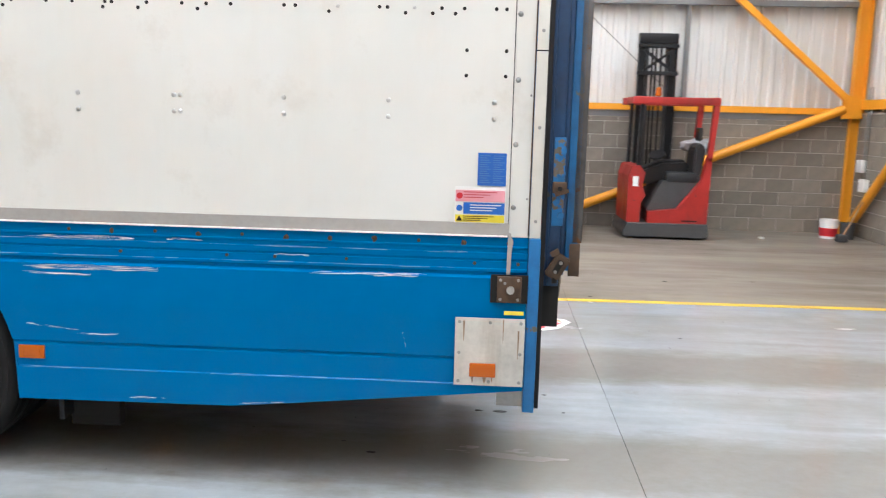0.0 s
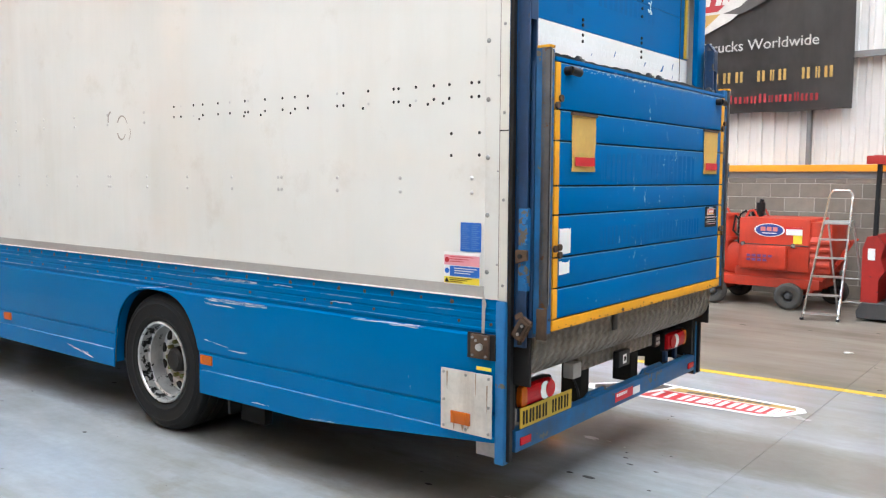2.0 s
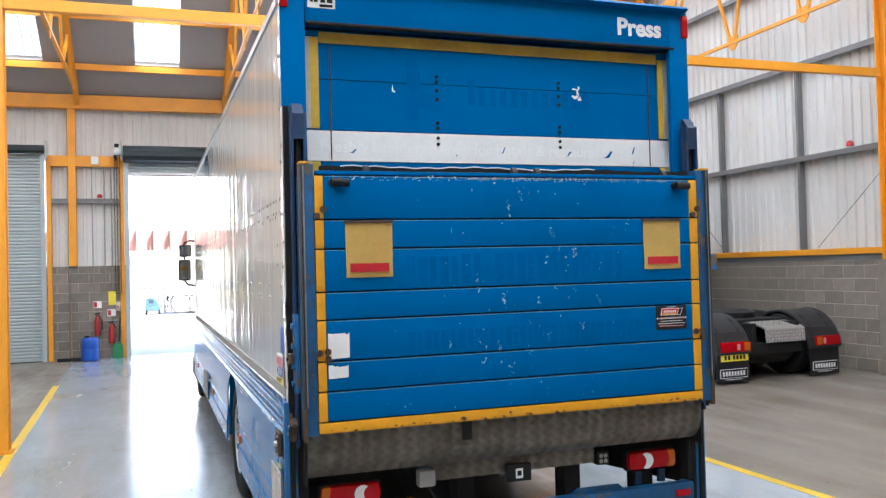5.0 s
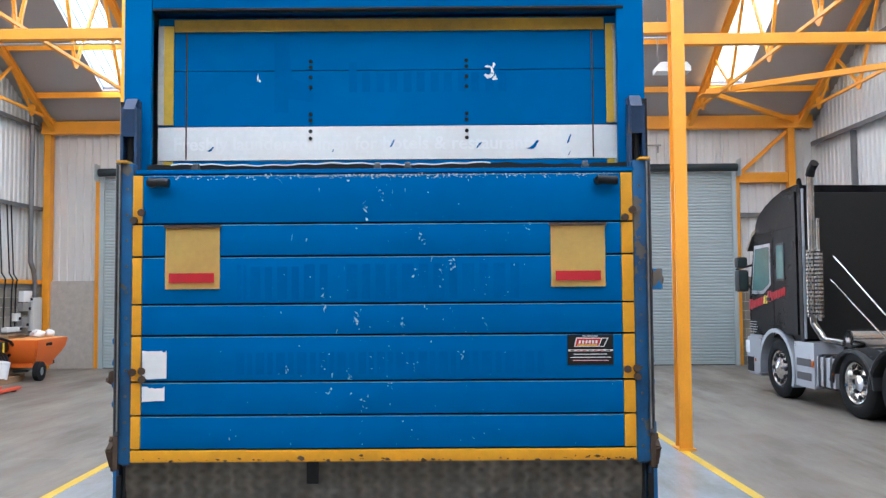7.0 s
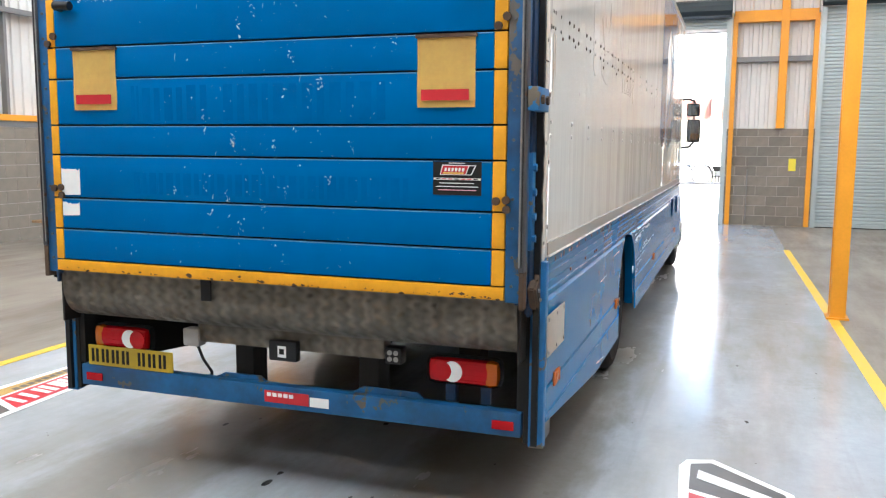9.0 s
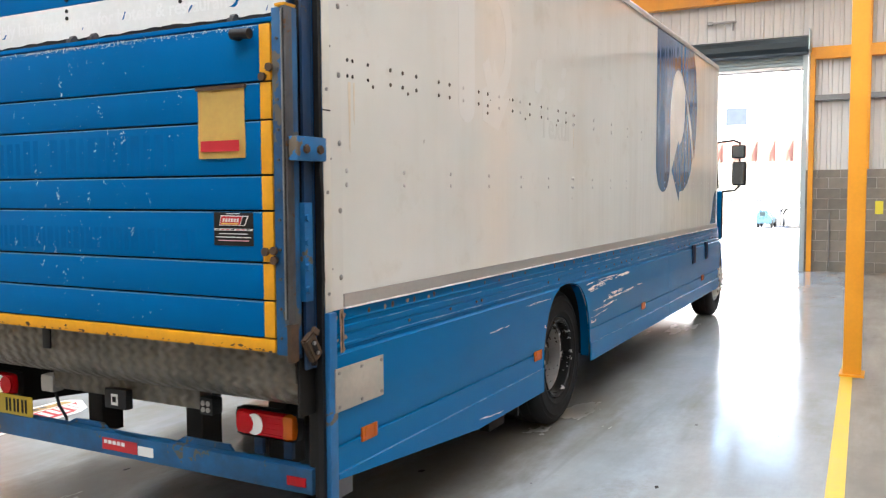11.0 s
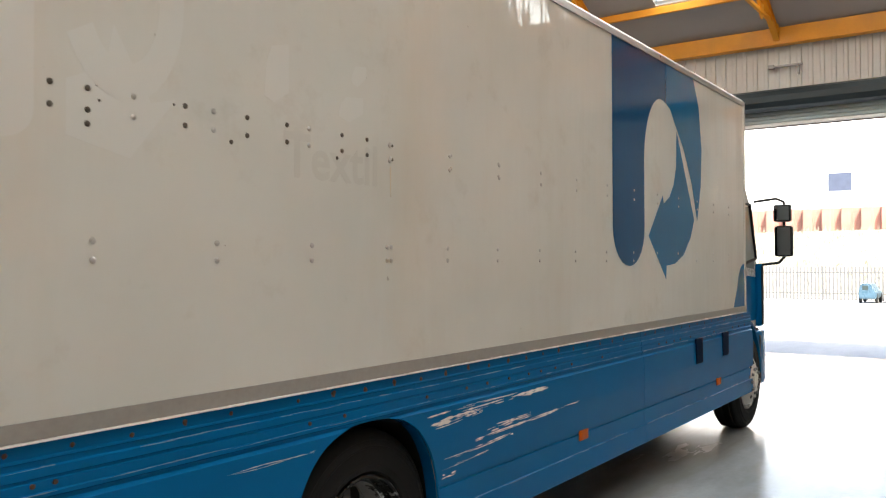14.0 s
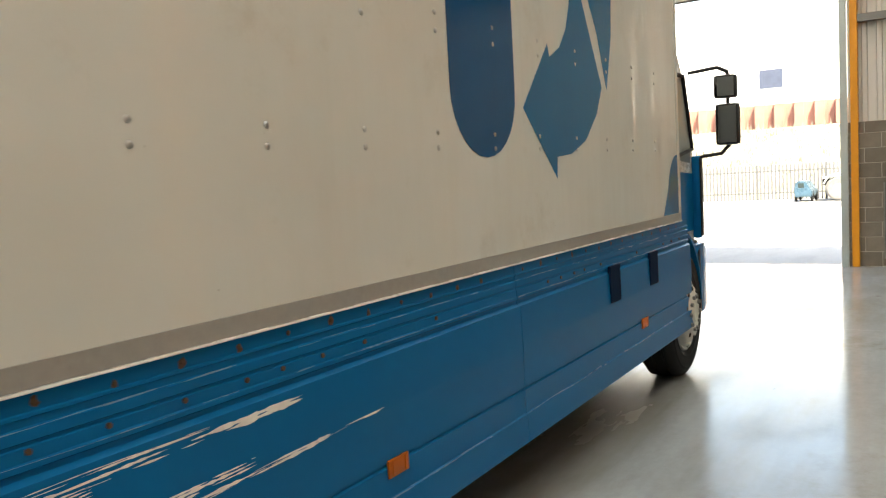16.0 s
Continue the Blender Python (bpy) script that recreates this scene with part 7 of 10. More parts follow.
def reach_truck(x, y, beacon=True):
    """Side-on reach truck; the mast stands behind, the operator's bay faces the room."""
    t = thing("reach_truck", "red and black reach truck parked by the block wall", "forklift", "reach trucks", at=(x, y, 0))
    t.scale = (0.84, 1.0, 1.0)
    bm = bmesh.new()
    prism(bm, [(-0.72, 0.03), (0.78, 0.03), (0.80, 0.10), (0.78, 0.25), (-0.66, 0.25), (-0.74, 0.12)], "y", 0.0, 1.15)
    bmesh.ops.bevel(bm, geom=bm.edges[:], offset=0.015, segments=1, affect="EDGES")
    part("chassis", bm, DGREY, t, "dark grey chassis skirt")
    bm = bmesh.new()
    prism(bm, [(-0.68, 0.25), (-0.44, 0.25), (-0.44, 0.55), (-0.36, 0.66), (-0.42, 0.82), (-0.38, 1.0), (-0.48, 1.12), (-0.62, 1.10), (-0.68, 0.95)], "y", 0.02, 1.1)
    part("front_pillar", bm, FORK_RED, t, "red front bodywork", smooth=False)
    bm = bmesh.new()
    prism(bm, [(-0.30, 0.25), (0.76, 0.25), (0.78, 1.25), (0.70, 1.25), (0.62, 0.90), (0.22, 0.47), (-0.30, 0.42)], "y", 0.02, 0.14)
    part("side_panel", bm, FORK_RED, t, "red sloping side panel", smooth=False)
    part("vent", shape(box, 0.3, 0.58, 0.012, 0.02, 0.285, 0.30), DARK, t, smooth=False)
    bm = bmesh.new()
    prism(bm, [(-0.30, 0.27), (0.74, 0.27), (0.74, 0.98), (0.5, 0.92), (-0.05, 0.88), (-0.30, 0.45)], "y", 0.14, 1.1)
    part("engine_cover", bm, DGREY, t, "grey battery cover", smooth=False)
    bm = shape(box, 0.02, 0.58, 0.12, 0.65, 0.86, 1.02, 0.05)
    st = part("seat", bm, VINYL, t, "black vinyl seat")
    bm = bmesh.new()
    prism(bm, [(0.48, 0.95), (0.62, 0.95), (0.70, 1.40), (0.58, 1.48), (0.50, 1.38)], "y", 0.14, 0.62)
    bmesh.ops.bevel(bm, geom=bm.edges[:], offset=0.03, segments=2, affect="EDGES")
    part("backrest", bm, VINYL, t, "black vinyl backrest")
    part("headrest", shape(box, 0.58, 0.66, 0.26, 0.50, 1.50, 1.70, 0.03), VINYL, t, "black headrest")
    bm = bmesh.new()
    prism(bm, [(-0.42, 0.80), (0.10, 0.86), (0.50, 1.05), (0.42, 1.20), (0.0, 1.18), (-0.40, 1.05)], "y", 0.35, 0.75)
    bmesh.ops.bevel(bm, geom=bm.edges[:], offset=0.04, segments=2, affect="EDGES")
    part("console", bm, BLACK, t, "black control console")
    bm = bmesh.new()
    rod(bm, (-0.10, 0.40, 1.18), (-0.12, 0.36, 1.26), 0.02, 8)
    bmesh.ops.create_cone(bm, cap_ends=True, segments=20, radius1=0.16, radius2=0.15, depth=0.025, matrix=Matrix.Translation((-0.12, 0.36, 1.27)) @ Euler((0.35, -0.2, 0)).to_matrix().to_4x4())
    part("steering_wheel", bm, BLACK, t, "black steering wheel")
    # overhead guard
    for px, py in ((-0.52, 0.06), (-0.52, 1.02)):
        part("guard_post", shape(beam, (px, py, 1.05), (px + 0.02, py, 2.06), 0.06, 0.06), BLACK, t, "black guard post", smooth=False)
    for py in (0.07, 1.03):
        part("rear_post", shape(prism, [(0.70, 1.2), (0.78, 1.2), (0.86, 2.10), (0.76, 2.10)], "y", py - 0.05, py + 0.05), FORK_RED, t, "red rear guard post", smooth=False)
    for py in (0.0, 1.0):
        part("guard_rail", shape(box, -0.68, 0.86, py, py + 0.09, 2.03, 2.14, 0.015), FORK_RED, t, "red overhead guard rail")
    for px in (-0.60, 0.76):
        part("guard_rail", shape(box, px, px + 0.10, 0.09, 1.0, 2.05, 2.15, 0.01), FORK_RED, t, "red overhead guard rail")
    for k in range(6):
        part("guard_bar", shape(box, -0.42 + 0.2 * k, -0.40 + 0.2 * k, 0.09, 1.0, 2.07, 2.12), FORK_RED, t, smooth=False)
    if beacon:
        bm = bmesh.new()
        lathe(bm, [(2.16, 0.055), (2.19, 0.06), (2.20, 0.05), (2.27, 0.048), (2.29, 0.03), (2.29, 0.001)], (-0.18, 0.3, 0), "z", 16)
        part("beacon", bm, AMBER, t, "orange beacon")
    # mast behind
    for k, (mx, w) in enumerate(((-0.32, 0.15), (0.26, 0.15))):
        bm = bmesh.new()
        ibeam(bm, (mx, 1.25, 0.1), (mx, 1.25, 3.08), 0.12, w, (1, 0, 0), 0.02)
        part("mast_upright", bm, BLACK, t, "black mast upright", smooth=False)
        part("inner_upright", shape(beam, (mx * 0.72, 1.32, 0.2), (mx * 0.72, 1.32, 3.15), 0.07, 0.09, (1, 0, 0)), DGREY, t, smooth=False)
    for z in (2.52, 2.95, 0.6):
        part("cross_bar", shape(box, -0.42, 0.36, 1.16, 1.24, z, z + 0.06, 0.006), BLACK, t, smooth=False)
    part("mast_head", shape(box, -0.40, 0.34, 1.18, 1.34, 3.02, 3.18, 0.01), BLACK, t, "black mast head")
    for a, b in (((-0.3, 2.58), (0.25, 2.92)), ((0.25, 2.58), (-0.3, 2.92))):
        part("mast_brace", shape(beam, (a[0], 1.2, a[1]), (b[0], 1.2, b[1]), 0.04, 0.05, (0, 1, 0)), BLACK, t, smooth=False)
    for mx in (-0.12, -0.05, 0.05):
        part("hose", shape(rod, (mx, 1.28, 0.4), (mx, 1.28, 3.05), 0.018, 8), BLACK, t, "black lift hose")
    part("lift_cylinder", shape(rod, (-0.2, 1.3, 0.3), (-0.2, 1.3, 2.2), 0.04, 12), DGREY, t)
    part("label", shape(box, -0.60, -0.50, 0.012, 0.019, 0.80, 0.95), WHITE, t, "white sticker", smooth=False)
    for px in (-0.45, 0.5):
        bm = bmesh.new()
        lathe(bm, [(0.25, 0.001), (0.25, 0.13), (0.38, 0.13), (0.38, 0.001)], (px, 0, 0.135), "y", 20)
        part("wheel", bm, RUBBER, t)
    return t


def bag_on_seat():
    bm = bmesh.new()
    bmesh.ops.create_icosphere(bm, subdivisions=3, radius=0.2)
    for v in bm.verts:
        v.co = Vector((v.co.x * 1.3, v.co.y * 0.7, v.co.z * 0.55)) * (1 + 0.35 * noise.noise(v.co * 9))
    bmesh.ops.translate(bm, verts=bm.verts[:], vec=(3.36, 13.55, 1.42))
    tagged(part("plastic_bag", bm, mat("clear_plastic", (0.35, 0.36, 0.38), 0.2, var=0.3, scale=12.0), None), "crumpled clear plastic bag on the reach truck", "bag")


def pump_set(x, y, board=True, stub=None):
    """Engine-driven pump on a four-wheel bogie, origin at the canopy's corner: louvred canopy, pump casing at one end, drawbar at the other."""
    t = thing("pump_set", "orange-red diesel pump set on a four-wheel trailer", "pump", "pump sets", at=(x, y, 0))
    part("base", shape(box, -0.40, 1.12, 0.03, 0.98, 0.29, 0.43, 0.02), PUMP, t, "orange-red base frame")
    part("plinth", shape(box, -0.06, 1.16, 0.06, 0.95, 0.42, 0.56, 0.015), PUMP, t)
    part("canopy", shape(box, 0.0, 0.98, 0.0, 1.0, 0.53, 1.28, 0.022), PUMP, t, "orange-red engine canopy")
    part("canopy_seam", shape(box, 0.02, 0.97, -0.006, 0.003, 0.895, 0.91), DGREY, t, smooth=False)
    for px in (0.04, 0.74):
        hg = part("catch", shape(box, px, px + 0.05, -0.03, 0.004, 0.87, 0.93, 0.008), DGREY, t, "small dark catch")
        part("catch_ring", shape(rod, (px + 0.025, -0.035, 0.90), (px + 0.025, -0.02, 0.90), 0.022, 10), STEEL, hg)
    bm = bmesh.new()
    prism(bm, [(0.0, 0.55), (-0.09, 0.56), (-0.13, 0.86), (-0.12, 0.89), (0.0, 0.89)], "x", 0.08, 0.70)
    bmesh.ops.bevel(bm, geom=bm.edges[:], offset=0.014, segments=2, affect="EDGES")
    sb = part("side_box", bm, PUMP, t, "orange-red sloping side box")
    for k in range(2):
        for j in range(5 - k):
            xa = 0.16 + 0.075 * j
            part("text_bar", shape(box, xa, xa + 0.05, -0.128 + 0.006 * k, -0.118 + 0.006 * k, 0.73 - 0.06 * k, 0.765 - 0.06 * k), mat_ink, sb, smooth=False)
    # louvred end set a little back from the canopy
    part("louvre_box", shape(box, 0.975, 1.26, 0.035, 0.95, 0.53, 1.24, 0.015), PUMP, t, "orange-red louvred end")
    part("louvre_gap", shape(box, 1.0, 1.235, 0.03, 0.04, 0.63, 1.04), DARK, t, smooth=False)
    for k in range(4):
        zz = 0.63 + 0.103 * k
        bm = bmesh.new()
        prism(bm, [(0.03, zz + 0.10), (-0.012, zz + 0.035), (-0.012, zz), (0.03, zz)], "x", 0.99, 1.245)
        part("louvre", bm, PUMP, t, "orange-red pressed louvre", smooth=False)
    def oval(r, ya, yb):
        bm = bmesh.new()
        rod(bm, (0.43, ya, 1.11), (0.43, yb, 1.11), r, 32)
        for v in bm.verts:
            v.co.x = 0.43 + (v.co.x - 0.43) * 1.9
            v.co.z = 1.11 + (v.co.z - 1.11) * 0.85
        return bm
    bd = part("badge", oval(0.112, 0.002, -0.004), WHITE, t, "blue oval badge with a pale rim")
    part("badge_field", oval(0.100, -0.003, -0.007), BADGE_BLUE, bd)
    for k in range(3):
        part("badge_bar", shape(box, 0.31 + 0.085 * k, 0.375 + 0.085 * k, -0.011, -0.007, 1.095, 1.155), mat_pale_red, bd, smooth=False)
    part("badge_bar", shape(box, 0.33, 0.53, -0.011, -0.007, 1.06, 1.072), WHITE, bd, smooth=False)
    if board:
        part("top_board", shape(box, 0.20, 1.0, 0.15, 0.6, 1.283, 1.325, 0.004), WOOD, t, "wooden board on top")
        part("sticker", shape(box, 0.70, 0.82, -0.006, 0.002, 1.15, 1.26), YPRINT, t, "yellow sticker", smooth=False)
    else:
        st = part("sticker", shape(box, 0.66, 0.88, -0.006, 0.002, 1.05, 1.16), WHITE, t, "white sticker", smooth=False)
        part("sticker_band", shape(box, 0.66, 0.88, -0.009, -0.005, 1.135, 1.16), RED, st, smooth=False)
        part("sticker", shape(box, 0.76, 0.88, -0.007, 0.001, 0.93, 1.047), YPRINT, t, "yellow sticker", smooth=False)
    bm = bmesh.new()
    rod(bm, (0.17, 0.4, 1.27), (0.17, 0.4, 1.40), 0.032, 12)
    rod(bm, (0.17, 0.4, 1.36), (0.17, 0.4, 1.49), 0.062, 16)
    rod(bm, (0.17, 0.4, 1.48), (0.19, 0.4, 1.54), 0.03, 12)
    part("exhaust", bm, BLACK, t, "black exhaust silencer")
    for yy in (0.2, 0.7):
        bm = bmesh.new()
        pipe(bm, [Vector((0.02, yy, 1.27)), Vector((0.07, yy, 1.37)), Vector((0.14, yy, 1.38)), Vector((0.20, yy, 1.27))], 0.016, 8)
        part("lifting_bow", bm, PUMP, t)
    # casing: scroll below, riser with flanges, branch pointing out into the room
    bm = bmesh.new()
    lathe(bm, [(-0.13, 0.001), (-0.13, 0.17), (-0.09, 0.24), (0.07, 0.24), (0.12, 0.18), (0.12, 0.001)], (-0.17, 0.40, 0.66), "y", 28)
    casing = part("pump_casing", bm, PUMP, t, "orange-red scroll casing")
    bm = bmesh.new()
    pipe(bm, [Vector((-0.30, 0.36, 0.96)), Vector((-0.31, 0.36, 0.78)), Vector((-0.26, 0.37, 0.62)), Vector((-0.15, 0.39, 0.52))], 0.105, 18)
    part("scroll_outlet", bm, PUMP, casing)
    bm = bmesh.new()
    lathe(bm, [(0.93, 0.001), (0.93, 0.165), (0.975, 0.165), (0.975, 0.13), (1.28, 0.13), (1.28, 0.165), (1.325, 0.165), (1.325, 0.001)], (-0.30, 0.36, 0), "z", 26)
    riser = part("riser", bm, PUMP, t, "orange-red riser with bolted flanges")
    for k in range(8):
        a = 2 * math.pi * (k + 0.5) / 8
        part("bolt", shape(rod, (-0.30 + 0.147 * math.cos(a), 0.36 + 0.147 * math.sin(a), 0.915), (-0.30 + 0.147 * math.cos(a), 0.36 + 0.147 * math.sin(a), 0.99), 0.013, 6), PUMP, riser)
    bow = bmesh.new()
    pipe(bow, [Vector((-0.38, 0.36, 1.32)), Vector((-0.36, 0.36, 1.38)), Vector((-0.30, 0.36, 1.385)), Vector((-0.28, 0.36, 1.32))], 0.016, 8)
    part("lifting_bow", bow, PUMP, riser)
    o, d = Vector((-0.32, 0.34, 1.16)), Vector((-0.94, -0.34, 0.02)).normalized()
    bm = bmesh.new()
    rod(bm, o, o + d * 0.26, 0.105, 20)
    rod(bm, o + d * 0.24, o + d * 0.275, 0.145, 20)
    br = part("branch", bm, PUMP if stub is None else stub, riser, "short flanged side branch")
    bm = bmesh.new()
    if stub is None:
        rod(bm, o + d * 0.275, o + d * 0.36, 0.085, 18, cap=False)
        rod(bm, o + d * 0.34, o + d * 0.375, 0.115, 18, cap=False)
        for k in range(3):
            a = 2 * math.pi * k / 3 + 0.4
            side = d.cross(Vector((0, 0, 1))).normalized() * math.cos(a) + Vector((0, 0, 1)) * math.sin(a)
            rod(bm, o + d * 0.30 + side * 0.12, o + d * 0.43 + side * 0.13, 0.016, 8)
        part("coupling", bm, PUMP, br, "open coupling with clamp levers")
    else:
        rod(bm, o + d * 0.275, o + d * 0.46, 0.085, 20, r2=0.09, cap=False)
        rod(bm, o + d * 0.30, o + d * 0.46, 0.078, 20, cap=False)
        part("pipe_stub", bm, stub, br, "dull tan open pipe stub")
    part("branch_bore", shape(rod, o + d * 0.276, o + d * 0.292, 0.075, 18), DARK, br, "dark open bore")
    bm = bmesh.new()
    rod(bm, (-0.34, 0.30, 0.74), (-0.47, 0.26, 0.74), 0.075, 16)
    rod(bm, (-0.46, 0.263, 0.74), (-0.50, 0.25, 0.74), 0.12, 18)
    part("low_flange", bm, PUMP if stub is None else DGREY, casing, "round blank flange")
    for k, (px, py) in enumerate(((-0.335, -0.05), (0.74, -0.05), (-0.30, 0.98), (1.10, 0.98))):
        bm = bmesh.new()
        lathe(bm, [(-0.055, 0.085), (-0.07, 0.11), (-0.07, 0.155), (-0.045, 0.188), (0.045, 0.188), (0.07, 0.155), (0.07, 0.11), (0.055, 0.085)], (px, py, 0.19), "y", 28)
        w = part("wheel", bm, DUSTY, t, "small dusty pneumatic tyre")
        bm = bmesh.new()
        lathe(bm, [(-0.03, 0.086), (-0.05, 0.082), (-0.02, 0.06), (-0.045, 0.045), (-0.065, 0.03), (-0.065, 0.001)], (px, py, 0.19), "y", 20)
        part("hub", bm, DGREY, w, "dark grey wheel hub")
    for px in (-0.32, 0.92):
        part("axle", shape(rod, (px + 0.0, 0.0, 0.19), (px + 0.0, 0.95, 0.19), 0.024, 10), DARK, t)
        part("axle_bracket", shape(box, px - 0.05, px + 0.05, 0.2, 0.8, 0.19, 0.30), PUMP, t, smooth=False)
    bm = bmesh.new()
    beam(bm, (0.98, 0.10, 0.24), (1.30, 0.16, 0.66), 0.045, 0.045)
    beam(bm, (1.30, 0.16, 0.66), (1.46, 0.30, 0.98), 0.04, 0.04)
    rod(bm, (1.44, 0.22, 0.98), (1.50, 0.42, 1.0), 0.018, 8)
    beam(bm, (1.0, 0.85, 0.24), (1.34, 0.36, 0.72), 0.045, 0.045)
    part("drawbar", bm, PUMP, t, "orange-red towing frame")
    for pts in (((-0.02, 0.2, 1.18), (-0.10, 0.12, 1.30), (-0.14, 0.14, 1.08), (-0.04, 0.16, 0.98)), ((0.0, 0.6, 1.2), (-0.08, 0.5, 1.36), (-0.15, 0.45, 1.30), (-0.16, 0.42, 1.02))):
        part("hose", shape(pipe, [Vector(q) for q in pts], 0.014, 6), BLACK, t, "black hose")
    part("valve_block", shape(box, -0.13, -0.02, 0.3, 0.6, 0.74, 1.02, 0.03), DARK, t, "dark fittings behind the casing")
    part("air_filter", shape(rod, (-0.02, 0.62, 1.33), (0.14, 0.62, 1.33), 0.06, 14), BLACK, t, "black air filter")
    return t


def step_ladder():
    t = thing("step_ladder", "bare aluminium step ladder standing open", "ladder", at=(0, 0, 0))
    top = 1.70
    bm = bmesh.new()
    l, r = [Vector((-0.43, 11.88, 0.0)), Vector((-0.25, 12.30, 1.62))], [Vector((-0.01, 11.98, 0.0)), Vector((0.02, 12.36, 1.62))]
    pipe(bm, [l[0], l[1], Vector((-0.21, 12.32, 1.69)), Vector((-0.02, 12.36, 1.69)), r[1], r[0]], 0.017, 8)
    part("front_frame", bm, POLISHED, t, "aluminium front frame")
    for k in range(6):
        f = 0.055 + 0.148 * k
        p, q = l[0].lerp(l[1], f), r[0].lerp(r[1], f)
        part("tread", shape(beam, p, q, 0.09, 0.022), ALU, t, "aluminium tread", smooth=False)
    part("platform", shape(beam, l[0].lerp(l[1], 0.78), r[0].lerp(r[1], 0.78), 0.2, 0.03), ALU, t, smooth=False)
    bm = bmesh.new()
    pipe(bm, [Vector((-0.26, 12.30, 1.3)), Vector((-0.22, 12.85, 0.0))], 0.013, 8)
    pipe(bm, [Vector((0.03, 12.36, 1.3)), Vector((0.12, 12.90, 0.0))], 0.013, 8)
    rod(bm, (-0.22, 12.78, 0.16), (0.11, 12.83, 0.16), 0.01, 8)
    rod(bm, (-0.23, 12.64, 0.5), (0.09, 12.69, 0.5), 0.01, 8)
    part("rear_frame", bm, ALU, t, "thin aluminium rear legs")
    for p in (l[0], r[0]):
        part("foot", shape(box, p.x - 0.022, p.x + 0.022, p.y - 0.025, p.y + 0.025, 0, 0.03), BLACK, t, smooth=False)


def banner():
    y = Y_FAR - 0.06
    x0, x1, z0, z1 = -4.77, -0.47, 2.90, 5.55
    bm = bmesh.new()
    n, m = 24, 8
    g = [[bm.verts.new((x0 + (x1 - x0) * i / n, y + 0.02 * math.sin(i * 1.3) * (1 - j / m) + 0.012 * math.sin(i * 0.5 + j), z0 + (z1 - z0) * j / m + (0.008 * math.sin(i * 0.9) if j == 0 else 0))) for i in range(n + 1)] for j in range(m + 1)]
    for j in range(m):
        for i in range(n):
            bm.faces.new((g[j][i], g[j][i + 1], g[j + 1][i + 1], g[j + 1][i]))
    bmesh.ops.solidify(bm, geom=bm.faces[:], thickness=0.003)
    b = tagged(part("banner", bm, BANNER, None), "large black printed banner hung on the white cladding", "banner")
    yf = y - 0.042
    def flat(name, poly, m, d=0.0):
        return part(name, shape(prism, poly, "y", yf - d - 0.002, yf - d), m, b, smooth=False)
    # emblem: a leaning rounded panel with a pale border, red and gold fields, a road stroke
    def lean(pts, dx=0.0):
        return [(u + 0.16 * (v - 4.6), v) for u, v in pts]
    flat("emblem_border", lean([(-4.52, 4.28), (-4.42, 4.20), (-2.72, 4.20), (-2.30, 4.40), (-1.30, 5.30), (-1.40, 5.45), (-4.30, 5.45), (-4.42, 5.36)]), BANNER_WHITE)
    flat("emblem_red", lean([(-4.43, 4.56), (-2.55, 4.56), (-1.75, 5.36), (-4.27, 5.36), (-4.36, 5.28)]), BANNER_RED, 0.004)
    flat("emblem_gold", lean([(-4.45, 4.30), (-2.75, 4.28), (-2.50, 4.52), (-4.43, 4.52)]), BANNER_GOLD, 0.004)
    flat("emblem_road", lean([(-2.45, 4.52), (-2.2, 4.60), (-1.50, 5.22), (-1.25, 5.22), (-1.65, 4.72), (-2.15, 4.48)]), BANNER, 0.006)
    # emblem letters as plain slanted strokes
    u = -4.2
    for w in (0.34, 0.26, 0.12, 0.26, 0.26, 0.2):
        for a, c in ((0.0, 0.09), (w * 0.55, w * 0.55 + 0.09)):
            flat("emblem_stroke", lean([(u + a, 4.66), (u + c, 4.66), (u + c + 0.03, 5.22), (u + a + 0.03, 5.22)]), BANNER_WHITE, 0.007)
        u += w + 0.07
    for k in range(9):
        flat("emblem_bar", lean([(-3.85 + 0.13 * k, 4.36), (-3.77 + 0.13 * k, 4.36), (-3.77 + 0.13 * k, 4.45), (-3.85 + 0.13 * k, 4.45)]), BANNER, 0.007)
    u = -4.44
    for word in ("We", "Supply", "Used", "Trucks", "Worldwide"):
        w = lettering("banner_word", word, 0.235, BANNER_WHITE, b, facing((u, yf - 0.002, 3.90), (1, 0, 0), (0, -1, 0)), "dull white word on the banner")
        u = max(v.co.x for v in w.data.vertices) + 0.075
    u = -4.07
    for k, w in enumerate((0.1, 0.15, 0.15, 0, 0.08, 0.15, 0.08, 0, 0.08, 0.15, 0.15, 0.15, 0, 0.15, 0.08, 0.15, 0, 0.15, 0.08, 0.15)):
        if w:
            for a in ((0.0, 0.34), (0.62, 0.96)):
                flat("text_bar", [(u + w * a[0] * 0.8, 3.39), (u + w * a[1] * 0.8, 3.39), (u + w * a[1] * 0.8, 3.56), (u + w * a[0] * 0.8, 3.56)], BANNER_GOLD)
        u += (w or 0.1) + 0.05
    u = -4.42
    for k in range(27):
        w = 0.07 + 0.05 * ((k * 7) % 3) / 2
        for a in (0.0, 0.62):
            flat("text_bar", [(u + w * a, 3.05), (u + w * (a + 0.34), 3.05), (u + w * (a + 0.34), 3.16 + 0.03 * (k % 4 == 0)), (u + w * a, 3.16 + 0.03 * (k % 4 == 0))], BANNER_RED)
        u += w + 0.035
    for x in (x0 + 0.05, (x0 + x1) / 2, x1 - 0.05):
        part("eyelet", shape(rod, (x, y - 0.05, z1 - 0.06), (x, y - 0.02, z1 - 0.06), 0.02, 12), ALU, b)


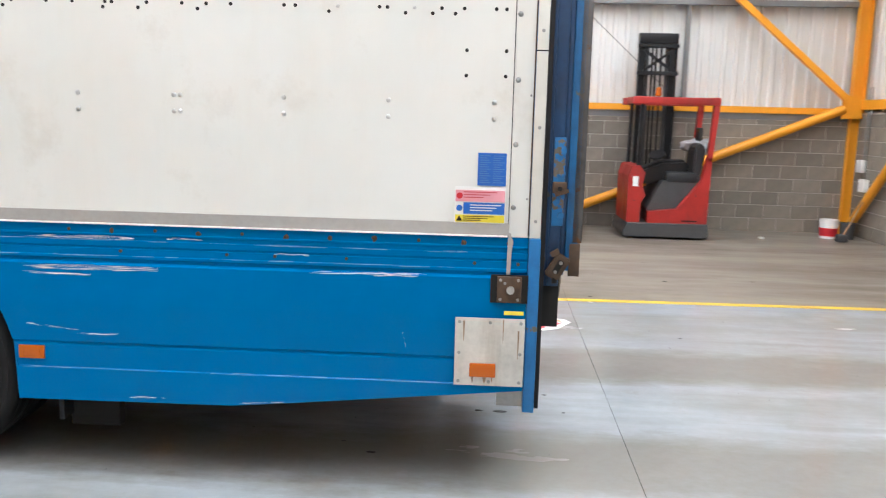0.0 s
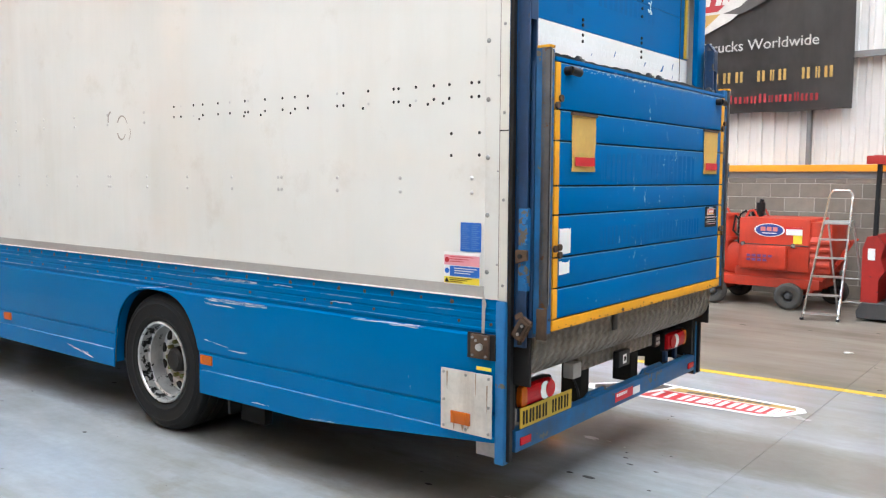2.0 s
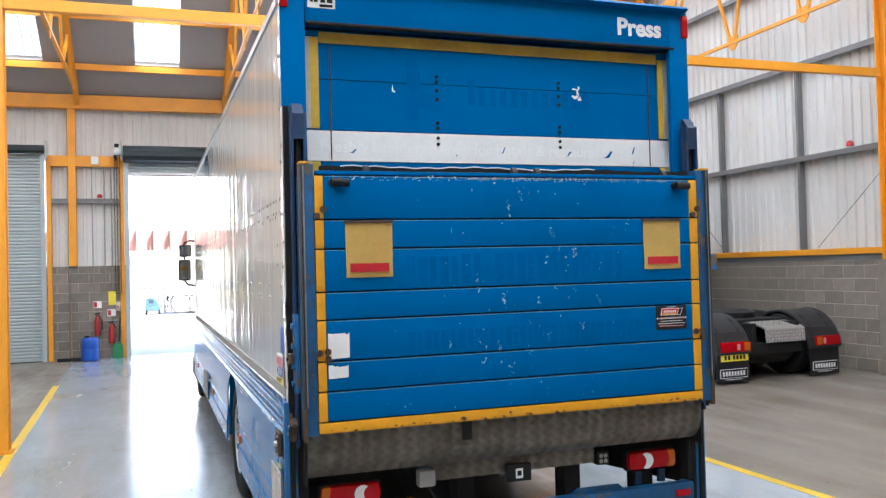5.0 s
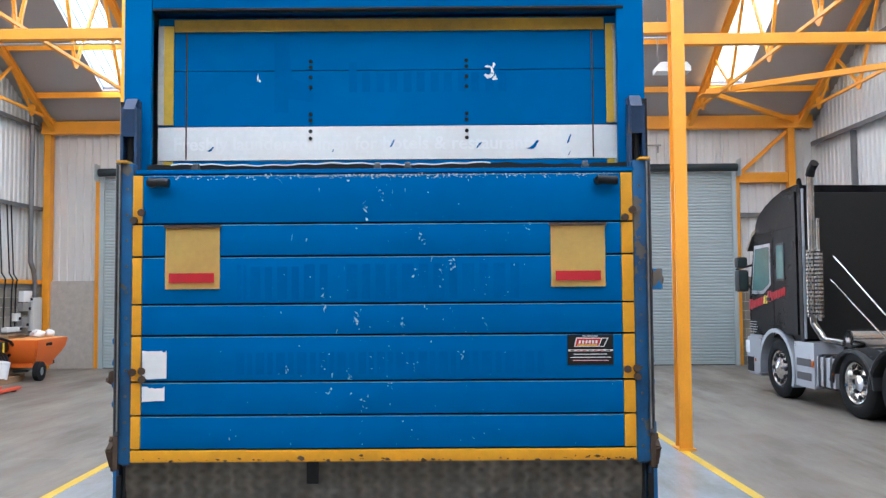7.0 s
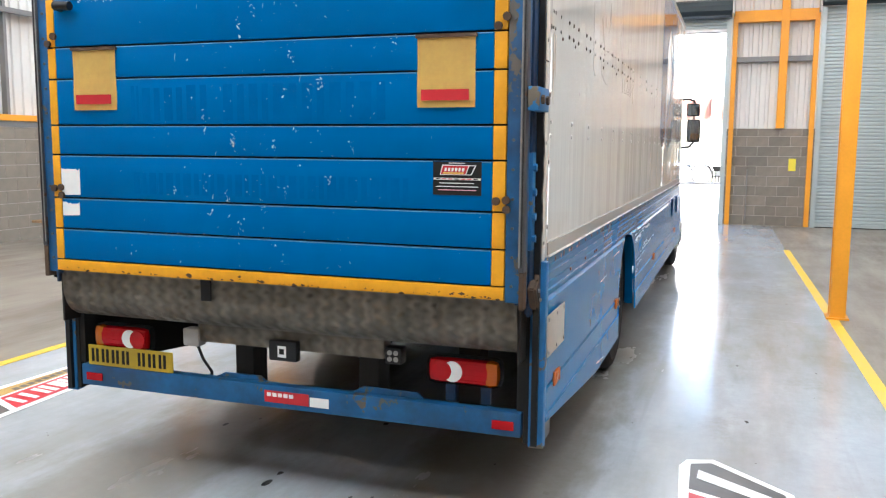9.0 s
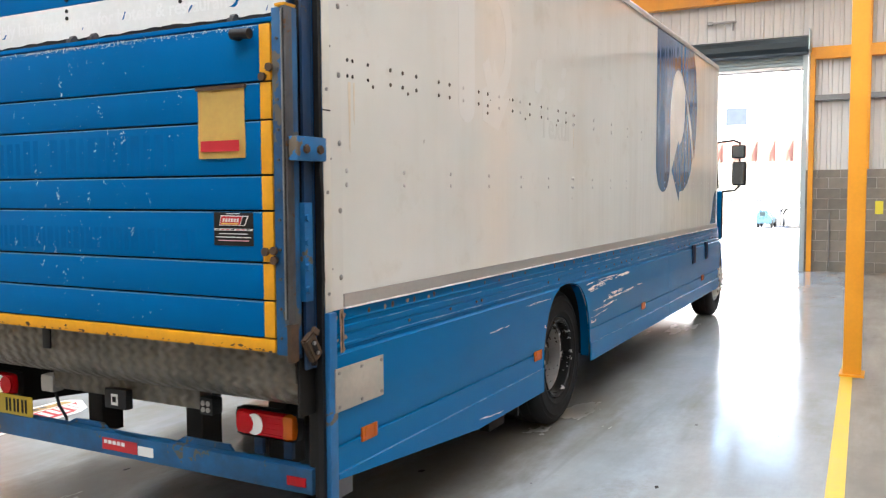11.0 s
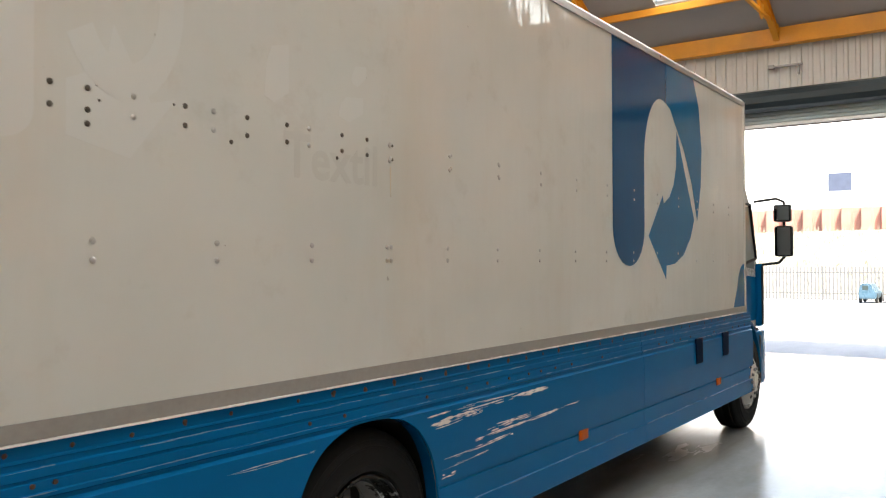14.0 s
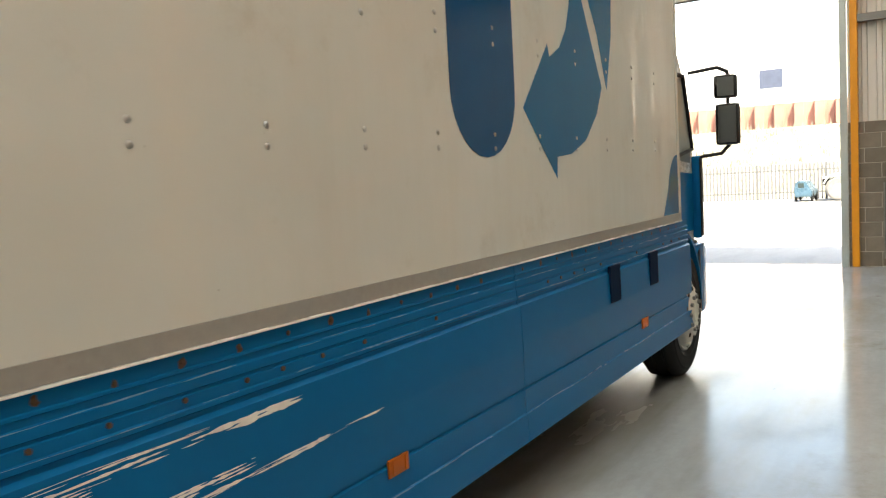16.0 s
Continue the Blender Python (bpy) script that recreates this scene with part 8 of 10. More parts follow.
def floor_decal():
    """The emblem twice as floor stickers, either side of the parked truck."""
    def sticker(x, y, turn):
        d = thing("floor_sticker", "red, black and white printed sticker on the painted floor", "sticker", "floor stickers")
        c, n = math.cos(turn), math.sin(turn)
        def flat(name, poly, m, k, label=""):
            pts = [(x + c * u - n * v, y + n * u + c * v) for u, v in poly]
            part(name, shape(prism, pts, "z", 0.0, 0.0012 * k), m, d, label, smooth=False)
        # long axis along u; a pointed end at +u, a curled road at -u
        flat("border", [(-0.86, -0.24), (-0.76, -0.28), (0.62, -0.28), (0.74, -0.22), (0.90, 0.02), (0.86, 0.12), (0.78, 0.16), (-0.38, 0.28), (-0.52, 0.27), (-0.90, -0.10)], WHITE, 1, "white border")
        flat("red_field", [(-0.40, -0.23), (0.60, -0.23), (0.70, -0.17), (0.82, 0.0), (-0.26, 0.04)], RED, 2, "red field")
        flat("gold_field", [(-0.25, 0.065), (0.82, 0.03), (0.80, 0.11), (-0.18, 0.20)], BANNER_GOLD, 2, "gold field")
        flat("black_field", [(-0.80, -0.22), (-0.45, -0.23), (-0.24, 0.21), (-0.38, 0.24), (-0.50, 0.23), (-0.84, -0.11)], BANNER, 2, "black field")
        flat("road_stroke", [(-0.72, -0.18), (-0.60, -0.19), (-0.34, 0.18), (-0.42, 0.20)], WHITE, 3)
        u = -0.30
        for w in (0.20, 0.13, 0.07, 0.13, 0.13, 0.13, 0.10):
            for a in (0.0, w * 0.55):
                flat("letter_stroke", [(u + a, -0.19), (u + a + 0.045, -0.19), (u + a + 0.075, -0.01), (u + a + 0.03, -0.01)], WHITE, 3)
            u += w + 0.025
        for k in range(10):
            flat("small_bar", [(-0.08 + 0.07 * k, 0.075), (-0.03 + 0.07 * k, 0.073), (-0.02 + 0.07 * k, 0.125), (-0.07 + 0.07 * k, 0.128)], BANNER, 3)
    sticker(-0.02, 7.20, 0.06)
    sticker(-0.62, 2.52, math.pi + 0.06)


def tractor_unit():
    """A black three-axle tractor unit, silver lower bodywork, chrome stacks, dusty rear mudguards; parked a little askew."""
    ya, yb, xr = 11.23, 13.75, -6.05
    t = thing("tractor_unit", "black three-axle tractor unit with chrome exhaust stacks, parked without trailer", "truck")
    turn, px, py = 0.062, xr, 12.49
    t.rotation_euler = (0.0, 0.0, turn)
    t.location = (px - px * math.cos(turn) + py * math.sin(turn), py - 0.07 - px * math.sin(turn) - py * math.cos(turn), 0.0)
    GUARD = mat("dusty_black_plastic", (0.020, 0.020, 0.021), 0.55, var=0.3, scale=4.0)
    gloss = mat("tractor_black", (0.006, 0.006, 0.007), 0.30, var=0.25, scale=2.0, spec=0.1)
    chrome = mat("dull_chrome", (0.40, 0.385, 0.36), 0.2, 0.95, var=0.25, scale=7.0)
    silver = mat("silver_paint", (0.36, 0.38, 0.41), 0.34, 0.4, var=0.06)
    teal = mat("teal_glass", (0.10, 0.20, 0.19), 0.05, var=0.2, spec=0.8)
    # cab: raked screen, high roof rising backwards
    side = [(-11.38, 1.0), (-9.05, 1.0), (-9.05, 3.52), (-9.35, 3.56), (-9.9, 3.52), (-10.45, 3.40), (-10.85, 3.22), (-11.02, 3.02), (-11.10, 2.72), (-11.40, 1.72)]
    bm = bmesh.new()
    prism(bm, side, "y", ya + 0.02, yb - 0.20)
    bmesh.ops.bevel(bm, geom=[e for e in bm.edges if abs(e.verts[0].co.y - e.verts[1].co.y) < 1e-4], offset=0.10, segments=4, affect="EDGES")
    c = part("cab", bm, gloss, t, "glossy black high-roof cab")
    # short sleeper: the cab drawn in towards its back wall
    c.scale.x, c.location.x = 0.86, -9.28 + 9.05 * 0.86
    part("back_wall", shape(box, -9.045, -8.98, ya + 0.10, yb - 0.28, 1.05, 3.40, 0.02), DARK, c, "matt dark cab back wall")
    for yy in (ya + 0.02,):
        bm = bmesh.new()
        prism(bm, [(-9.30, 1.0), (-9.16, 1.0), (-9.16, 3.42), (-9.19, 3.56), (-9.22, 3.63), (-9.27, 3.63), (-9.30, 3.58)], "y", yy, yy + 0.05)
        bmesh.ops.bevel(bm, geom=bm.edges[:], offset=0.012, segments=2, affect="EDGES")
        part("side_deflector", bm, gloss, t, "black side air deflector")
        part("edge_trim", shape(box, -9.158, -9.145, yy + 0.005, yy + 0.045, 1.05, 3.45, 0.003), silver, t, "thin silver edge trim")
    # door, glass and trim
    part("door_seam", shape(box, -10.14, -10.125, ya + 0.012, ya + 0.022, 1.05, 2.70), DARK, c, smooth=False)
    part("door_seam", shape(box, -11.22, -11.205, ya + 0.012, ya + 0.022, 1.05, 1.75), DARK, c, smooth=False)
    part("door_handle", shape(box, -10.42, -10.24, ya - 0.004, ya + 0.022, 1.64, 1.70, 0.008), BLACK, c, "black door handle")
    part("window_frame", shape(prism, [(-11.16, 1.76), (-10.98, 2.62), (-10.24, 2.64), (-10.24, 1.92), (-10.6, 1.76)], "y", ya + 0.010, ya + 0.024), silver, c, "pale window frame", smooth=False)
    part("side_window", shape(prism, [(-11.09, 1.82), (-10.93, 2.56), (-10.29, 2.58), (-10.29, 1.95), (-10.62, 1.82)], "y", ya + 0.004, ya + 0.014), teal, c, "cab side window", smooth=False)
    part("quarter_frame", shape(box, -9.98, -9.62, ya + 0.010, ya + 0.024, 1.98, 2.62, 0.004), BLACK, c, smooth=False)
    part("quarter_window", shape(box, -9.94, -9.66, ya + 0.004, ya + 0.014, 2.02, 2.58), teal, c, "small rear side window", smooth=False)
    part("sun_visor", shape(prism, [(-11.32, 2.58), (-11.05, 2.86), (-10.86, 2.92), (-10.84, 2.86), (-11.02, 2.80), (-11.28, 2.54)], "y", ya - 0.01, yb - 0.19), POLISHED, c, "polished sun visor", smooth=False)
    part("roof_seam", shape(prism, [(-11.0, 2.80), (-9.08, 2.86), (-9.08, 2.875), (-11.0, 2.815)], "y", ya + 0.012, ya + 0.022), DARK, c, smooth=False)
    u = -11.30
    for k, w in enumerate((0.15, 0.11, 0.12, 0.11, 0.12, 0.17, 0.16, 0.11, 0.07, 0.12, 0.12, 0.11)):
        z = 1.47 + 0.165 * (u + 11.3)
        m = YPRINT if k == 5 else RED
        h = 0.20 if k in (0, 6) else 0.15
        for a, b in ((0.0, 0.36), (0.60, 0.92)):
            part("door_bar", shape(prism, [(u + w * a, z), (u + w * b, z + 0.01), (u + w * b + 0.03, z + h), (u + w * a + 0.03, z + h - 0.01)], "y", ya + 0.010, ya + 0.018), m, c, smooth=False)
        u += w + 0.018
    for k in range(5):
        part("text_bar", shape(box, -11.28, -10.98 + 0.03 * (k % 3), ya + 0.011, ya + 0.018, 1.07 + 0.045 * k, 1.084 + 0.045 * k), GREY_STRIP, c, smooth=False)
    # mirrors on an arm ahead of the door
    for z0, z1, x1 in ((1.80, 2.20, -11.45), (2.24, 2.44, -11.50)):
        mr = part("mirror", shape(box, -11.48, x1 + 0.22, ya - 0.20, ya + 0.0, z0, z1, 0.05), BLACK, c, "black mirror housing")
        part("mirror_face", shape(box, x1 + 0.21, x1 + 0.226, ya - 0.18, ya - 0.02, z0 + 0.03, z1 - 0.03, 0.01), GLASS, mr, "dark mirror glass")
    bm = bmesh.new()
    pipe(bm, [Vector((-11.0, ya + 0.05, 2.30)), Vector((-11.55, ya - 0.12, 2.22)), Vector((-11.3, ya + 0.05, 1.86))], 0.02, 6)
    part("mirror_arm", bm, BLACK, c)
    # silver lower bodywork
    xw = -10.15
    for yy in (ya + 0.16, yb - 0.16):
        bm = bmesh.new()
        turns = [math.pi * k / 18 for k in range(-2, 20)]
        ring = [(xw + 0.675 * math.cos(a), 0.48 + 0.695 * math.sin(a)) for a in turns] + [(xw + 0.605 * math.cos(a), 0.48 + 0.625 * math.sin(a)) for a in turns[::-1]]
        prism(bm, ring, "y", yy - 0.17, yy + 0.17)
        part("front_arch", bm, silver, t, "silver front wheel arch", smooth=False)
    bm = bmesh.new()
    prism(bm, [(-11.42, 0.30), (-10.76, 0.30), (-10.74, 0.60), (-10.62, 0.95), (-10.70, 1.02), (-11.40, 1.02), (-11.46, 0.70)], "y", ya + 0.01, yb - 0.01)
    bmesh.ops.bevel(bm, geom=bm.edges[:], offset=0.04, segments=2, affect="EDGES")
    bp = part("front_bumper", bm, silver, t, "silver front bumper")
    bp.scale.x, bp.location.x = 0.80, -10.72 + 10.62 * 0.80
    part("bumper_intake", shape(box, -11.36, -11.05, ya, ya + 0.03, 0.36, 0.62), DARK, bp, smooth=False)
    part("head_lamp", shape(box, -11.465, -11.25, ya - 0.004, ya + 0.35, 0.68, 0.92, 0.03), CLEARLENS, bp, "clear head lamp")
    part("side_marker", shape(box, -10.98, -10.92, ya + 0.0, ya + 0.02, 0.55, 0.60), AMBER, bp, smooth=False)
    bm = bmesh.new()
    prism(bm, [(-9.56, 0.29), (-8.86, 0.29), (-8.86, 1.0), (-9.52, 1.0), (-9.50, 0.76)], "y", ya + 0.02, ya + 0.5)
    sk = part("side_skirt", bm, silver, t, "silver step skirt", smooth=False)
    for z in (0.40, 0.62):
        part("step_recess", shape(box, -9.42, -8.96, ya + 0.012, ya + 0.024, z, z + 0.12), DGREY, sk, "dark step recess", smooth=False)
    bm = bmesh.new()
    prism(bm, [(-8.80, 0.36), (-8.76, 0.33), (-8.30, 0.33), (-8.26, 0.36), (-8.26, 0.80), (-8.30, 0.83), (-8.76, 0.83), (-8.80, 0.80)], "y", ya + 0.03, ya + 0.62)
    bmesh.ops.bevel(bm, geom=[e for e in bm.edges if abs(e.verts[0].co.x - e.verts[1].co.x) > 0.3], offset=0.09, segments=4, affect="EDGES")
    tank = part("fuel_tank", bm, silver, t, "silver fuel tank with dark straps")
    for x in (-8.74, -8.58, -8.38):
        part("tank_strap", shape(box, x, x + 0.05, ya + 0.022, ya + 0.63, 0.322, 0.838, 0.06), BLACK, tank)
    for x, z in ((-8.93, 0.62), (-8.32, 0.56)):
        part("side_marker", shape(box, x, x + 0.055, ya - 0.002, ya + 0.03, z, z + 0.10, 0.008), AMBER, t, "amber side marker")
    # stacks with a perforated shield
    for yy, f in ((ya + 0.12, 1),):
        xs = -9.03
        bm = bmesh.new()
        pipe(bm, [Vector((xs + 0.42, yy + f * 0.25, 1.02)), Vector((xs + 0.16, yy + f * 0.08, 1.06)), Vector((xs, yy, 1.30)), Vector((xs, yy, 1.5)), Vector((xs, yy, 3.66))], 0.058, 18)
        st = part("exhaust_pipe", bm, chrome, t, "chrome exhaust stack")
        bm = bmesh.new()
        rod(bm, (xs, yy, 3.64), (xs + 0.05, yy, 3.74), 0.068, 18)
        rod(bm, (xs + 0.05, yy, 3.74), (xs + 0.16, yy, 3.82), 0.068, 18)
        part("stack_tip", bm, BLACK, st, "black angled tip")
        for x2, r, top in ((xs, 0.10, 2.46), (xs + 0.20, 0.065, 2.40)):
            bm = bmesh.new()
            lathe(bm, [(1.40, r - 0.01), (1.40, r), (top, r), (top, r - 0.01)], (x2, yy, 0), "z", 26)
            hs = part("heat_shield", bm, chrome, st, "perforated heat shield")
            bm = bmesh.new()
            for zi in range(17):
                for k in range(12):
                    a = 2 * math.pi * (k + 0.5 * (zi % 2)) / 12
                    q = Vector((math.cos(a), math.sin(a), 0))
                    p = Vector((x2, yy, 1.46 + 0.06 * zi)) + q * (r - 0.001)
                    rod(bm, p, p + q * 0.003, 0.016, 6)
            tagged(part("perforation", bm, DARK, hs), kind="stuff")
        part("thin_pipe", shape(pipe, [Vector((xs + 0.20, yy, 1.35)), Vector((xs + 0.20, yy, 2.88)), Vector((xs + 0.22, yy, 2.95))], 0.026, 12), chrome, st, "thin second pipe")
    for a, b in (((-9.1, ya + 0.5, 2.36), (-7.5, ya + 0.75, 1.05)), ((-9.1, ya + 0.45, 1.98), (-7.9, ya + 0.7, 1.02))):
        part("air_line", shape(rod, a, b, 0.014, 8), POLISHED, t, "thin bright air line stay")
    part("silencer", shape(rod, (-8.62, ya + 0.45, 1.08), (-8.62, yb - 0.75, 1.08), 0.14, 20), POLISHED, t, "polished silencer drum")
    # chassis, fifth wheel, deck
    for yy in (12.05, 12.93):
        part("chassis_rail", shape(box, -11.0, -6.1, yy - 0.04, yy + 0.04, 0.62, 0.90), DARK, t, smooth=False)
    part("cat_walk", shape(box, -8.9, -7.6, ya + 0.7, yb - 0.7, 0.91, 0.96), ALU, t, "pale deck plate")
    part("deck", shape(box, -7.6, -6.45, ya + 0.72, yb - 0.72, 0.90, 0.94), DARK, t, "dark deck", smooth=False)
    bm = bmesh.new()
    lathe(bm, [(0.94, 0.001), (0.94, 0.48), (1.03, 0.48), (1.08, 0.40), (1.08, 0.001)], (-7.25, 12.49, 0), "z", 28)
    part("fifth_wheel", bm, BLACK, t, "black fifth wheel plate")
    # bright cover between the guards: sloping top, front face turned down
    bm = bmesh.new()
    prism(bm, [(-6.55, 0.86), (-6.50, 0.92), (-6.12, 0.85), (-6.04, 0.81), (-6.02, 0.60), (-6.04, 0.60), (-6.06, 0.80), (-6.14, 0.83), (-6.50, 0.90)], "y", 12.22, 13.02)
    tr = part("tread_plate", bm, ALU, t, "bright tread-plate cover", smooth=False)
    bm = bmesh.new()
    for i in range(9):
        for j in range(13):
            cy, a = 12.25 + 0.062 * j, 0.785 if (i + j) % 2 else -0.785
            if i < 6:
                cx = -6.47 + 0.062 * i
                cz = 0.92 - 0.184 * (cx + 6.50) + 0.003
                beam(bm, (cx - 0.02 * math.cos(a), cy - 0.02 * math.sin(a), cz), (cx + 0.02 * math.cos(a), cy + 0.02 * math.sin(a), cz), 0.016, 0.006)
            if i < 4:
                z = 0.775 - 0.05 * i
                xx = -6.036 + (0.81 - z) * 0.095
                beam(bm, (xx, cy - 0.02 * math.cos(a), z - 0.02 * math.sin(a)), (xx, cy + 0.02 * math.cos(a), z + 0.02 * math.sin(a)), 0.008, 0.016, (1, 0, 0))
    tagged(part("tread_lugs", bm, POLISHED, tr, "raised tread lugs", smooth=False), kind="stuff")
    part("cross_member", shape(box, -6.2, -6.1, 11.95, 13.02, 0.42, 0.60, 0.01), DARK, t)
    part("air_cylinder", shape(rod, (-6.35, 12.05, 0.42), (-6.35, 12.95, 0.42), 0.13, 16), BLACK, t, "dark air cylinder")
    part("rear_axle", shape(rod, (-6.66, 11.6, 0.5), (-6.66, 13.4, 0.5), 0.10, 14), DARK, t, "dark rear axle")
    part("axle_casing", shape(box, -6.75, -6.30, 12.0, 12.98, 0.24, 0.62, 0.08), DARK, t, "dark axle casing and springs")
    part("coiled_hose", shape(pipe, [Vector((-6.3, 11.98, 0.62)), Vector((-6.2, 12.05, 0.86)), Vector((-6.25, 12.18, 0.88)), Vector((-6.4, 12.2, 0.7))], 0.022, 8), BLACK, t, "black air hose")
    # mudguards: broad, rounded over both axles
    for s, y0, y1 in ((-1, 11.22, 11.90), (1, 13.08, 13.76)):
        for xc, r, name in ((-7.76, 0.57, "mid"), (-6.66, 0.66, "rear")):
            bm = bmesh.new()
            h = 0.42
            out = [(xc + r * math.cos(a), h + (r - 0.02) * math.sin(a)) for a in [math.pi * (0.02 + 0.96 * k / 16) for k in range(17)]]
            inn = [(xc + (r - 0.04) * math.cos(a), h + (r - 0.06) * math.sin(a)) for a in [math.pi * (0.02 + 0.96 * k / 16) for k in range(17)]]
            prism(bm, out + inn[::-1], "y", y0, y1)
            bmesh.ops.bevel(bm, geom=[e for e in bm.edges if abs(e.verts[0].co.y - e.verts[1].co.y) < 1e-4], offset=0.014, segments=2, affect="EDGES")
            g = part("mudguard", bm, GUARD, t, "dusty dark plastic mudguard")
            rib = [(xc + r * math.cos(a) * 1.004, h + (r - 0.02) * math.sin(a) * 1.004) for a in (0.62, 1.05)]
            for yk in (y0 + 0.14, y1 - 0.14):
                part("guard_rib", shape(beam, (rib[0][0], yk, rib[0][1]), (rib[1][0], yk, rib[1][1]), 0.035, 0.02), BLACK, g, smooth=False)
            # rolled outer lip
            yo = y0 + 0.005 if s < 0 else y1 - 0.005
            part("lip", shape(pipe, [Vector((xc + r * math.cos(a), yo, h + (r - 0.02) * math.sin(a))) for a in [math.pi * (0.03 + 0.94 * k / 16) for k in range(17)]], 0.016, 6), GUARD, g)
        g2 = part("guard_back", shape(prism, [(-6.10, 0.30), (-6.04, 0.30), (-6.03, 0.62), (-6.10, 0.80), (-6.16, 0.80)], "y", y0 + 0.06, y1 - 0.06), GUARD, t, "dark lamp carrier", smooth=False)
        ly0, ly1 = (11.31, 11.87) if s < 0 else (13.22, 13.73)
        lamp = part("tail_lamp", shape(box, -6.04, -5.985, ly0, ly1, 0.50, 0.655, 0.018), REDLENS, t, "red and amber tail lamp")
        w = (ly1 - ly0) / 4
        k0 = 2 if s < 0 else 1
        part("amber_lens", shape(box, -5.992, -5.98, ly0 + w * (0.08 if s > 0 else 3.1), ly0 + w * (0.9 if s > 0 else 3.9), 0.515, 0.64, 0.004), AMBER, lamp, "amber indicator lens")
        part("clear_lens", shape(box, -5.992, -5.98, ly0 + w * (k0 + 0.1), ly0 + w * (k0 + 0.5), 0.53, 0.62, 0.004), mat_pale_red, lamp, "pale reversing lens")
        fl = part("mud_flap", shape(box, -6.06, -6.03, y0 + 0.03, y1 - 0.03, 0.04, 0.46, 0.012), BLACK, t, "black mud flap with pale print")
        part("flap_panel", shape(box, -6.029, -6.024, y0 + 0.08, y1 - 0.08, 0.105, 0.245), WHITE, fl, smooth=False)
        part("flap_field", shape(box, -6.023, -6.019, y0 + 0.09, y1 - 0.09, 0.115, 0.235), DARK, fl, smooth=False)
        for k in range(8):
            yk = y0 + 0.12 + 0.056 * k
            part("flap_bar", shape(box, -6.018, -6.014, yk, yk + 0.034, 0.14, 0.21), WHITE, fl, smooth=False)
        part("text_bar", shape(box, -6.029, -6.024, y0 + 0.18, y1 - 0.18, 0.078, 0.088), WHITE, fl, smooth=False)
        if s < 0:
            pl = part("number_plate", shape(box, -6.03, -6.018, 11.32, 11.84, 0.36, 0.475), YPRINT, t, "yellow number plate with dark bars", smooth=False)
            for k in range(6):
                yk = 11.38 + 0.066 * k + (0.03 if k > 1 else 0)
                part("plate_bar", shape(box, -6.017, -6.013, yk, yk + 0.04, 0.385, 0.45), DARK, pl, smooth=False)
    for xw2, dual in ((xw, False), (-7.76, True), (-6.66, True)):
        for s in (-1, 1):
            yo = ya + 0.05 if s < 0 else yb - 0.05
            R = 0.5
            w = new("road_wheel")
            w.parent = t
            bm = bmesh.new()
            lathe(bm, [(-s * d, r) for d, r in ((0.03, 0.30), (0.0, 0.33), (0.0, 0.43), (0.04, 0.49), (0.07, 0.5), (0.26, 0.5), (0.30, 0.45), (0.31, 0.30))], (xw2, yo, R), "y", 44)
            if dual:
                lathe(bm, [(-s * d, r) for d, r in ((0.34, 0.30), (0.35, 0.45), (0.39, 0.5), (0.58, 0.5), (0.62, 0.45), (0.63, 0.30))], (xw2, yo, R), "y", 36)
            part("tyre", bm, RUBBER, w, "black tyre")
            bm = bmesh.new()
            prof = ((0.03, 0.30), (0.015, 0.295), (0.03, 0.27), (0.10, 0.25), (0.14, 0.2), (0.13, 0.12), (0.06, 0.11), (0.05, 0.001)) if dual else ((0.03, 0.30), (0.015, 0.295), (0.03, 0.27), (0.06, 0.25), (0.03, 0.2), (0.0, 0.15), (-0.03, 0.10), (-0.05, 0.001))
            lathe(bm, [(-s * d, r) for d, r in prof], (xw2, yo, R), "y", 36)
            part("rim", bm, POLISHED, w, "polished alloy wheel")
            for k in range(10):
                bm = bmesh.new()
                a = 2 * math.pi * k / 10
                dd = 0.125 if dual else 0.028
                p = Vector((xw2 + 0.222 * math.cos(a), yo + s * -dd, R + 0.222 * math.sin(a)))
                rod(bm, p, p + Vector((0, s * 0.025, 0)), 0.034, 12)
                part("vent_hole", bm, DARK, w)


def high_bay_lamp():
    t = thing("high_bay_lamp", "white box-shaped high-bay lamp hung from the roof steel", "lamp")
    bm = bmesh.new()
    prism(bm, [(8.94, 5.60), (9.53, 5.60), (9.53, 5.68), (9.46, 5.76), (9.01, 5.76), (8.94, 5.68)], "x", -10.2, -9.9)
    part("housing", bm, WHITE, t, "white lamp housing", smooth=False)
    for y in (9.0, 9.4):
        part("hanger", shape(rod, (-10.05, y, 5.75), (-10.05, y, 6.6), 0.006, 6), STEEL, t)
    bm = bmesh.new()
    rod(bm, (-10.05, -4.5, 6.22), (-10.05, 14.0, 6.22), 0.018, 8)
    tagged(part("conduit", bm, ALU, None), "thin galvanised conduit under the roof", "conduit", kind="structure")


reach_truck(2.77, 12.85)
reach_truck(0.75, 12.25)
bag_on_seat()
pump_set(-1.56, 12.68, board=False, stub=mat("tan_pipe", (0.30, 0.22, 0.13), 0.5, 0.4, var=0.25, scale=9.0))
pump_set(-3.52, 12.70)
step_ladder()
banner()
floor_decal()
tractor_unit()
high_bay_lamp()

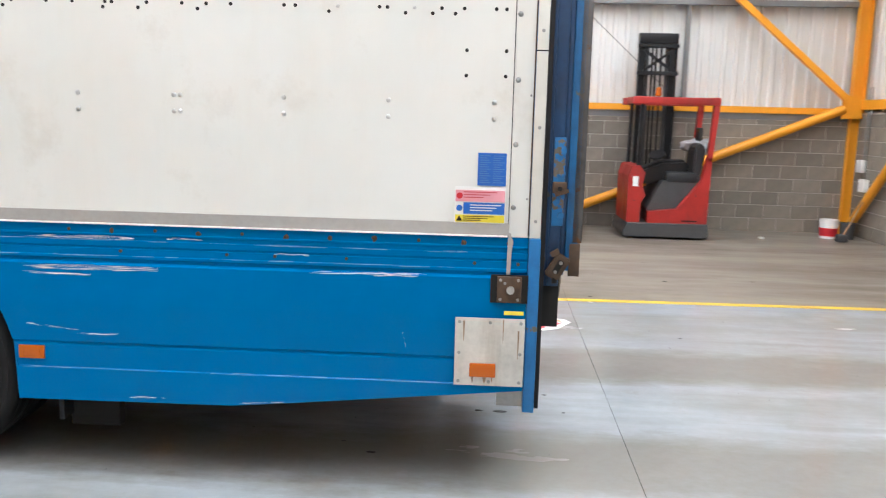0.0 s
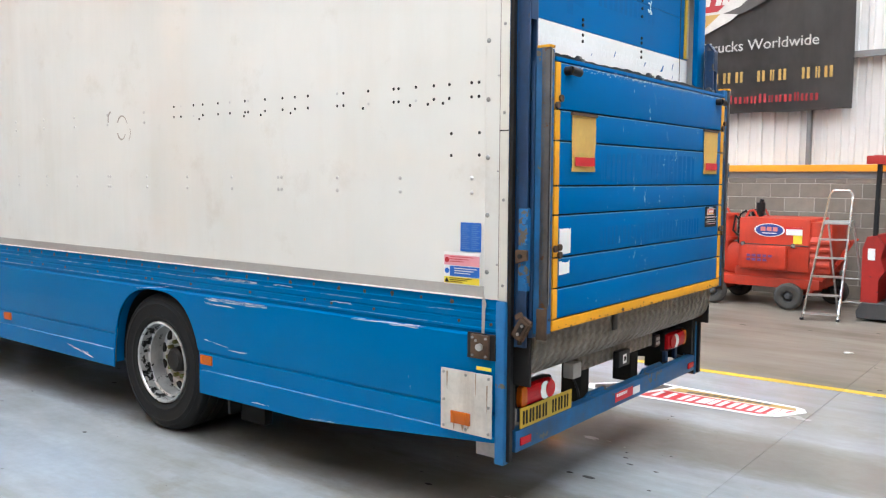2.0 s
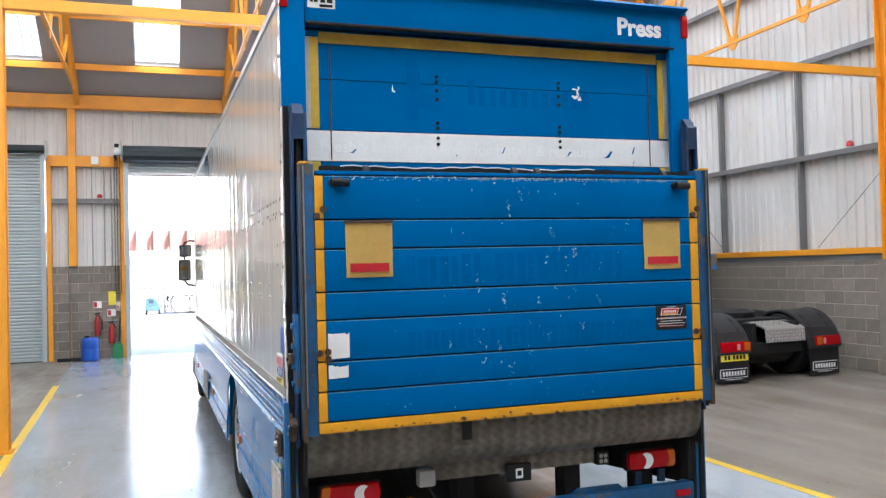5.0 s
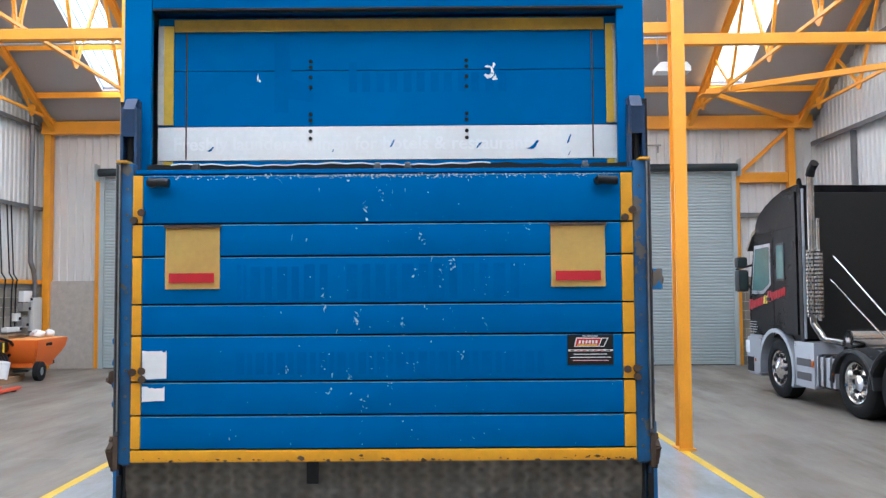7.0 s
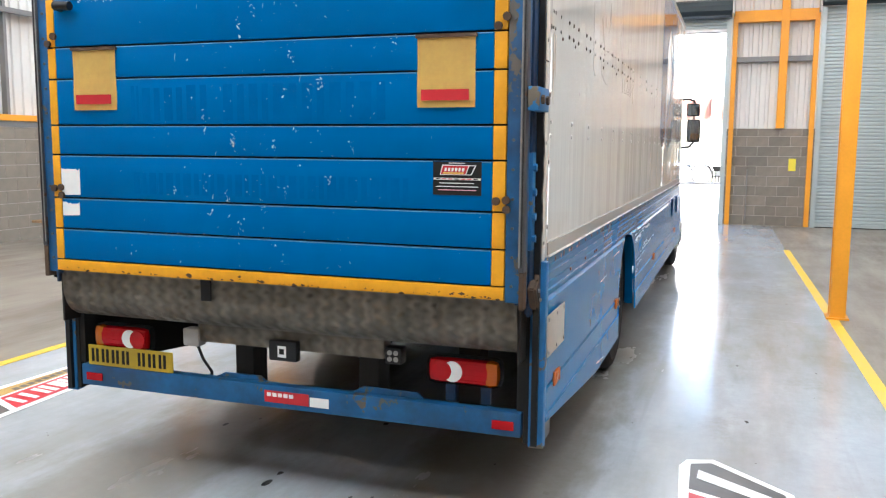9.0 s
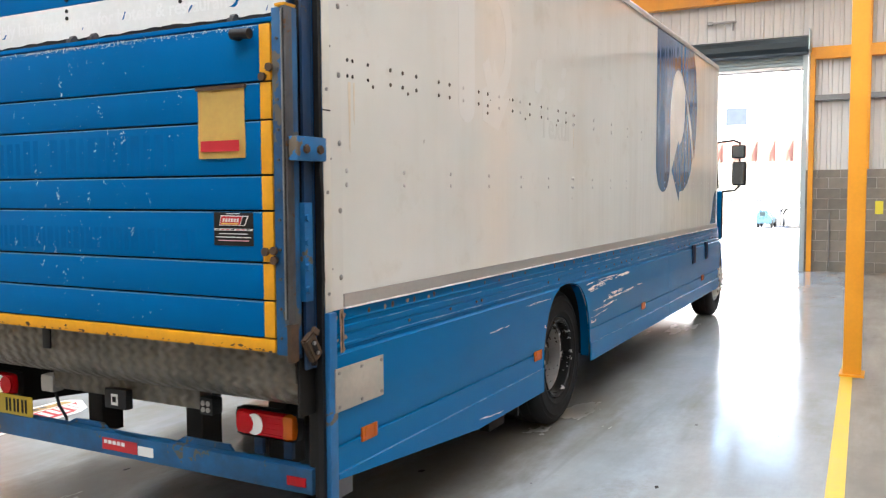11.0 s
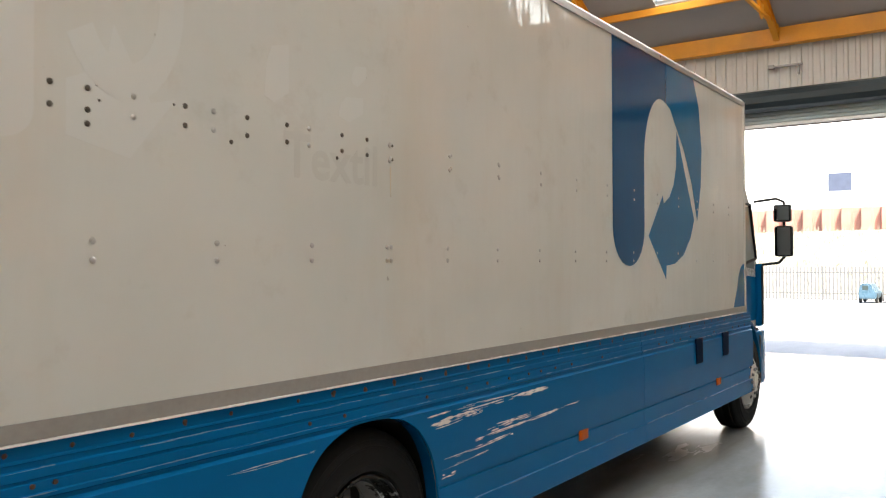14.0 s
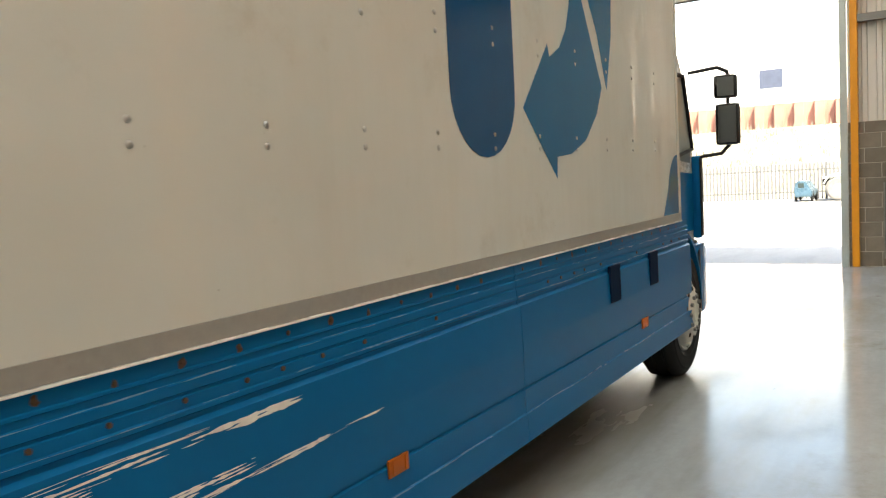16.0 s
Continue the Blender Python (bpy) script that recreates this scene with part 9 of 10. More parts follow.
# ---- clutter along the end wall and the near wall ----
def end_wall_clutter():
    x = X_END
    bm = bmesh.new()
    lathe(bm, [(0.0, 0.001), (0.0, 0.16), (0.03, 0.185), (0.26, 0.19), (0.28, 0.182), (0.30, 0.19), (0.48, 0.185), (0.53, 0.15), (0.54, 0.001)], (x + 0.42, 1.72, 0), "z", 28)
    d = tagged(part("plastic_drum", bm, DRUM_BLUE, None), "blue plastic drum on the floor by the block wall", "drum")
    bm = bmesh.new()
    rod(bm, (x + 0.48, 1.66, 0.54), (x + 0.48, 1.66, 0.575), 0.05, 12)
    part("cap", bm, BLACK, d)
    for y, z in ((2.16, 0.36), (1.86, 0.56)):
        bm = bmesh.new()
        lathe(bm, [(z, 0.001), (z, 0.06), (z + 0.34, 0.065), (z + 0.40, 0.045), (z + 0.43, 0.025), (z + 0.46, 0.03), (z + 0.46, 0.001)], (x + 0.14, y, 0), "z", 20)
        e = tagged(part("fire_extinguisher", bm, mat("extinguisher_red", (0.30, 0.015, 0.015), 0.35), None), "red fire extinguisher hung on the block wall", "extinguisher", "fire extinguishers")
        bm = bmesh.new()
        beam(bm, (x + 0.14, y - 0.07, z + 0.48), (x + 0.14, y + 0.05, z + 0.50), 0.03, 0.03)
        pipe(bm, [Vector((x + 0.14, y + 0.03, z + 0.45)), Vector((x + 0.18, y + 0.10, z + 0.36)), Vector((x + 0.17, y + 0.10, z + 0.12))], 0.012, 6)
        part("valve_and_hose", bm, BLACK, e)
        part("bracket", shape(box, x, x + 0.06, y - 0.03, y + 0.03, z + 0.2, z + 0.26), STEEL, e, smooth=False)
        s = tagged(part("wall_sign", shape(box, x + 0.005, x + 0.012, y - 0.09, y + 0.09, z + 0.62, z + 0.78), WHITE, None, smooth=False), "small white and red safety sign on the blocks", "sign", "wall signs")
        part("sign_field", shape(box, x + 0.012, x + 0.015, y - 0.08, y - 0.01, z + 0.64, z + 0.76), RED, s, smooth=False)
    tagged(part("wall_sign", shape(box, x + 0.005, x + 0.012, 2.10, 2.26, 1.24, 1.56), YPRINT, None, smooth=False), "yellow sign on the block wall", "sign", "wall signs")
    tagged(part("wall_sign", shape(box, x + 0.005, x + 0.012, 8.02, 8.17, 1.23, 1.50), YPRINT, None, smooth=False), "yellow sign on the block wall", "sign", "wall signs")
    sh = thing("shovel", "green plastic shovel leaning on the wall", "shovel")
    part("handle", shape(rod, (x + 0.06, 2.35, 0.95), (x + 0.16, 2.31, 0.32), 0.018, 8), BLACK, sh)
    bm = bmesh.new()
    prism(bm, [(2.18, 0.0), (2.41, 0.0), (2.40, 0.30), (2.33, 0.38), (2.27, 0.38), (2.19, 0.30)], "x", x + 0.14, x + 0.17)
    part("blade", bm, GREEN, sh, "green shovel blade", smooth=False)
    br = thing("broom", "long-handled broom leaning on the wall", "broom")
    part("handle", shape(rod, (x + 0.04, 1.30, 1.35), (x + 0.30, 1.32, 0.08), 0.015, 8), WOOD, br)
    part("head", shape(box, x + 0.26, x + 0.36, 1.02, 1.52, 0.0, 0.08, 0.01), BLACK, br)
    for y, z0, z1 in ((1.78, 1.45, 4.5), (2.04, 1.5, 4.5), (2.20, 1.6, 4.4), (1.28, 0.1, 2.1), (7.17, 0.12, 1.25)):
        tagged(part("conduit", shape(rod, (x + 0.05, y, z0), (x + 0.05, y, z1), 0.012, 8), STEEL, None), "thin grey conduit running up the wall", "conduit", "wall conduits", "structure")
    bx = tagged(part("control_box", shape(box, x + 0.005, x + 0.08, 2.26, 2.35, 1.1, 1.3, 0.01), ALU, None), "small grey door control box on the wall", "control box")
    part("button", shape(rod, (x + 0.08, 2.305, 1.2), (x + 0.095, 2.305, 1.2), 0.02, 10), RED, bx)
    # alarm sounders on the girts
    for p, ax in (((X_END + 0.08, 1.95, 3.74), 0), ((-6.3, Y_FAR - 0.06, 3.77), 1), ((X_END + 0.08, 13.1, 3.74), 0)):
        bm = bmesh.new()
        lathe(bm, [(0.0, 0.001), (0.0, 0.06), (0.05, 0.06), (0.08, 0.045), (0.10, 0.001)], p, "z", 16)
        tagged(part("alarm_sounder", bm, mat("alarm_red", (0.45, 0.02, 0.02), 0.35), None), "small red alarm sounder on the wall girt", "alarm", "alarm sounders")
    # small steel hanger frames above the doors
    for y in (4.9, 10.3):
        t = thing("rail_bracket", "small steel bracket bar on the cladding above the door", "bracket", "rail brackets")
        part("bar", shape(box, X_END - 0.08, X_END + 0.0, y - 0.3, y + 0.3, 5.42, 5.45), STEEL, t, smooth=False)
        part("stem", shape(box, X_END - 0.08, X_END - 0.02, y + 0.22, y + 0.25, 5.25, 5.42), STEEL, t, smooth=False)
        part("clamp", shape(box, X_END - 0.09, X_END + 0.02, y - 0.3, y - 0.2, 5.40, 5.47), STEEL, t, smooth=False)
    tagged(part("green_box", shape(box, x + 0.3, x + 0.6, 12.55, 12.9, 0.0, 0.42, 0.03), GREEN, None), "green plastic box beside the closed door", "box")
    jb = tagged(part("junction_box", shape(box, x + 0.09, x + 0.15, 1.78, 1.94, 4.52, 4.70, 0.01), WHITE, None), "white electrical junction box on the orange rail", "junction box")


def salt_spreader():
    s = thing("salt_spreader", "orange towed salt spreader with a flared hopper", "spreader", at=(-13.85, -3.75, 0))
    bm = bmesh.new()
    loops = []
    for z, hx, hy in ((0.36, 0.42, 0.26), (0.66, 0.66, 0.42), (0.84, 0.70, 0.45), (0.87, 0.70, 0.45)):
        loops.append([bm.verts.new((a * hx, b * hy, z)) for a, b in ((-1, -1), (1, -1), (1, 1), (-1, 1))])
    for l, m in zip(loops, loops[1:]):
        for k in range(4):
            bm.faces.new((l[k], l[(k + 1) % 4], m[(k + 1) % 4], m[k]))
    bm.faces.new(loops[-1])
    bmesh.ops.bevel(bm, geom=bm.edges[:], offset=0.03, segments=2, affect="EDGES")
    part("hopper", bm, SPREADER, s, "orange flared hopper")
    part("cover", shape(box, -0.66, 0.66, -0.42, 0.42, 0.865, 0.89, 0.01), mat("pale_orange_cover", (0.85, 0.34, 0.09), 0.5, var=0.08), s, "pale orange cover")
    part("frame", shape(box, -0.45, 0.45, -0.24, 0.24, 0.28, 0.37, 0.02), SPREADER, s, "orange frame")
    part("drawbar", shape(beam, (-0.45, 0.0, 0.32), (-0.95, 0.0, 0.30), 0.06, 0.06), DARK, s, smooth=False)
    part("spinner", shape(rod, (0.5, 0, 0.2), (0.5, 0, 0.23), 0.16, 20), DARK, s)
    for k in range(5):
        part("name_bar", shape(box, 0.06 + 0.055 * k, 0.095 + 0.055 * k, 0.448, 0.458, 0.74, 0.80), BLACK, s, smooth=False)
    for py in (-0.36, 0.36):
        bm = bmesh.new()
        lathe(bm, [(-0.07, 0.09), (-0.07, 0.16), (-0.05, 0.205), (0.05, 0.205), (0.07, 0.16), (0.07, 0.09)], (0.42, py, 0.207), "y", 24)
        w = part("wheel", bm, RUBBER, s, "black wheel")
        bm = bmesh.new()
        lathe(bm, [(-0.05, 0.001), (-0.05, 0.1), (0.05, 0.1), (0.05, 0.001)], (0.42, py, 0.207), "y", 16)
        part("hub", bm, ALU, w)
    for px, py in ((-0.55, 0.1), (-0.30, -0.1), (-0.05, 0.12)):
        bm = bmesh.new()
        bmesh.ops.create_icosphere(bm, subdivisions=3, radius=0.1)
        for v in bm.verts:
            v.co = Vector((v.co.x * 1.2, v.co.y, v.co.z * 0.9)) * (1 + 0.4 * noise.noise(v.co * 12 + Vector((px * 9, 0, 0))))
        bmesh.ops.translate(bm, verts=bm.verts[:], vec=(-13.85 + px, -3.75 + py, 0.97))
        tagged(part("white_bag", bm, WHITE, None), "crumpled white bag on the spreader", "bag", "bags on the spreader")


def engine_heap():
    """Two black casings with cooling ribs, belts and a white filter drum, stacked on a pallet."""
    m = thing("machine_heap", "heap of dark engine parts on a pallet", "engine parts", at=(-12.85, -4.2, 0))
    part("pallet", shape(box, -0.6, 0.6, -0.45, 0.45, 0.0, 0.12), WOOD, m, "wooden pallet", smooth=False)
    bm = bmesh.new()
    lathe(bm, [(-0.42, 0.001), (-0.42, 0.22), (-0.38, 0.26), (0.34, 0.27), (0.40, 0.22), (0.40, 0.001)], (0.0, 0.0, 0.40), "x", 24)
    part("casing", bm, BLACK, m, "black ribbed casing")
    for k in range(6):
        bm = bmesh.new()
        lathe(bm, [(-0.35 + 0.12 * k, 0.255), (-0.345 + 0.12 * k, 0.295), (-0.31 + 0.12 * k, 0.295), (-0.305 + 0.12 * k, 0.255)], (0.0, 0.0, 0.40), "x", 20)
        part("rib", bm, DGREY, m)
    part("upper_casing", shape(box, -0.30, 0.42, -0.3, 0.32, 0.62, 0.86, 0.07), BLACK, m, "black upper casing")
    part("cylinder_head", shape(box, 0.0, 0.30, -0.2, 0.25, 0.84, 0.98, 0.03), DGREY, m)
    part("yellow_strap", shape(box, -0.08, -0.02, 0.318, 0.326, 0.64, 0.84), YPRINT, m, smooth=False)
    part("red_cap", shape(rod, (-0.22, 0.1, 0.85), (-0.22, 0.1, 0.99), 0.05, 12), RED, m, "red filler cap")
    part("filter_drum", shape(rod, (0.06, 0.30, 0.12), (0.06, 0.36, 0.46), 0.16, 20), WHITE, m, "white filter drum")
    part("hose", shape(pipe, [Vector((-0.4, 0.2, 0.5)), Vector((-0.45, 0.36, 0.7)), Vector((-0.2, 0.38, 0.86)), Vector((0.1, 0.3, 0.95))], 0.03, 8), BLACK, m)
    for k, (x, y, sx, sy, sz) in enumerate(((-12.1, -4.35, 0.36, 0.28, 0.20), (-11.5, -4.4, 0.45, 0.30, 0.62), (-10.75, -4.3, 0.42, 0.32, 0.9))):
        st = thing("machine_stack", "dark stack of worn machine panels by the block wall", "machine parts", "machine stacks", at=(x, y, 0))
        rngs = random.Random(20 + k)
        z, n = 0.0, 2 + k
        for j in range(n):
            h = sz / n
            ox, oy = rngs.uniform(-0.06, 0.06), rngs.uniform(-0.04, 0.04)
            part("panel", shape(box, ox - sx, ox + sx, oy - sy, oy + sy, z, z + h - 0.012, 0.02), BLACK if j % 2 else DGREY, st, "dark metal panel")
            part("edge_lip", shape(box, ox - sx - 0.03, ox + sx - 0.1, oy + sy - 0.01, oy + sy + 0.03, z + h * 0.6, z + h * 0.75), DARK, st, smooth=False)
            z += h - 0.008


def pallet_jack():
    p = thing("pallet_truck", "orange-red hand pallet truck lowered on the floor", "pallet truck", at=(-10.2, -3.1, 0))
    red = mat("pallet_truck_red", (0.62, 0.07, 0.02), 0.4, var=0.12, scale=4.0)
    bm = bmesh.new()
    prism(bm, [(-0.06, 0.05), (0.30, 0.05), (0.30, 0.14), (0.06, 0.46), (0.0, 0.46)], "y", -0.27, 0.27)
    for v in bm.verts:
        v.co.x = -v.co.x
    bmesh.ops.recalc_face_normals(bm, faces=bm.faces[:])
    part("head", bm, red, p, "orange-red sloping head", smooth=False)
    for yy in (-0.18, 0.18):
        part("fork", shape(box, -1.45, -0.25, yy - 0.08, yy + 0.08, 0.035, 0.085, 0.015), red, p, "orange-red fork")
        part("roller", shape(rod, (-1.3, yy - 0.04, 0.04), (-1.3, yy + 0.04, 0.04), 0.04, 12), BLACK, p)
    part("steer_wheel", shape(rod, (0.12, -0.08, 0.09), (0.12, 0.08, 0.09), 0.09, 18), BLACK, p)
    part("pump_cylinder", shape(rod, (0.10, 0, 0.1), (0.10, 0, 0.46), 0.055, 14), DARK, p)


def picnic_bench():
    b = thing("picnic_table", "weathered wooden picnic table with fixed benches", "table", at=(-7.45, -3.0, 0))
    for k in range(5):
        part("top_board", shape(box, -0.72, 0.72, -0.36 + 0.147 * k, -0.225 + 0.147 * k, 0.72, 0.76, 0.005), WOOD, b)
    for yy in (-0.75, 0.58):
        part("bench_board", shape(box, -0.72, 0.72, yy, yy + 0.17, 0.42, 0.46, 0.005), WOOD, b)
    for x in (-0.5, 0.5):
        part("cross_bar", shape(box, x - 0.022, x + 0.022, -0.74, 0.74, 0.33, 0.42), WOOD, b, smooth=False)
        part("rail", shape(box, x - 0.022, x + 0.022, -0.34, 0.34, 0.63, 0.72), WOOD, b, smooth=False)
        for f in (-1, 1):
            part("leg", shape(beam, (x + 0.045, f * 0.62, 0.0), (x + 0.045, f * 0.24, 0.72), 0.045, 0.09, (1, 0, 0)), WOOD, b, smooth=False)


def near_wall_clutter():
    y = Y_NEAR
    salt_spreader()
    engine_heap()
    pallet_jack()
    picnic_bench()
    for k, (bx, by, w, d, h) in enumerate(((-14.1, -4.35, 0.75, 0.32, 0.95), (-12.75, -4.66, 0.5, 0.08, 1.15))):
        c = tagged(part("cardboard_box", shape(box, bx, bx + w, by - d, by + d, 0.0, h, 0.01), CARD, None), "brown cardboard box by the wall", "box", "cardboard boxes")
        part("flap", shape(beam, (bx, by + d, h + 0.02), (bx + w, by + d + 0.02, h + 0.05), 0.16, 0.006), CARD, c, smooth=False)
    bp = thing("leaning_board", "narrow brown board leaning on the wall", "board")
    part("board", shape(beam, (-12.0, -4.3, 0.0), (-12.05, -4.72, 1.2), 0.14, 0.03, (0, 1, 0)), WOOD, bp, smooth=False)
    sg = tagged(part("no_smoking_sign", shape(box, -13.80, -13.27, y - 0.002, y + 0.013, 1.47, 1.94), WHITE, None, smooth=False), "white and red no smoking sign on the block wall", "sign")
    part("sign_field", shape(box, -13.77, -13.30, y + 0.0135, y + 0.016, 1.50, 1.78), RED, sg, smooth=False)
    lettering("sign_words", "No\nsmoking", 0.105, WHITE, sg, facing((-13.535, y + 0.0165, 1.665), (-1, 0, 0), (0, 1, 0)), align="CENTER")
    bm = bmesh.new()
    lathe(bm, [(0.0135, 0.035), (0.016, 0.035), (0.016, 0.055), (0.0135, 0.055)], (-13.535, y, 1.86), "y", 24)
    part("sign_ring", bm, RED, sg)
    # switchgear: one tall cabinet, small boxes beside it, trunking and cables up the wall
    tagged(part("wall_cabinet", shape(box, -16.1, -15.66, y - 0.002, y + 0.14, 0.96, 1.76, 0.02), CLAD, None), "pale grey metal cabinet hung on the wall", "cabinet")
    for k, (xa, xb, z0, z1) in enumerate(((-15.62, -15.22, 1.66, 1.92), (-15.55, -15.2, 1.44, 1.64), (-15.1, -14.9, 1.22, 1.40), (-15.45, -15.2, 1.06, 1.30), (-15.15, -14.5, 0.98, 1.09))):
        sw = tagged(part("switch_box", shape(box, xa, xb, y - 0.002, y + 0.13, z0, z1, 0.01), ALU if k % 2 else WHITE, None), "small pale electrical switch box on the wall", "switch box", "wall switch boxes")
        part("lever", shape(box, xa + 0.05, xa + 0.09, y + 0.13, y + 0.17, z0 + 0.03, z0 + 0.09), BLACK, sw, smooth=False)
    for k, xx in enumerate((-14.53, -14.85, -15.03)):
        bm = bmesh.new()
        pipe(bm, [Vector((xx, y + 0.03, 1.08)), Vector((xx, y + 0.04, 1.95)), Vector((xx + 0.03, y + 0.08, 2.18)), Vector((xx + 0.2, y + 0.08, 2.32)), Vector((xx + 0.3, y + 0.05, 3.9))], 0.016, 6)
        tagged(part("cable", bm, BLACK, None), "black cable running up the wall", "cable", "wall cables")
    bm = bmesh.new()
    pipe(bm, [Vector((-15.83, y + 0.08, 1.74)), Vector((-15.83, y + 0.08, 2.12)), Vector((-15.72, y + 0.1, 2.4)), Vector((-15.56, y + 0.1, 2.62)), Vector((-15.54, y + 0.1, 5.9))], 0.055, 12)
    tagged(part("flue_pipe", bm, GIRT, None), "grey trunking pipe rising from the cabinet", "pipe")


def far_corner():
    """Buckets, pipes and a switch in the far corner behind the reach trucks."""
    for k, (x, y, r, h, m, lab) in enumerate(((5.55, 13.7, 0.15, 0.30, WHITE, "white plastic bucket with a red band"), (5.82, 13.65, 0.12, 0.26, DGREY, "dark bucket by the corner"))):
        bm = bmesh.new()
        lathe(bm, [(0.0, 0.001), (0.0, r * 0.85), (h, r), (h, r * 0.94), (0.02, r * 0.8), (0.02, 0.001)], (x, y, 0), "z", 24)
        b = tagged(part("bucket", bm, m, None), lab, "bucket", "buckets")
        if k == 0:
            bm = bmesh.new()
            lathe(bm, [(0.04, r * 0.872), (0.04, r * 0.89), (0.17, r * 0.96), (0.17, r * 0.94)], (x, y, 0), "z", 24)
            part("label_band", bm, RED, b, "red label band")
    for dx in (0.0, 0.09):
        tagged(part("conduit", shape(rod, (X_BACK - 0.03, 13.9 - dx, 0.9), (X_BACK - 0.03, 13.9 - dx, 2.4), 0.014, 8), STEEL, None), "grey conduit on the back wall", "conduit", "wall conduits", "structure")
    for y, z in ((13.9, 1.05), (13.75, 0.75)):
        sb = tagged(part("switch_box", shape(box, X_BACK - 0.1, X_BACK - 0.01, y - 0.1, y + 0.1, z, z + 0.2, 0.01), WHITE, None), "white electrical switch box on the back wall", "switch box", "back wall switches")
    tagged(part("litter", shape(box, 4.35, 4.43, 13.3, 13.37, 0.0, 0.03, 0.01), WHITE, None), "small scrap of white litter on the floor", "litter")
    br = thing("mop", "mop with a wooden handle leaning in the corner", "mop")
    part("handle", shape(rod, (6.0, 13.45, 0.75), (5.6, 13.25, 0.1), 0.014, 8), WOOD, br)
    part("mop_head", shape(box, 5.5, 5.66, 13.18, 13.32, 0.0, 0.12, 0.03), DGREY, br)


def floor_debris():
    rngs = random.Random(5)
    bm = bmesh.new()
    for k in range(110):
        x, y = rngs.uniform(-6, 4.5), rngs.uniform(1.8, 8.0)
        if k < 30:
            x, y = rngs.uniform(-1.0, 3.5), rngs.uniform(8.3, 12.0)
        r = 0.003 + 0.02 * rngs.random() ** 4
        n = 6
        vs = [bm.verts.new((x + r * (0.6 + 0.8 * rngs.random()) * math.cos(2 * math.pi * j / n) * 1.8, y + r * (0.6 + 0.8 * rngs.random()) * math.sin(2 * math.pi * j / n), 0.0012)) for j in range(n)]
        top = bm.verts.new((x, y, 0.0012 + r * 0.12))
        for j in range(n):
            bm.faces.new((vs[j], vs[(j + 1) % n], top))
    tagged(part("floor_crumbs", bm, DARK, None), "dark crumbs and chips scattered on the floor", "debris", kind="stuff")


end_wall_clutter()
near_wall_clutter()
far_corner()
floor_debris()

# ---- outside the open door ----
GRASS = mat("dry_grass", (0.19, 0.18, 0.14), 0.9, var=0.35, scale=1.2, fine=20.0, bump=0.05)
# tyre grey lifted to paint in the yard's hazy glare
YARD_TYRE = mat("glare_grey_tyre", (0.13, 0.125, 0.12), 0.85, var=0.3, scale=6.0)
PILE = mat("sheet_pile_rust", (0.26, 0.13, 0.10), 0.8, var=0.3, scale=0.8)
FENCE = mat("fence_galvanised", (0.08, 0.082, 0.085), 0.7, var=0.1)


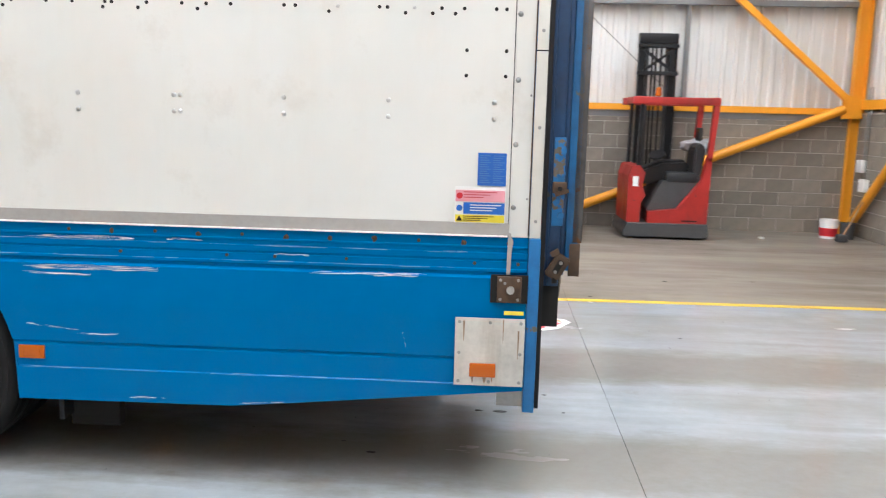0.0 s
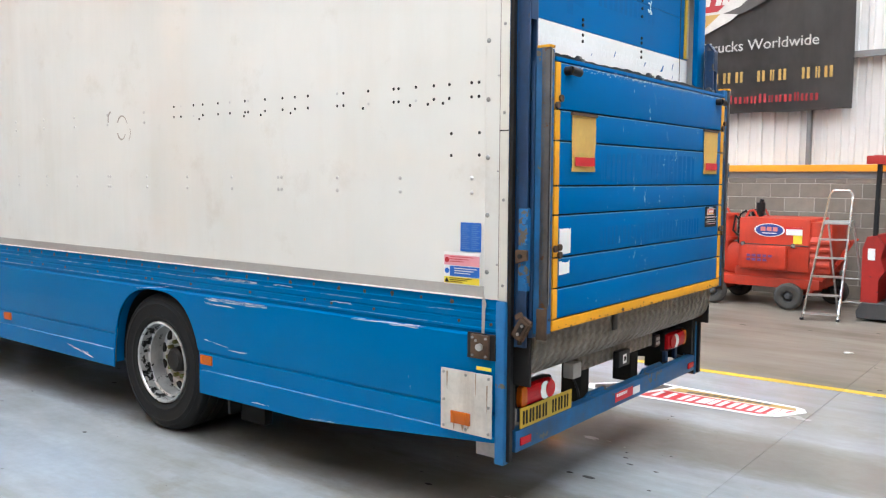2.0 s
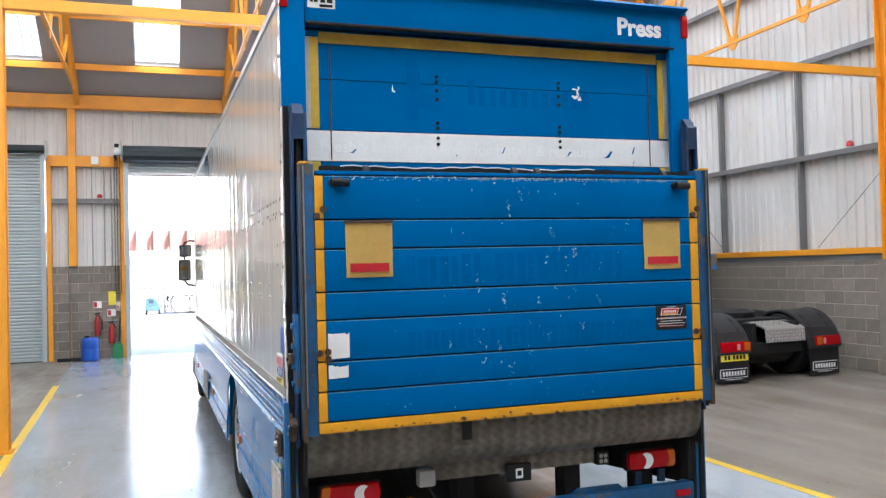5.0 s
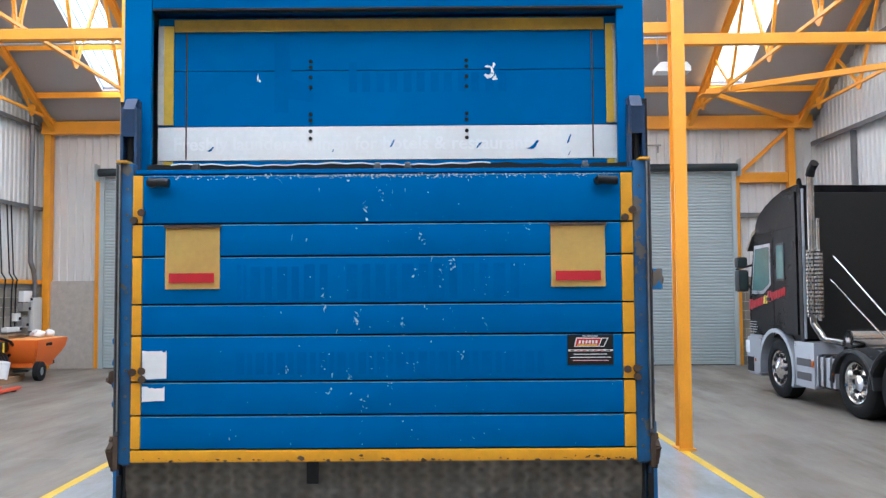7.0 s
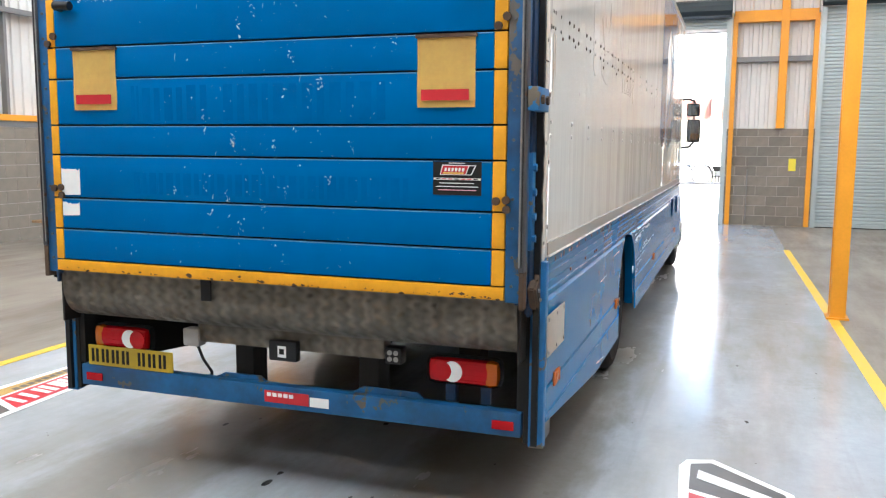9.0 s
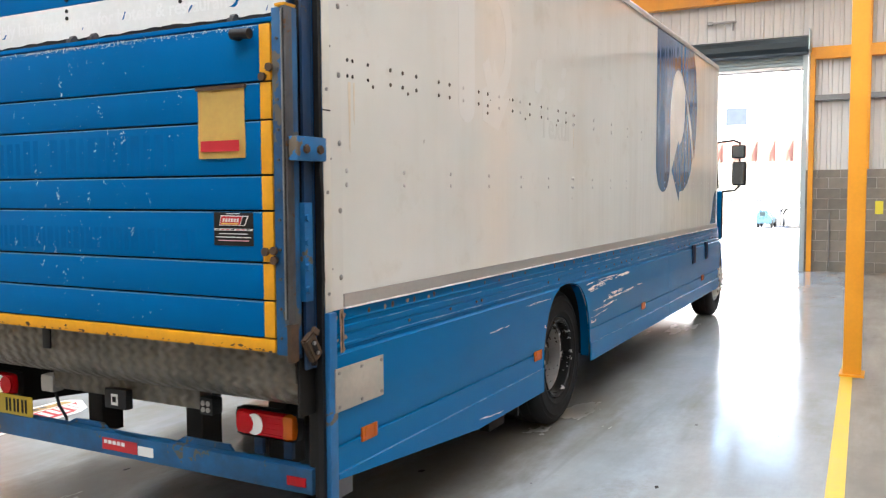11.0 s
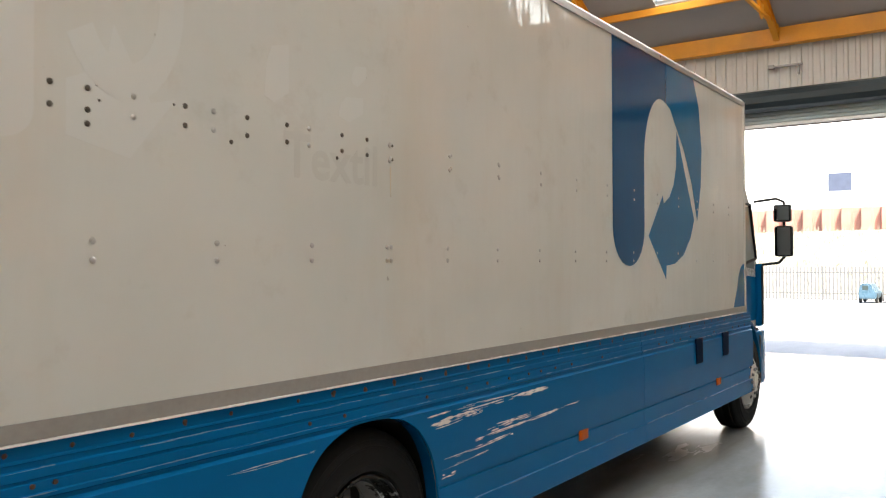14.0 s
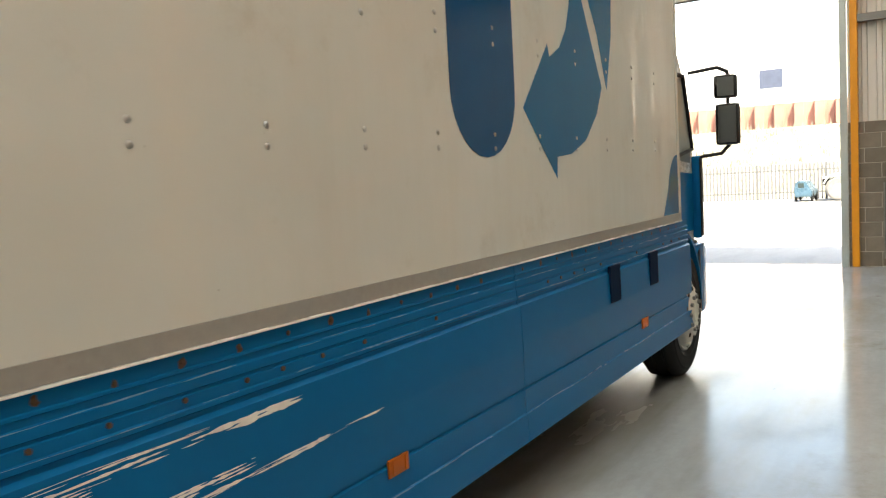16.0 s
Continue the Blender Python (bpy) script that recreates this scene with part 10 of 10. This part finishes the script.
def outside():
    bm = bmesh.new()
    n = 60
    prof = [(-42.0, -0.05), (-43.0, 0.6), (-45.0, 1.6), (-47.5, 2.7), (-50.0, 3.45), (-52.5, 3.5)]
    rows = [[bm.verts.new((x, -70 + 160 * j / n, z + 0.25 * noise.noise(Vector((x * 0.3, j * 0.6, 0))) * (0 if i == 0 else 1))) for j in range(n + 1)] for i, (x, z) in enumerate(prof)]
    for a, b in zip(rows, rows[1:]):
        for j in range(n):
            bm.faces.new((a[j], b[j], b[j + 1], a[j + 1]))
    g = solid("grass_bank", bm, GRASS, "dry grassy bank rising behind the fence", "bank", smooth=True)
    bm = bmesh.new()
    rngs = random.Random(3)
    for k in range(5000):
        y, f = rngs.uniform(-18, 22), rngs.random()
        x = -42.3 - 7.8 * f
        z = np.interp(-x, [-p[0] for p in prof], [p[1] for p in prof])
        h = 0.12 + 0.3 * rngs.random()
        dx, dy = rngs.uniform(-0.1, 0.1), rngs.uniform(-0.1, 0.1)
        a = bm.verts.new((x, y - 0.04, z - 0.05))
        b = bm.verts.new((x, y + 0.04, z - 0.05))
        c = bm.verts.new((x + dx, y + dy, z + h))
        bm.faces.new((a, b, c))
    solid("grass_tufts", bm, GRASS, "tufts of dry grass on the bank", "grass", kind="stuff")
    bm = bmesh.new()
    y = -70.0
    pts = []
    while y < 90:
        pts += [(-50.3, y), (-50.3, y + 0.45), (-50.7, y + 0.52), (-50.7, y + 0.93)]
        y += 1.0
    rings = [[bm.verts.new((px + dx, py, z)) for px, py in pts] for dx, z in ((0.0, 3.2), (0.0, 4.75), (-0.04, 4.75), (-0.04, 3.2))]
    for a, b in zip(rings, rings[1:]):
        for k in range(len(pts) - 1):
            bm.faces.new((a[k], b[k], b[k + 1], a[k + 1]))
    bmesh.ops.recalc_face_normals(bm, faces=bm.faces[:])
    solid("pile_wall", bm, PILE, "rust-red sheet pile retaining wall", "wall")
    solid("upper_ground", shape(box, -140, -50.9, -90, 110, 3.0, 4.4), YARD, "raised pale ground behind the pile wall", "ground")
    h = thing("warehouse", "pale distant warehouse with a grey window", "building")
    part("wall", shape(box, -90, -68, -40, 40, 4.4, 13.5), mat("pale_building", (0.75, 0.75, 0.74), 0.7, var=0.04), h, smooth=False)
    part("roof", shape(box, -91, -67.5, -41, 41, 13.5, 13.8), WHITE, h, smooth=False)
    w = part("window", shape(box, -68.05, -67.9, -3.9, -2.3, 7.05, 8.4), mat("blue_grey_window", (0.050, 0.060, 0.090), 0.6, spec=0.1), h, "grey-blue window", smooth=False)
    f = thing("palisade_fence", "pale galvanised palisade fence along the yard edge", "fence", kind="structure")
    bm = bmesh.new()
    prism(bm, [(-0.035, 0.0), (0.035, 0.0), (0.035, 1.48), (0.0, 1.58), (-0.035, 1.48)], "x", -0.01, 0.01)
    me = mesh_of("pale", bm, FENCE)
    k = 0
    y = -16.0
    while y < 18:
        ob = new("pale", me)
        ob.parent = f
        ob.matrix_basis = pose(-41.2, y, 0.0)
        if k % 18 == 0:
            part("post", shape(box, -41.32, -41.22, y - 0.05, y + 0.05, -0.02, 1.55), FENCE, f, smooth=False)
        y += 0.155
        k += 1
    for z in (0.3, 1.25):
        part("rail", shape(box, -41.24, -41.212, -16, 18, z - 0.03, z + 0.03), FENCE, f, smooth=False)
    # a white tractor chassis standing side-on and a small blue car
    t = thing("parked_tractor", "white tractor unit parked side-on in the yard", "truck", at=(-39.9, 4.35, 0))
    t.rotation_euler = (0.0, 0.0, -math.pi / 2)
    for py in (-0.38, 0.38):
        part("chassis_rail", shape(box, -5.0, 0.75, py - 0.05, py + 0.05, 0.62, 0.86), DARK, t, smooth=False)
    part("deck", shape(box, -3.2, 0.7, -0.9, 0.9, 0.87, 0.95, 0.01), WHITE, t, "pale deck")
    part("side_panel", shape(box, -3.2, -1.35, -1.1, -1.05, 0.35, 0.84, 0.02), WHITE, t, "white side panel")
    part("cab", shape(box, -5.6, -3.5, -1.2, 1.2, 0.75, 3.25, 0.14), WHITE, t, "white cab")
    part("bumper", shape(box, -5.75, -5.0, -1.2, 1.2, 0.3, 0.75, 0.05), GIRT, t, "grey bumper")
    for px in (-4.3, -0.75, 0.1):
        for py in (-0.98, 0.98):
            bm = bmesh.new()
            lathe(bm, [(-0.15, 0.2), (-0.16, 0.4), (-0.1, 0.48), (0.1, 0.48), (0.16, 0.4), (0.15, 0.2)], (px, py, 0.48), "y", 24)
            wh = part("wheel", bm, YARD_TYRE, t, "tyre")
            bm = bmesh.new()
            lathe(bm, [(-0.12, 0.001), (-0.14, 0.3), (0.14, 0.3), (0.12, 0.001)], (px, py, 0.48), "y", 20)
            part("rim", bm, ALU, wh)
            pts = [Vector((px + 0.56 * math.cos(a), py, 0.5 + 0.58 * math.sin(a))) for a in [math.pi * (0.1 + 0.8 * k / 10) for k in range(11)]]
            bm = bmesh.new()
            for p, q in zip(pts, pts[1:]):
                beam(bm, p, q, 0.42, 0.03, (p + q) / 2 - Vector((px, py, 0.5)))
            part("mudguard", bm, WHITE, t, "white mudguard", smooth=False)
    c = thing("blue_car", "small blue car parked by the fence", "car", at=(-39.6, 2.95, 0))
    c.scale = (0.8, 0.72, 1.0)
    bm = bmesh.new()
    prism(bm, [(-0.46, 0.18), (0.46, 0.18), (0.48, 0.46), (0.30, 0.54), (0.16, 0.80), (-0.34, 0.82), (-0.47, 0.52)], "x", -1.1, 1.1)
    bmesh.ops.bevel(bm, geom=bm.edges[:], offset=0.05, segments=2, affect="EDGES")
    part("body", bm, mat("small_car_blue", (0.035, 0.075, 0.11), 0.3), c, "blue body")
    part("window", shape(box, 1.09, 1.105, -0.26, 0.06, 0.55, 0.74), GLASS, c, smooth=False)
    for px in (-0.7, 0.7):
        for sd in (-1, 1):
            bm = bmesh.new()
            lathe(bm, [(-0.07, 0.06), (-0.07, 0.16), (-0.04, 0.19), (0.04, 0.19), (0.07, 0.16), (0.07, 0.06)], (px, sd * 0.42, 0.18), "y", 20)
            part("wheel", bm, RUBBER, c)


outside()


def paper_scrap(x, y):
    """A crumpled scrap of paper lying on the floor."""
    r = random.Random(4)
    bm = bmesh.new()
    bmesh.ops.create_icosphere(bm, subdivisions=2, radius=1.0)
    for v in bm.verts:
        k = 1 + r.uniform(-0.25, 0.25)
        v.co = Vector((x + v.co.x * 0.045 * k, y + v.co.y * 0.03 * k, 0.013 + v.co.z * 0.011 * k))
    low = min(v.co.z for v in bm.verts)
    for v in bm.verts:
        v.co.z -= low
    tagged(part("paper_scrap", bm, WHITE, None, smooth=False), "crumpled white paper scrap on the bare concrete floor", "litter")


paper_scrap(0.58, 9.92)

# ---- block courses of the long walls ----
lay_blocks(wall_far, X_END, X_BACK, 1.85, (0, Y_FAR, 0), 0, near=(-8.0, 6.1))
lay_blocks(wall_near, -X_BACK, -X_END, 1.98, (0, Y_NEAR, 0), 180, near=(9.0, 17.0))
lay_blocks(wall_back, -Y_FAR, -Y_FAR + 5.4, 1.98, (X_BACK, 0, 0), -90)
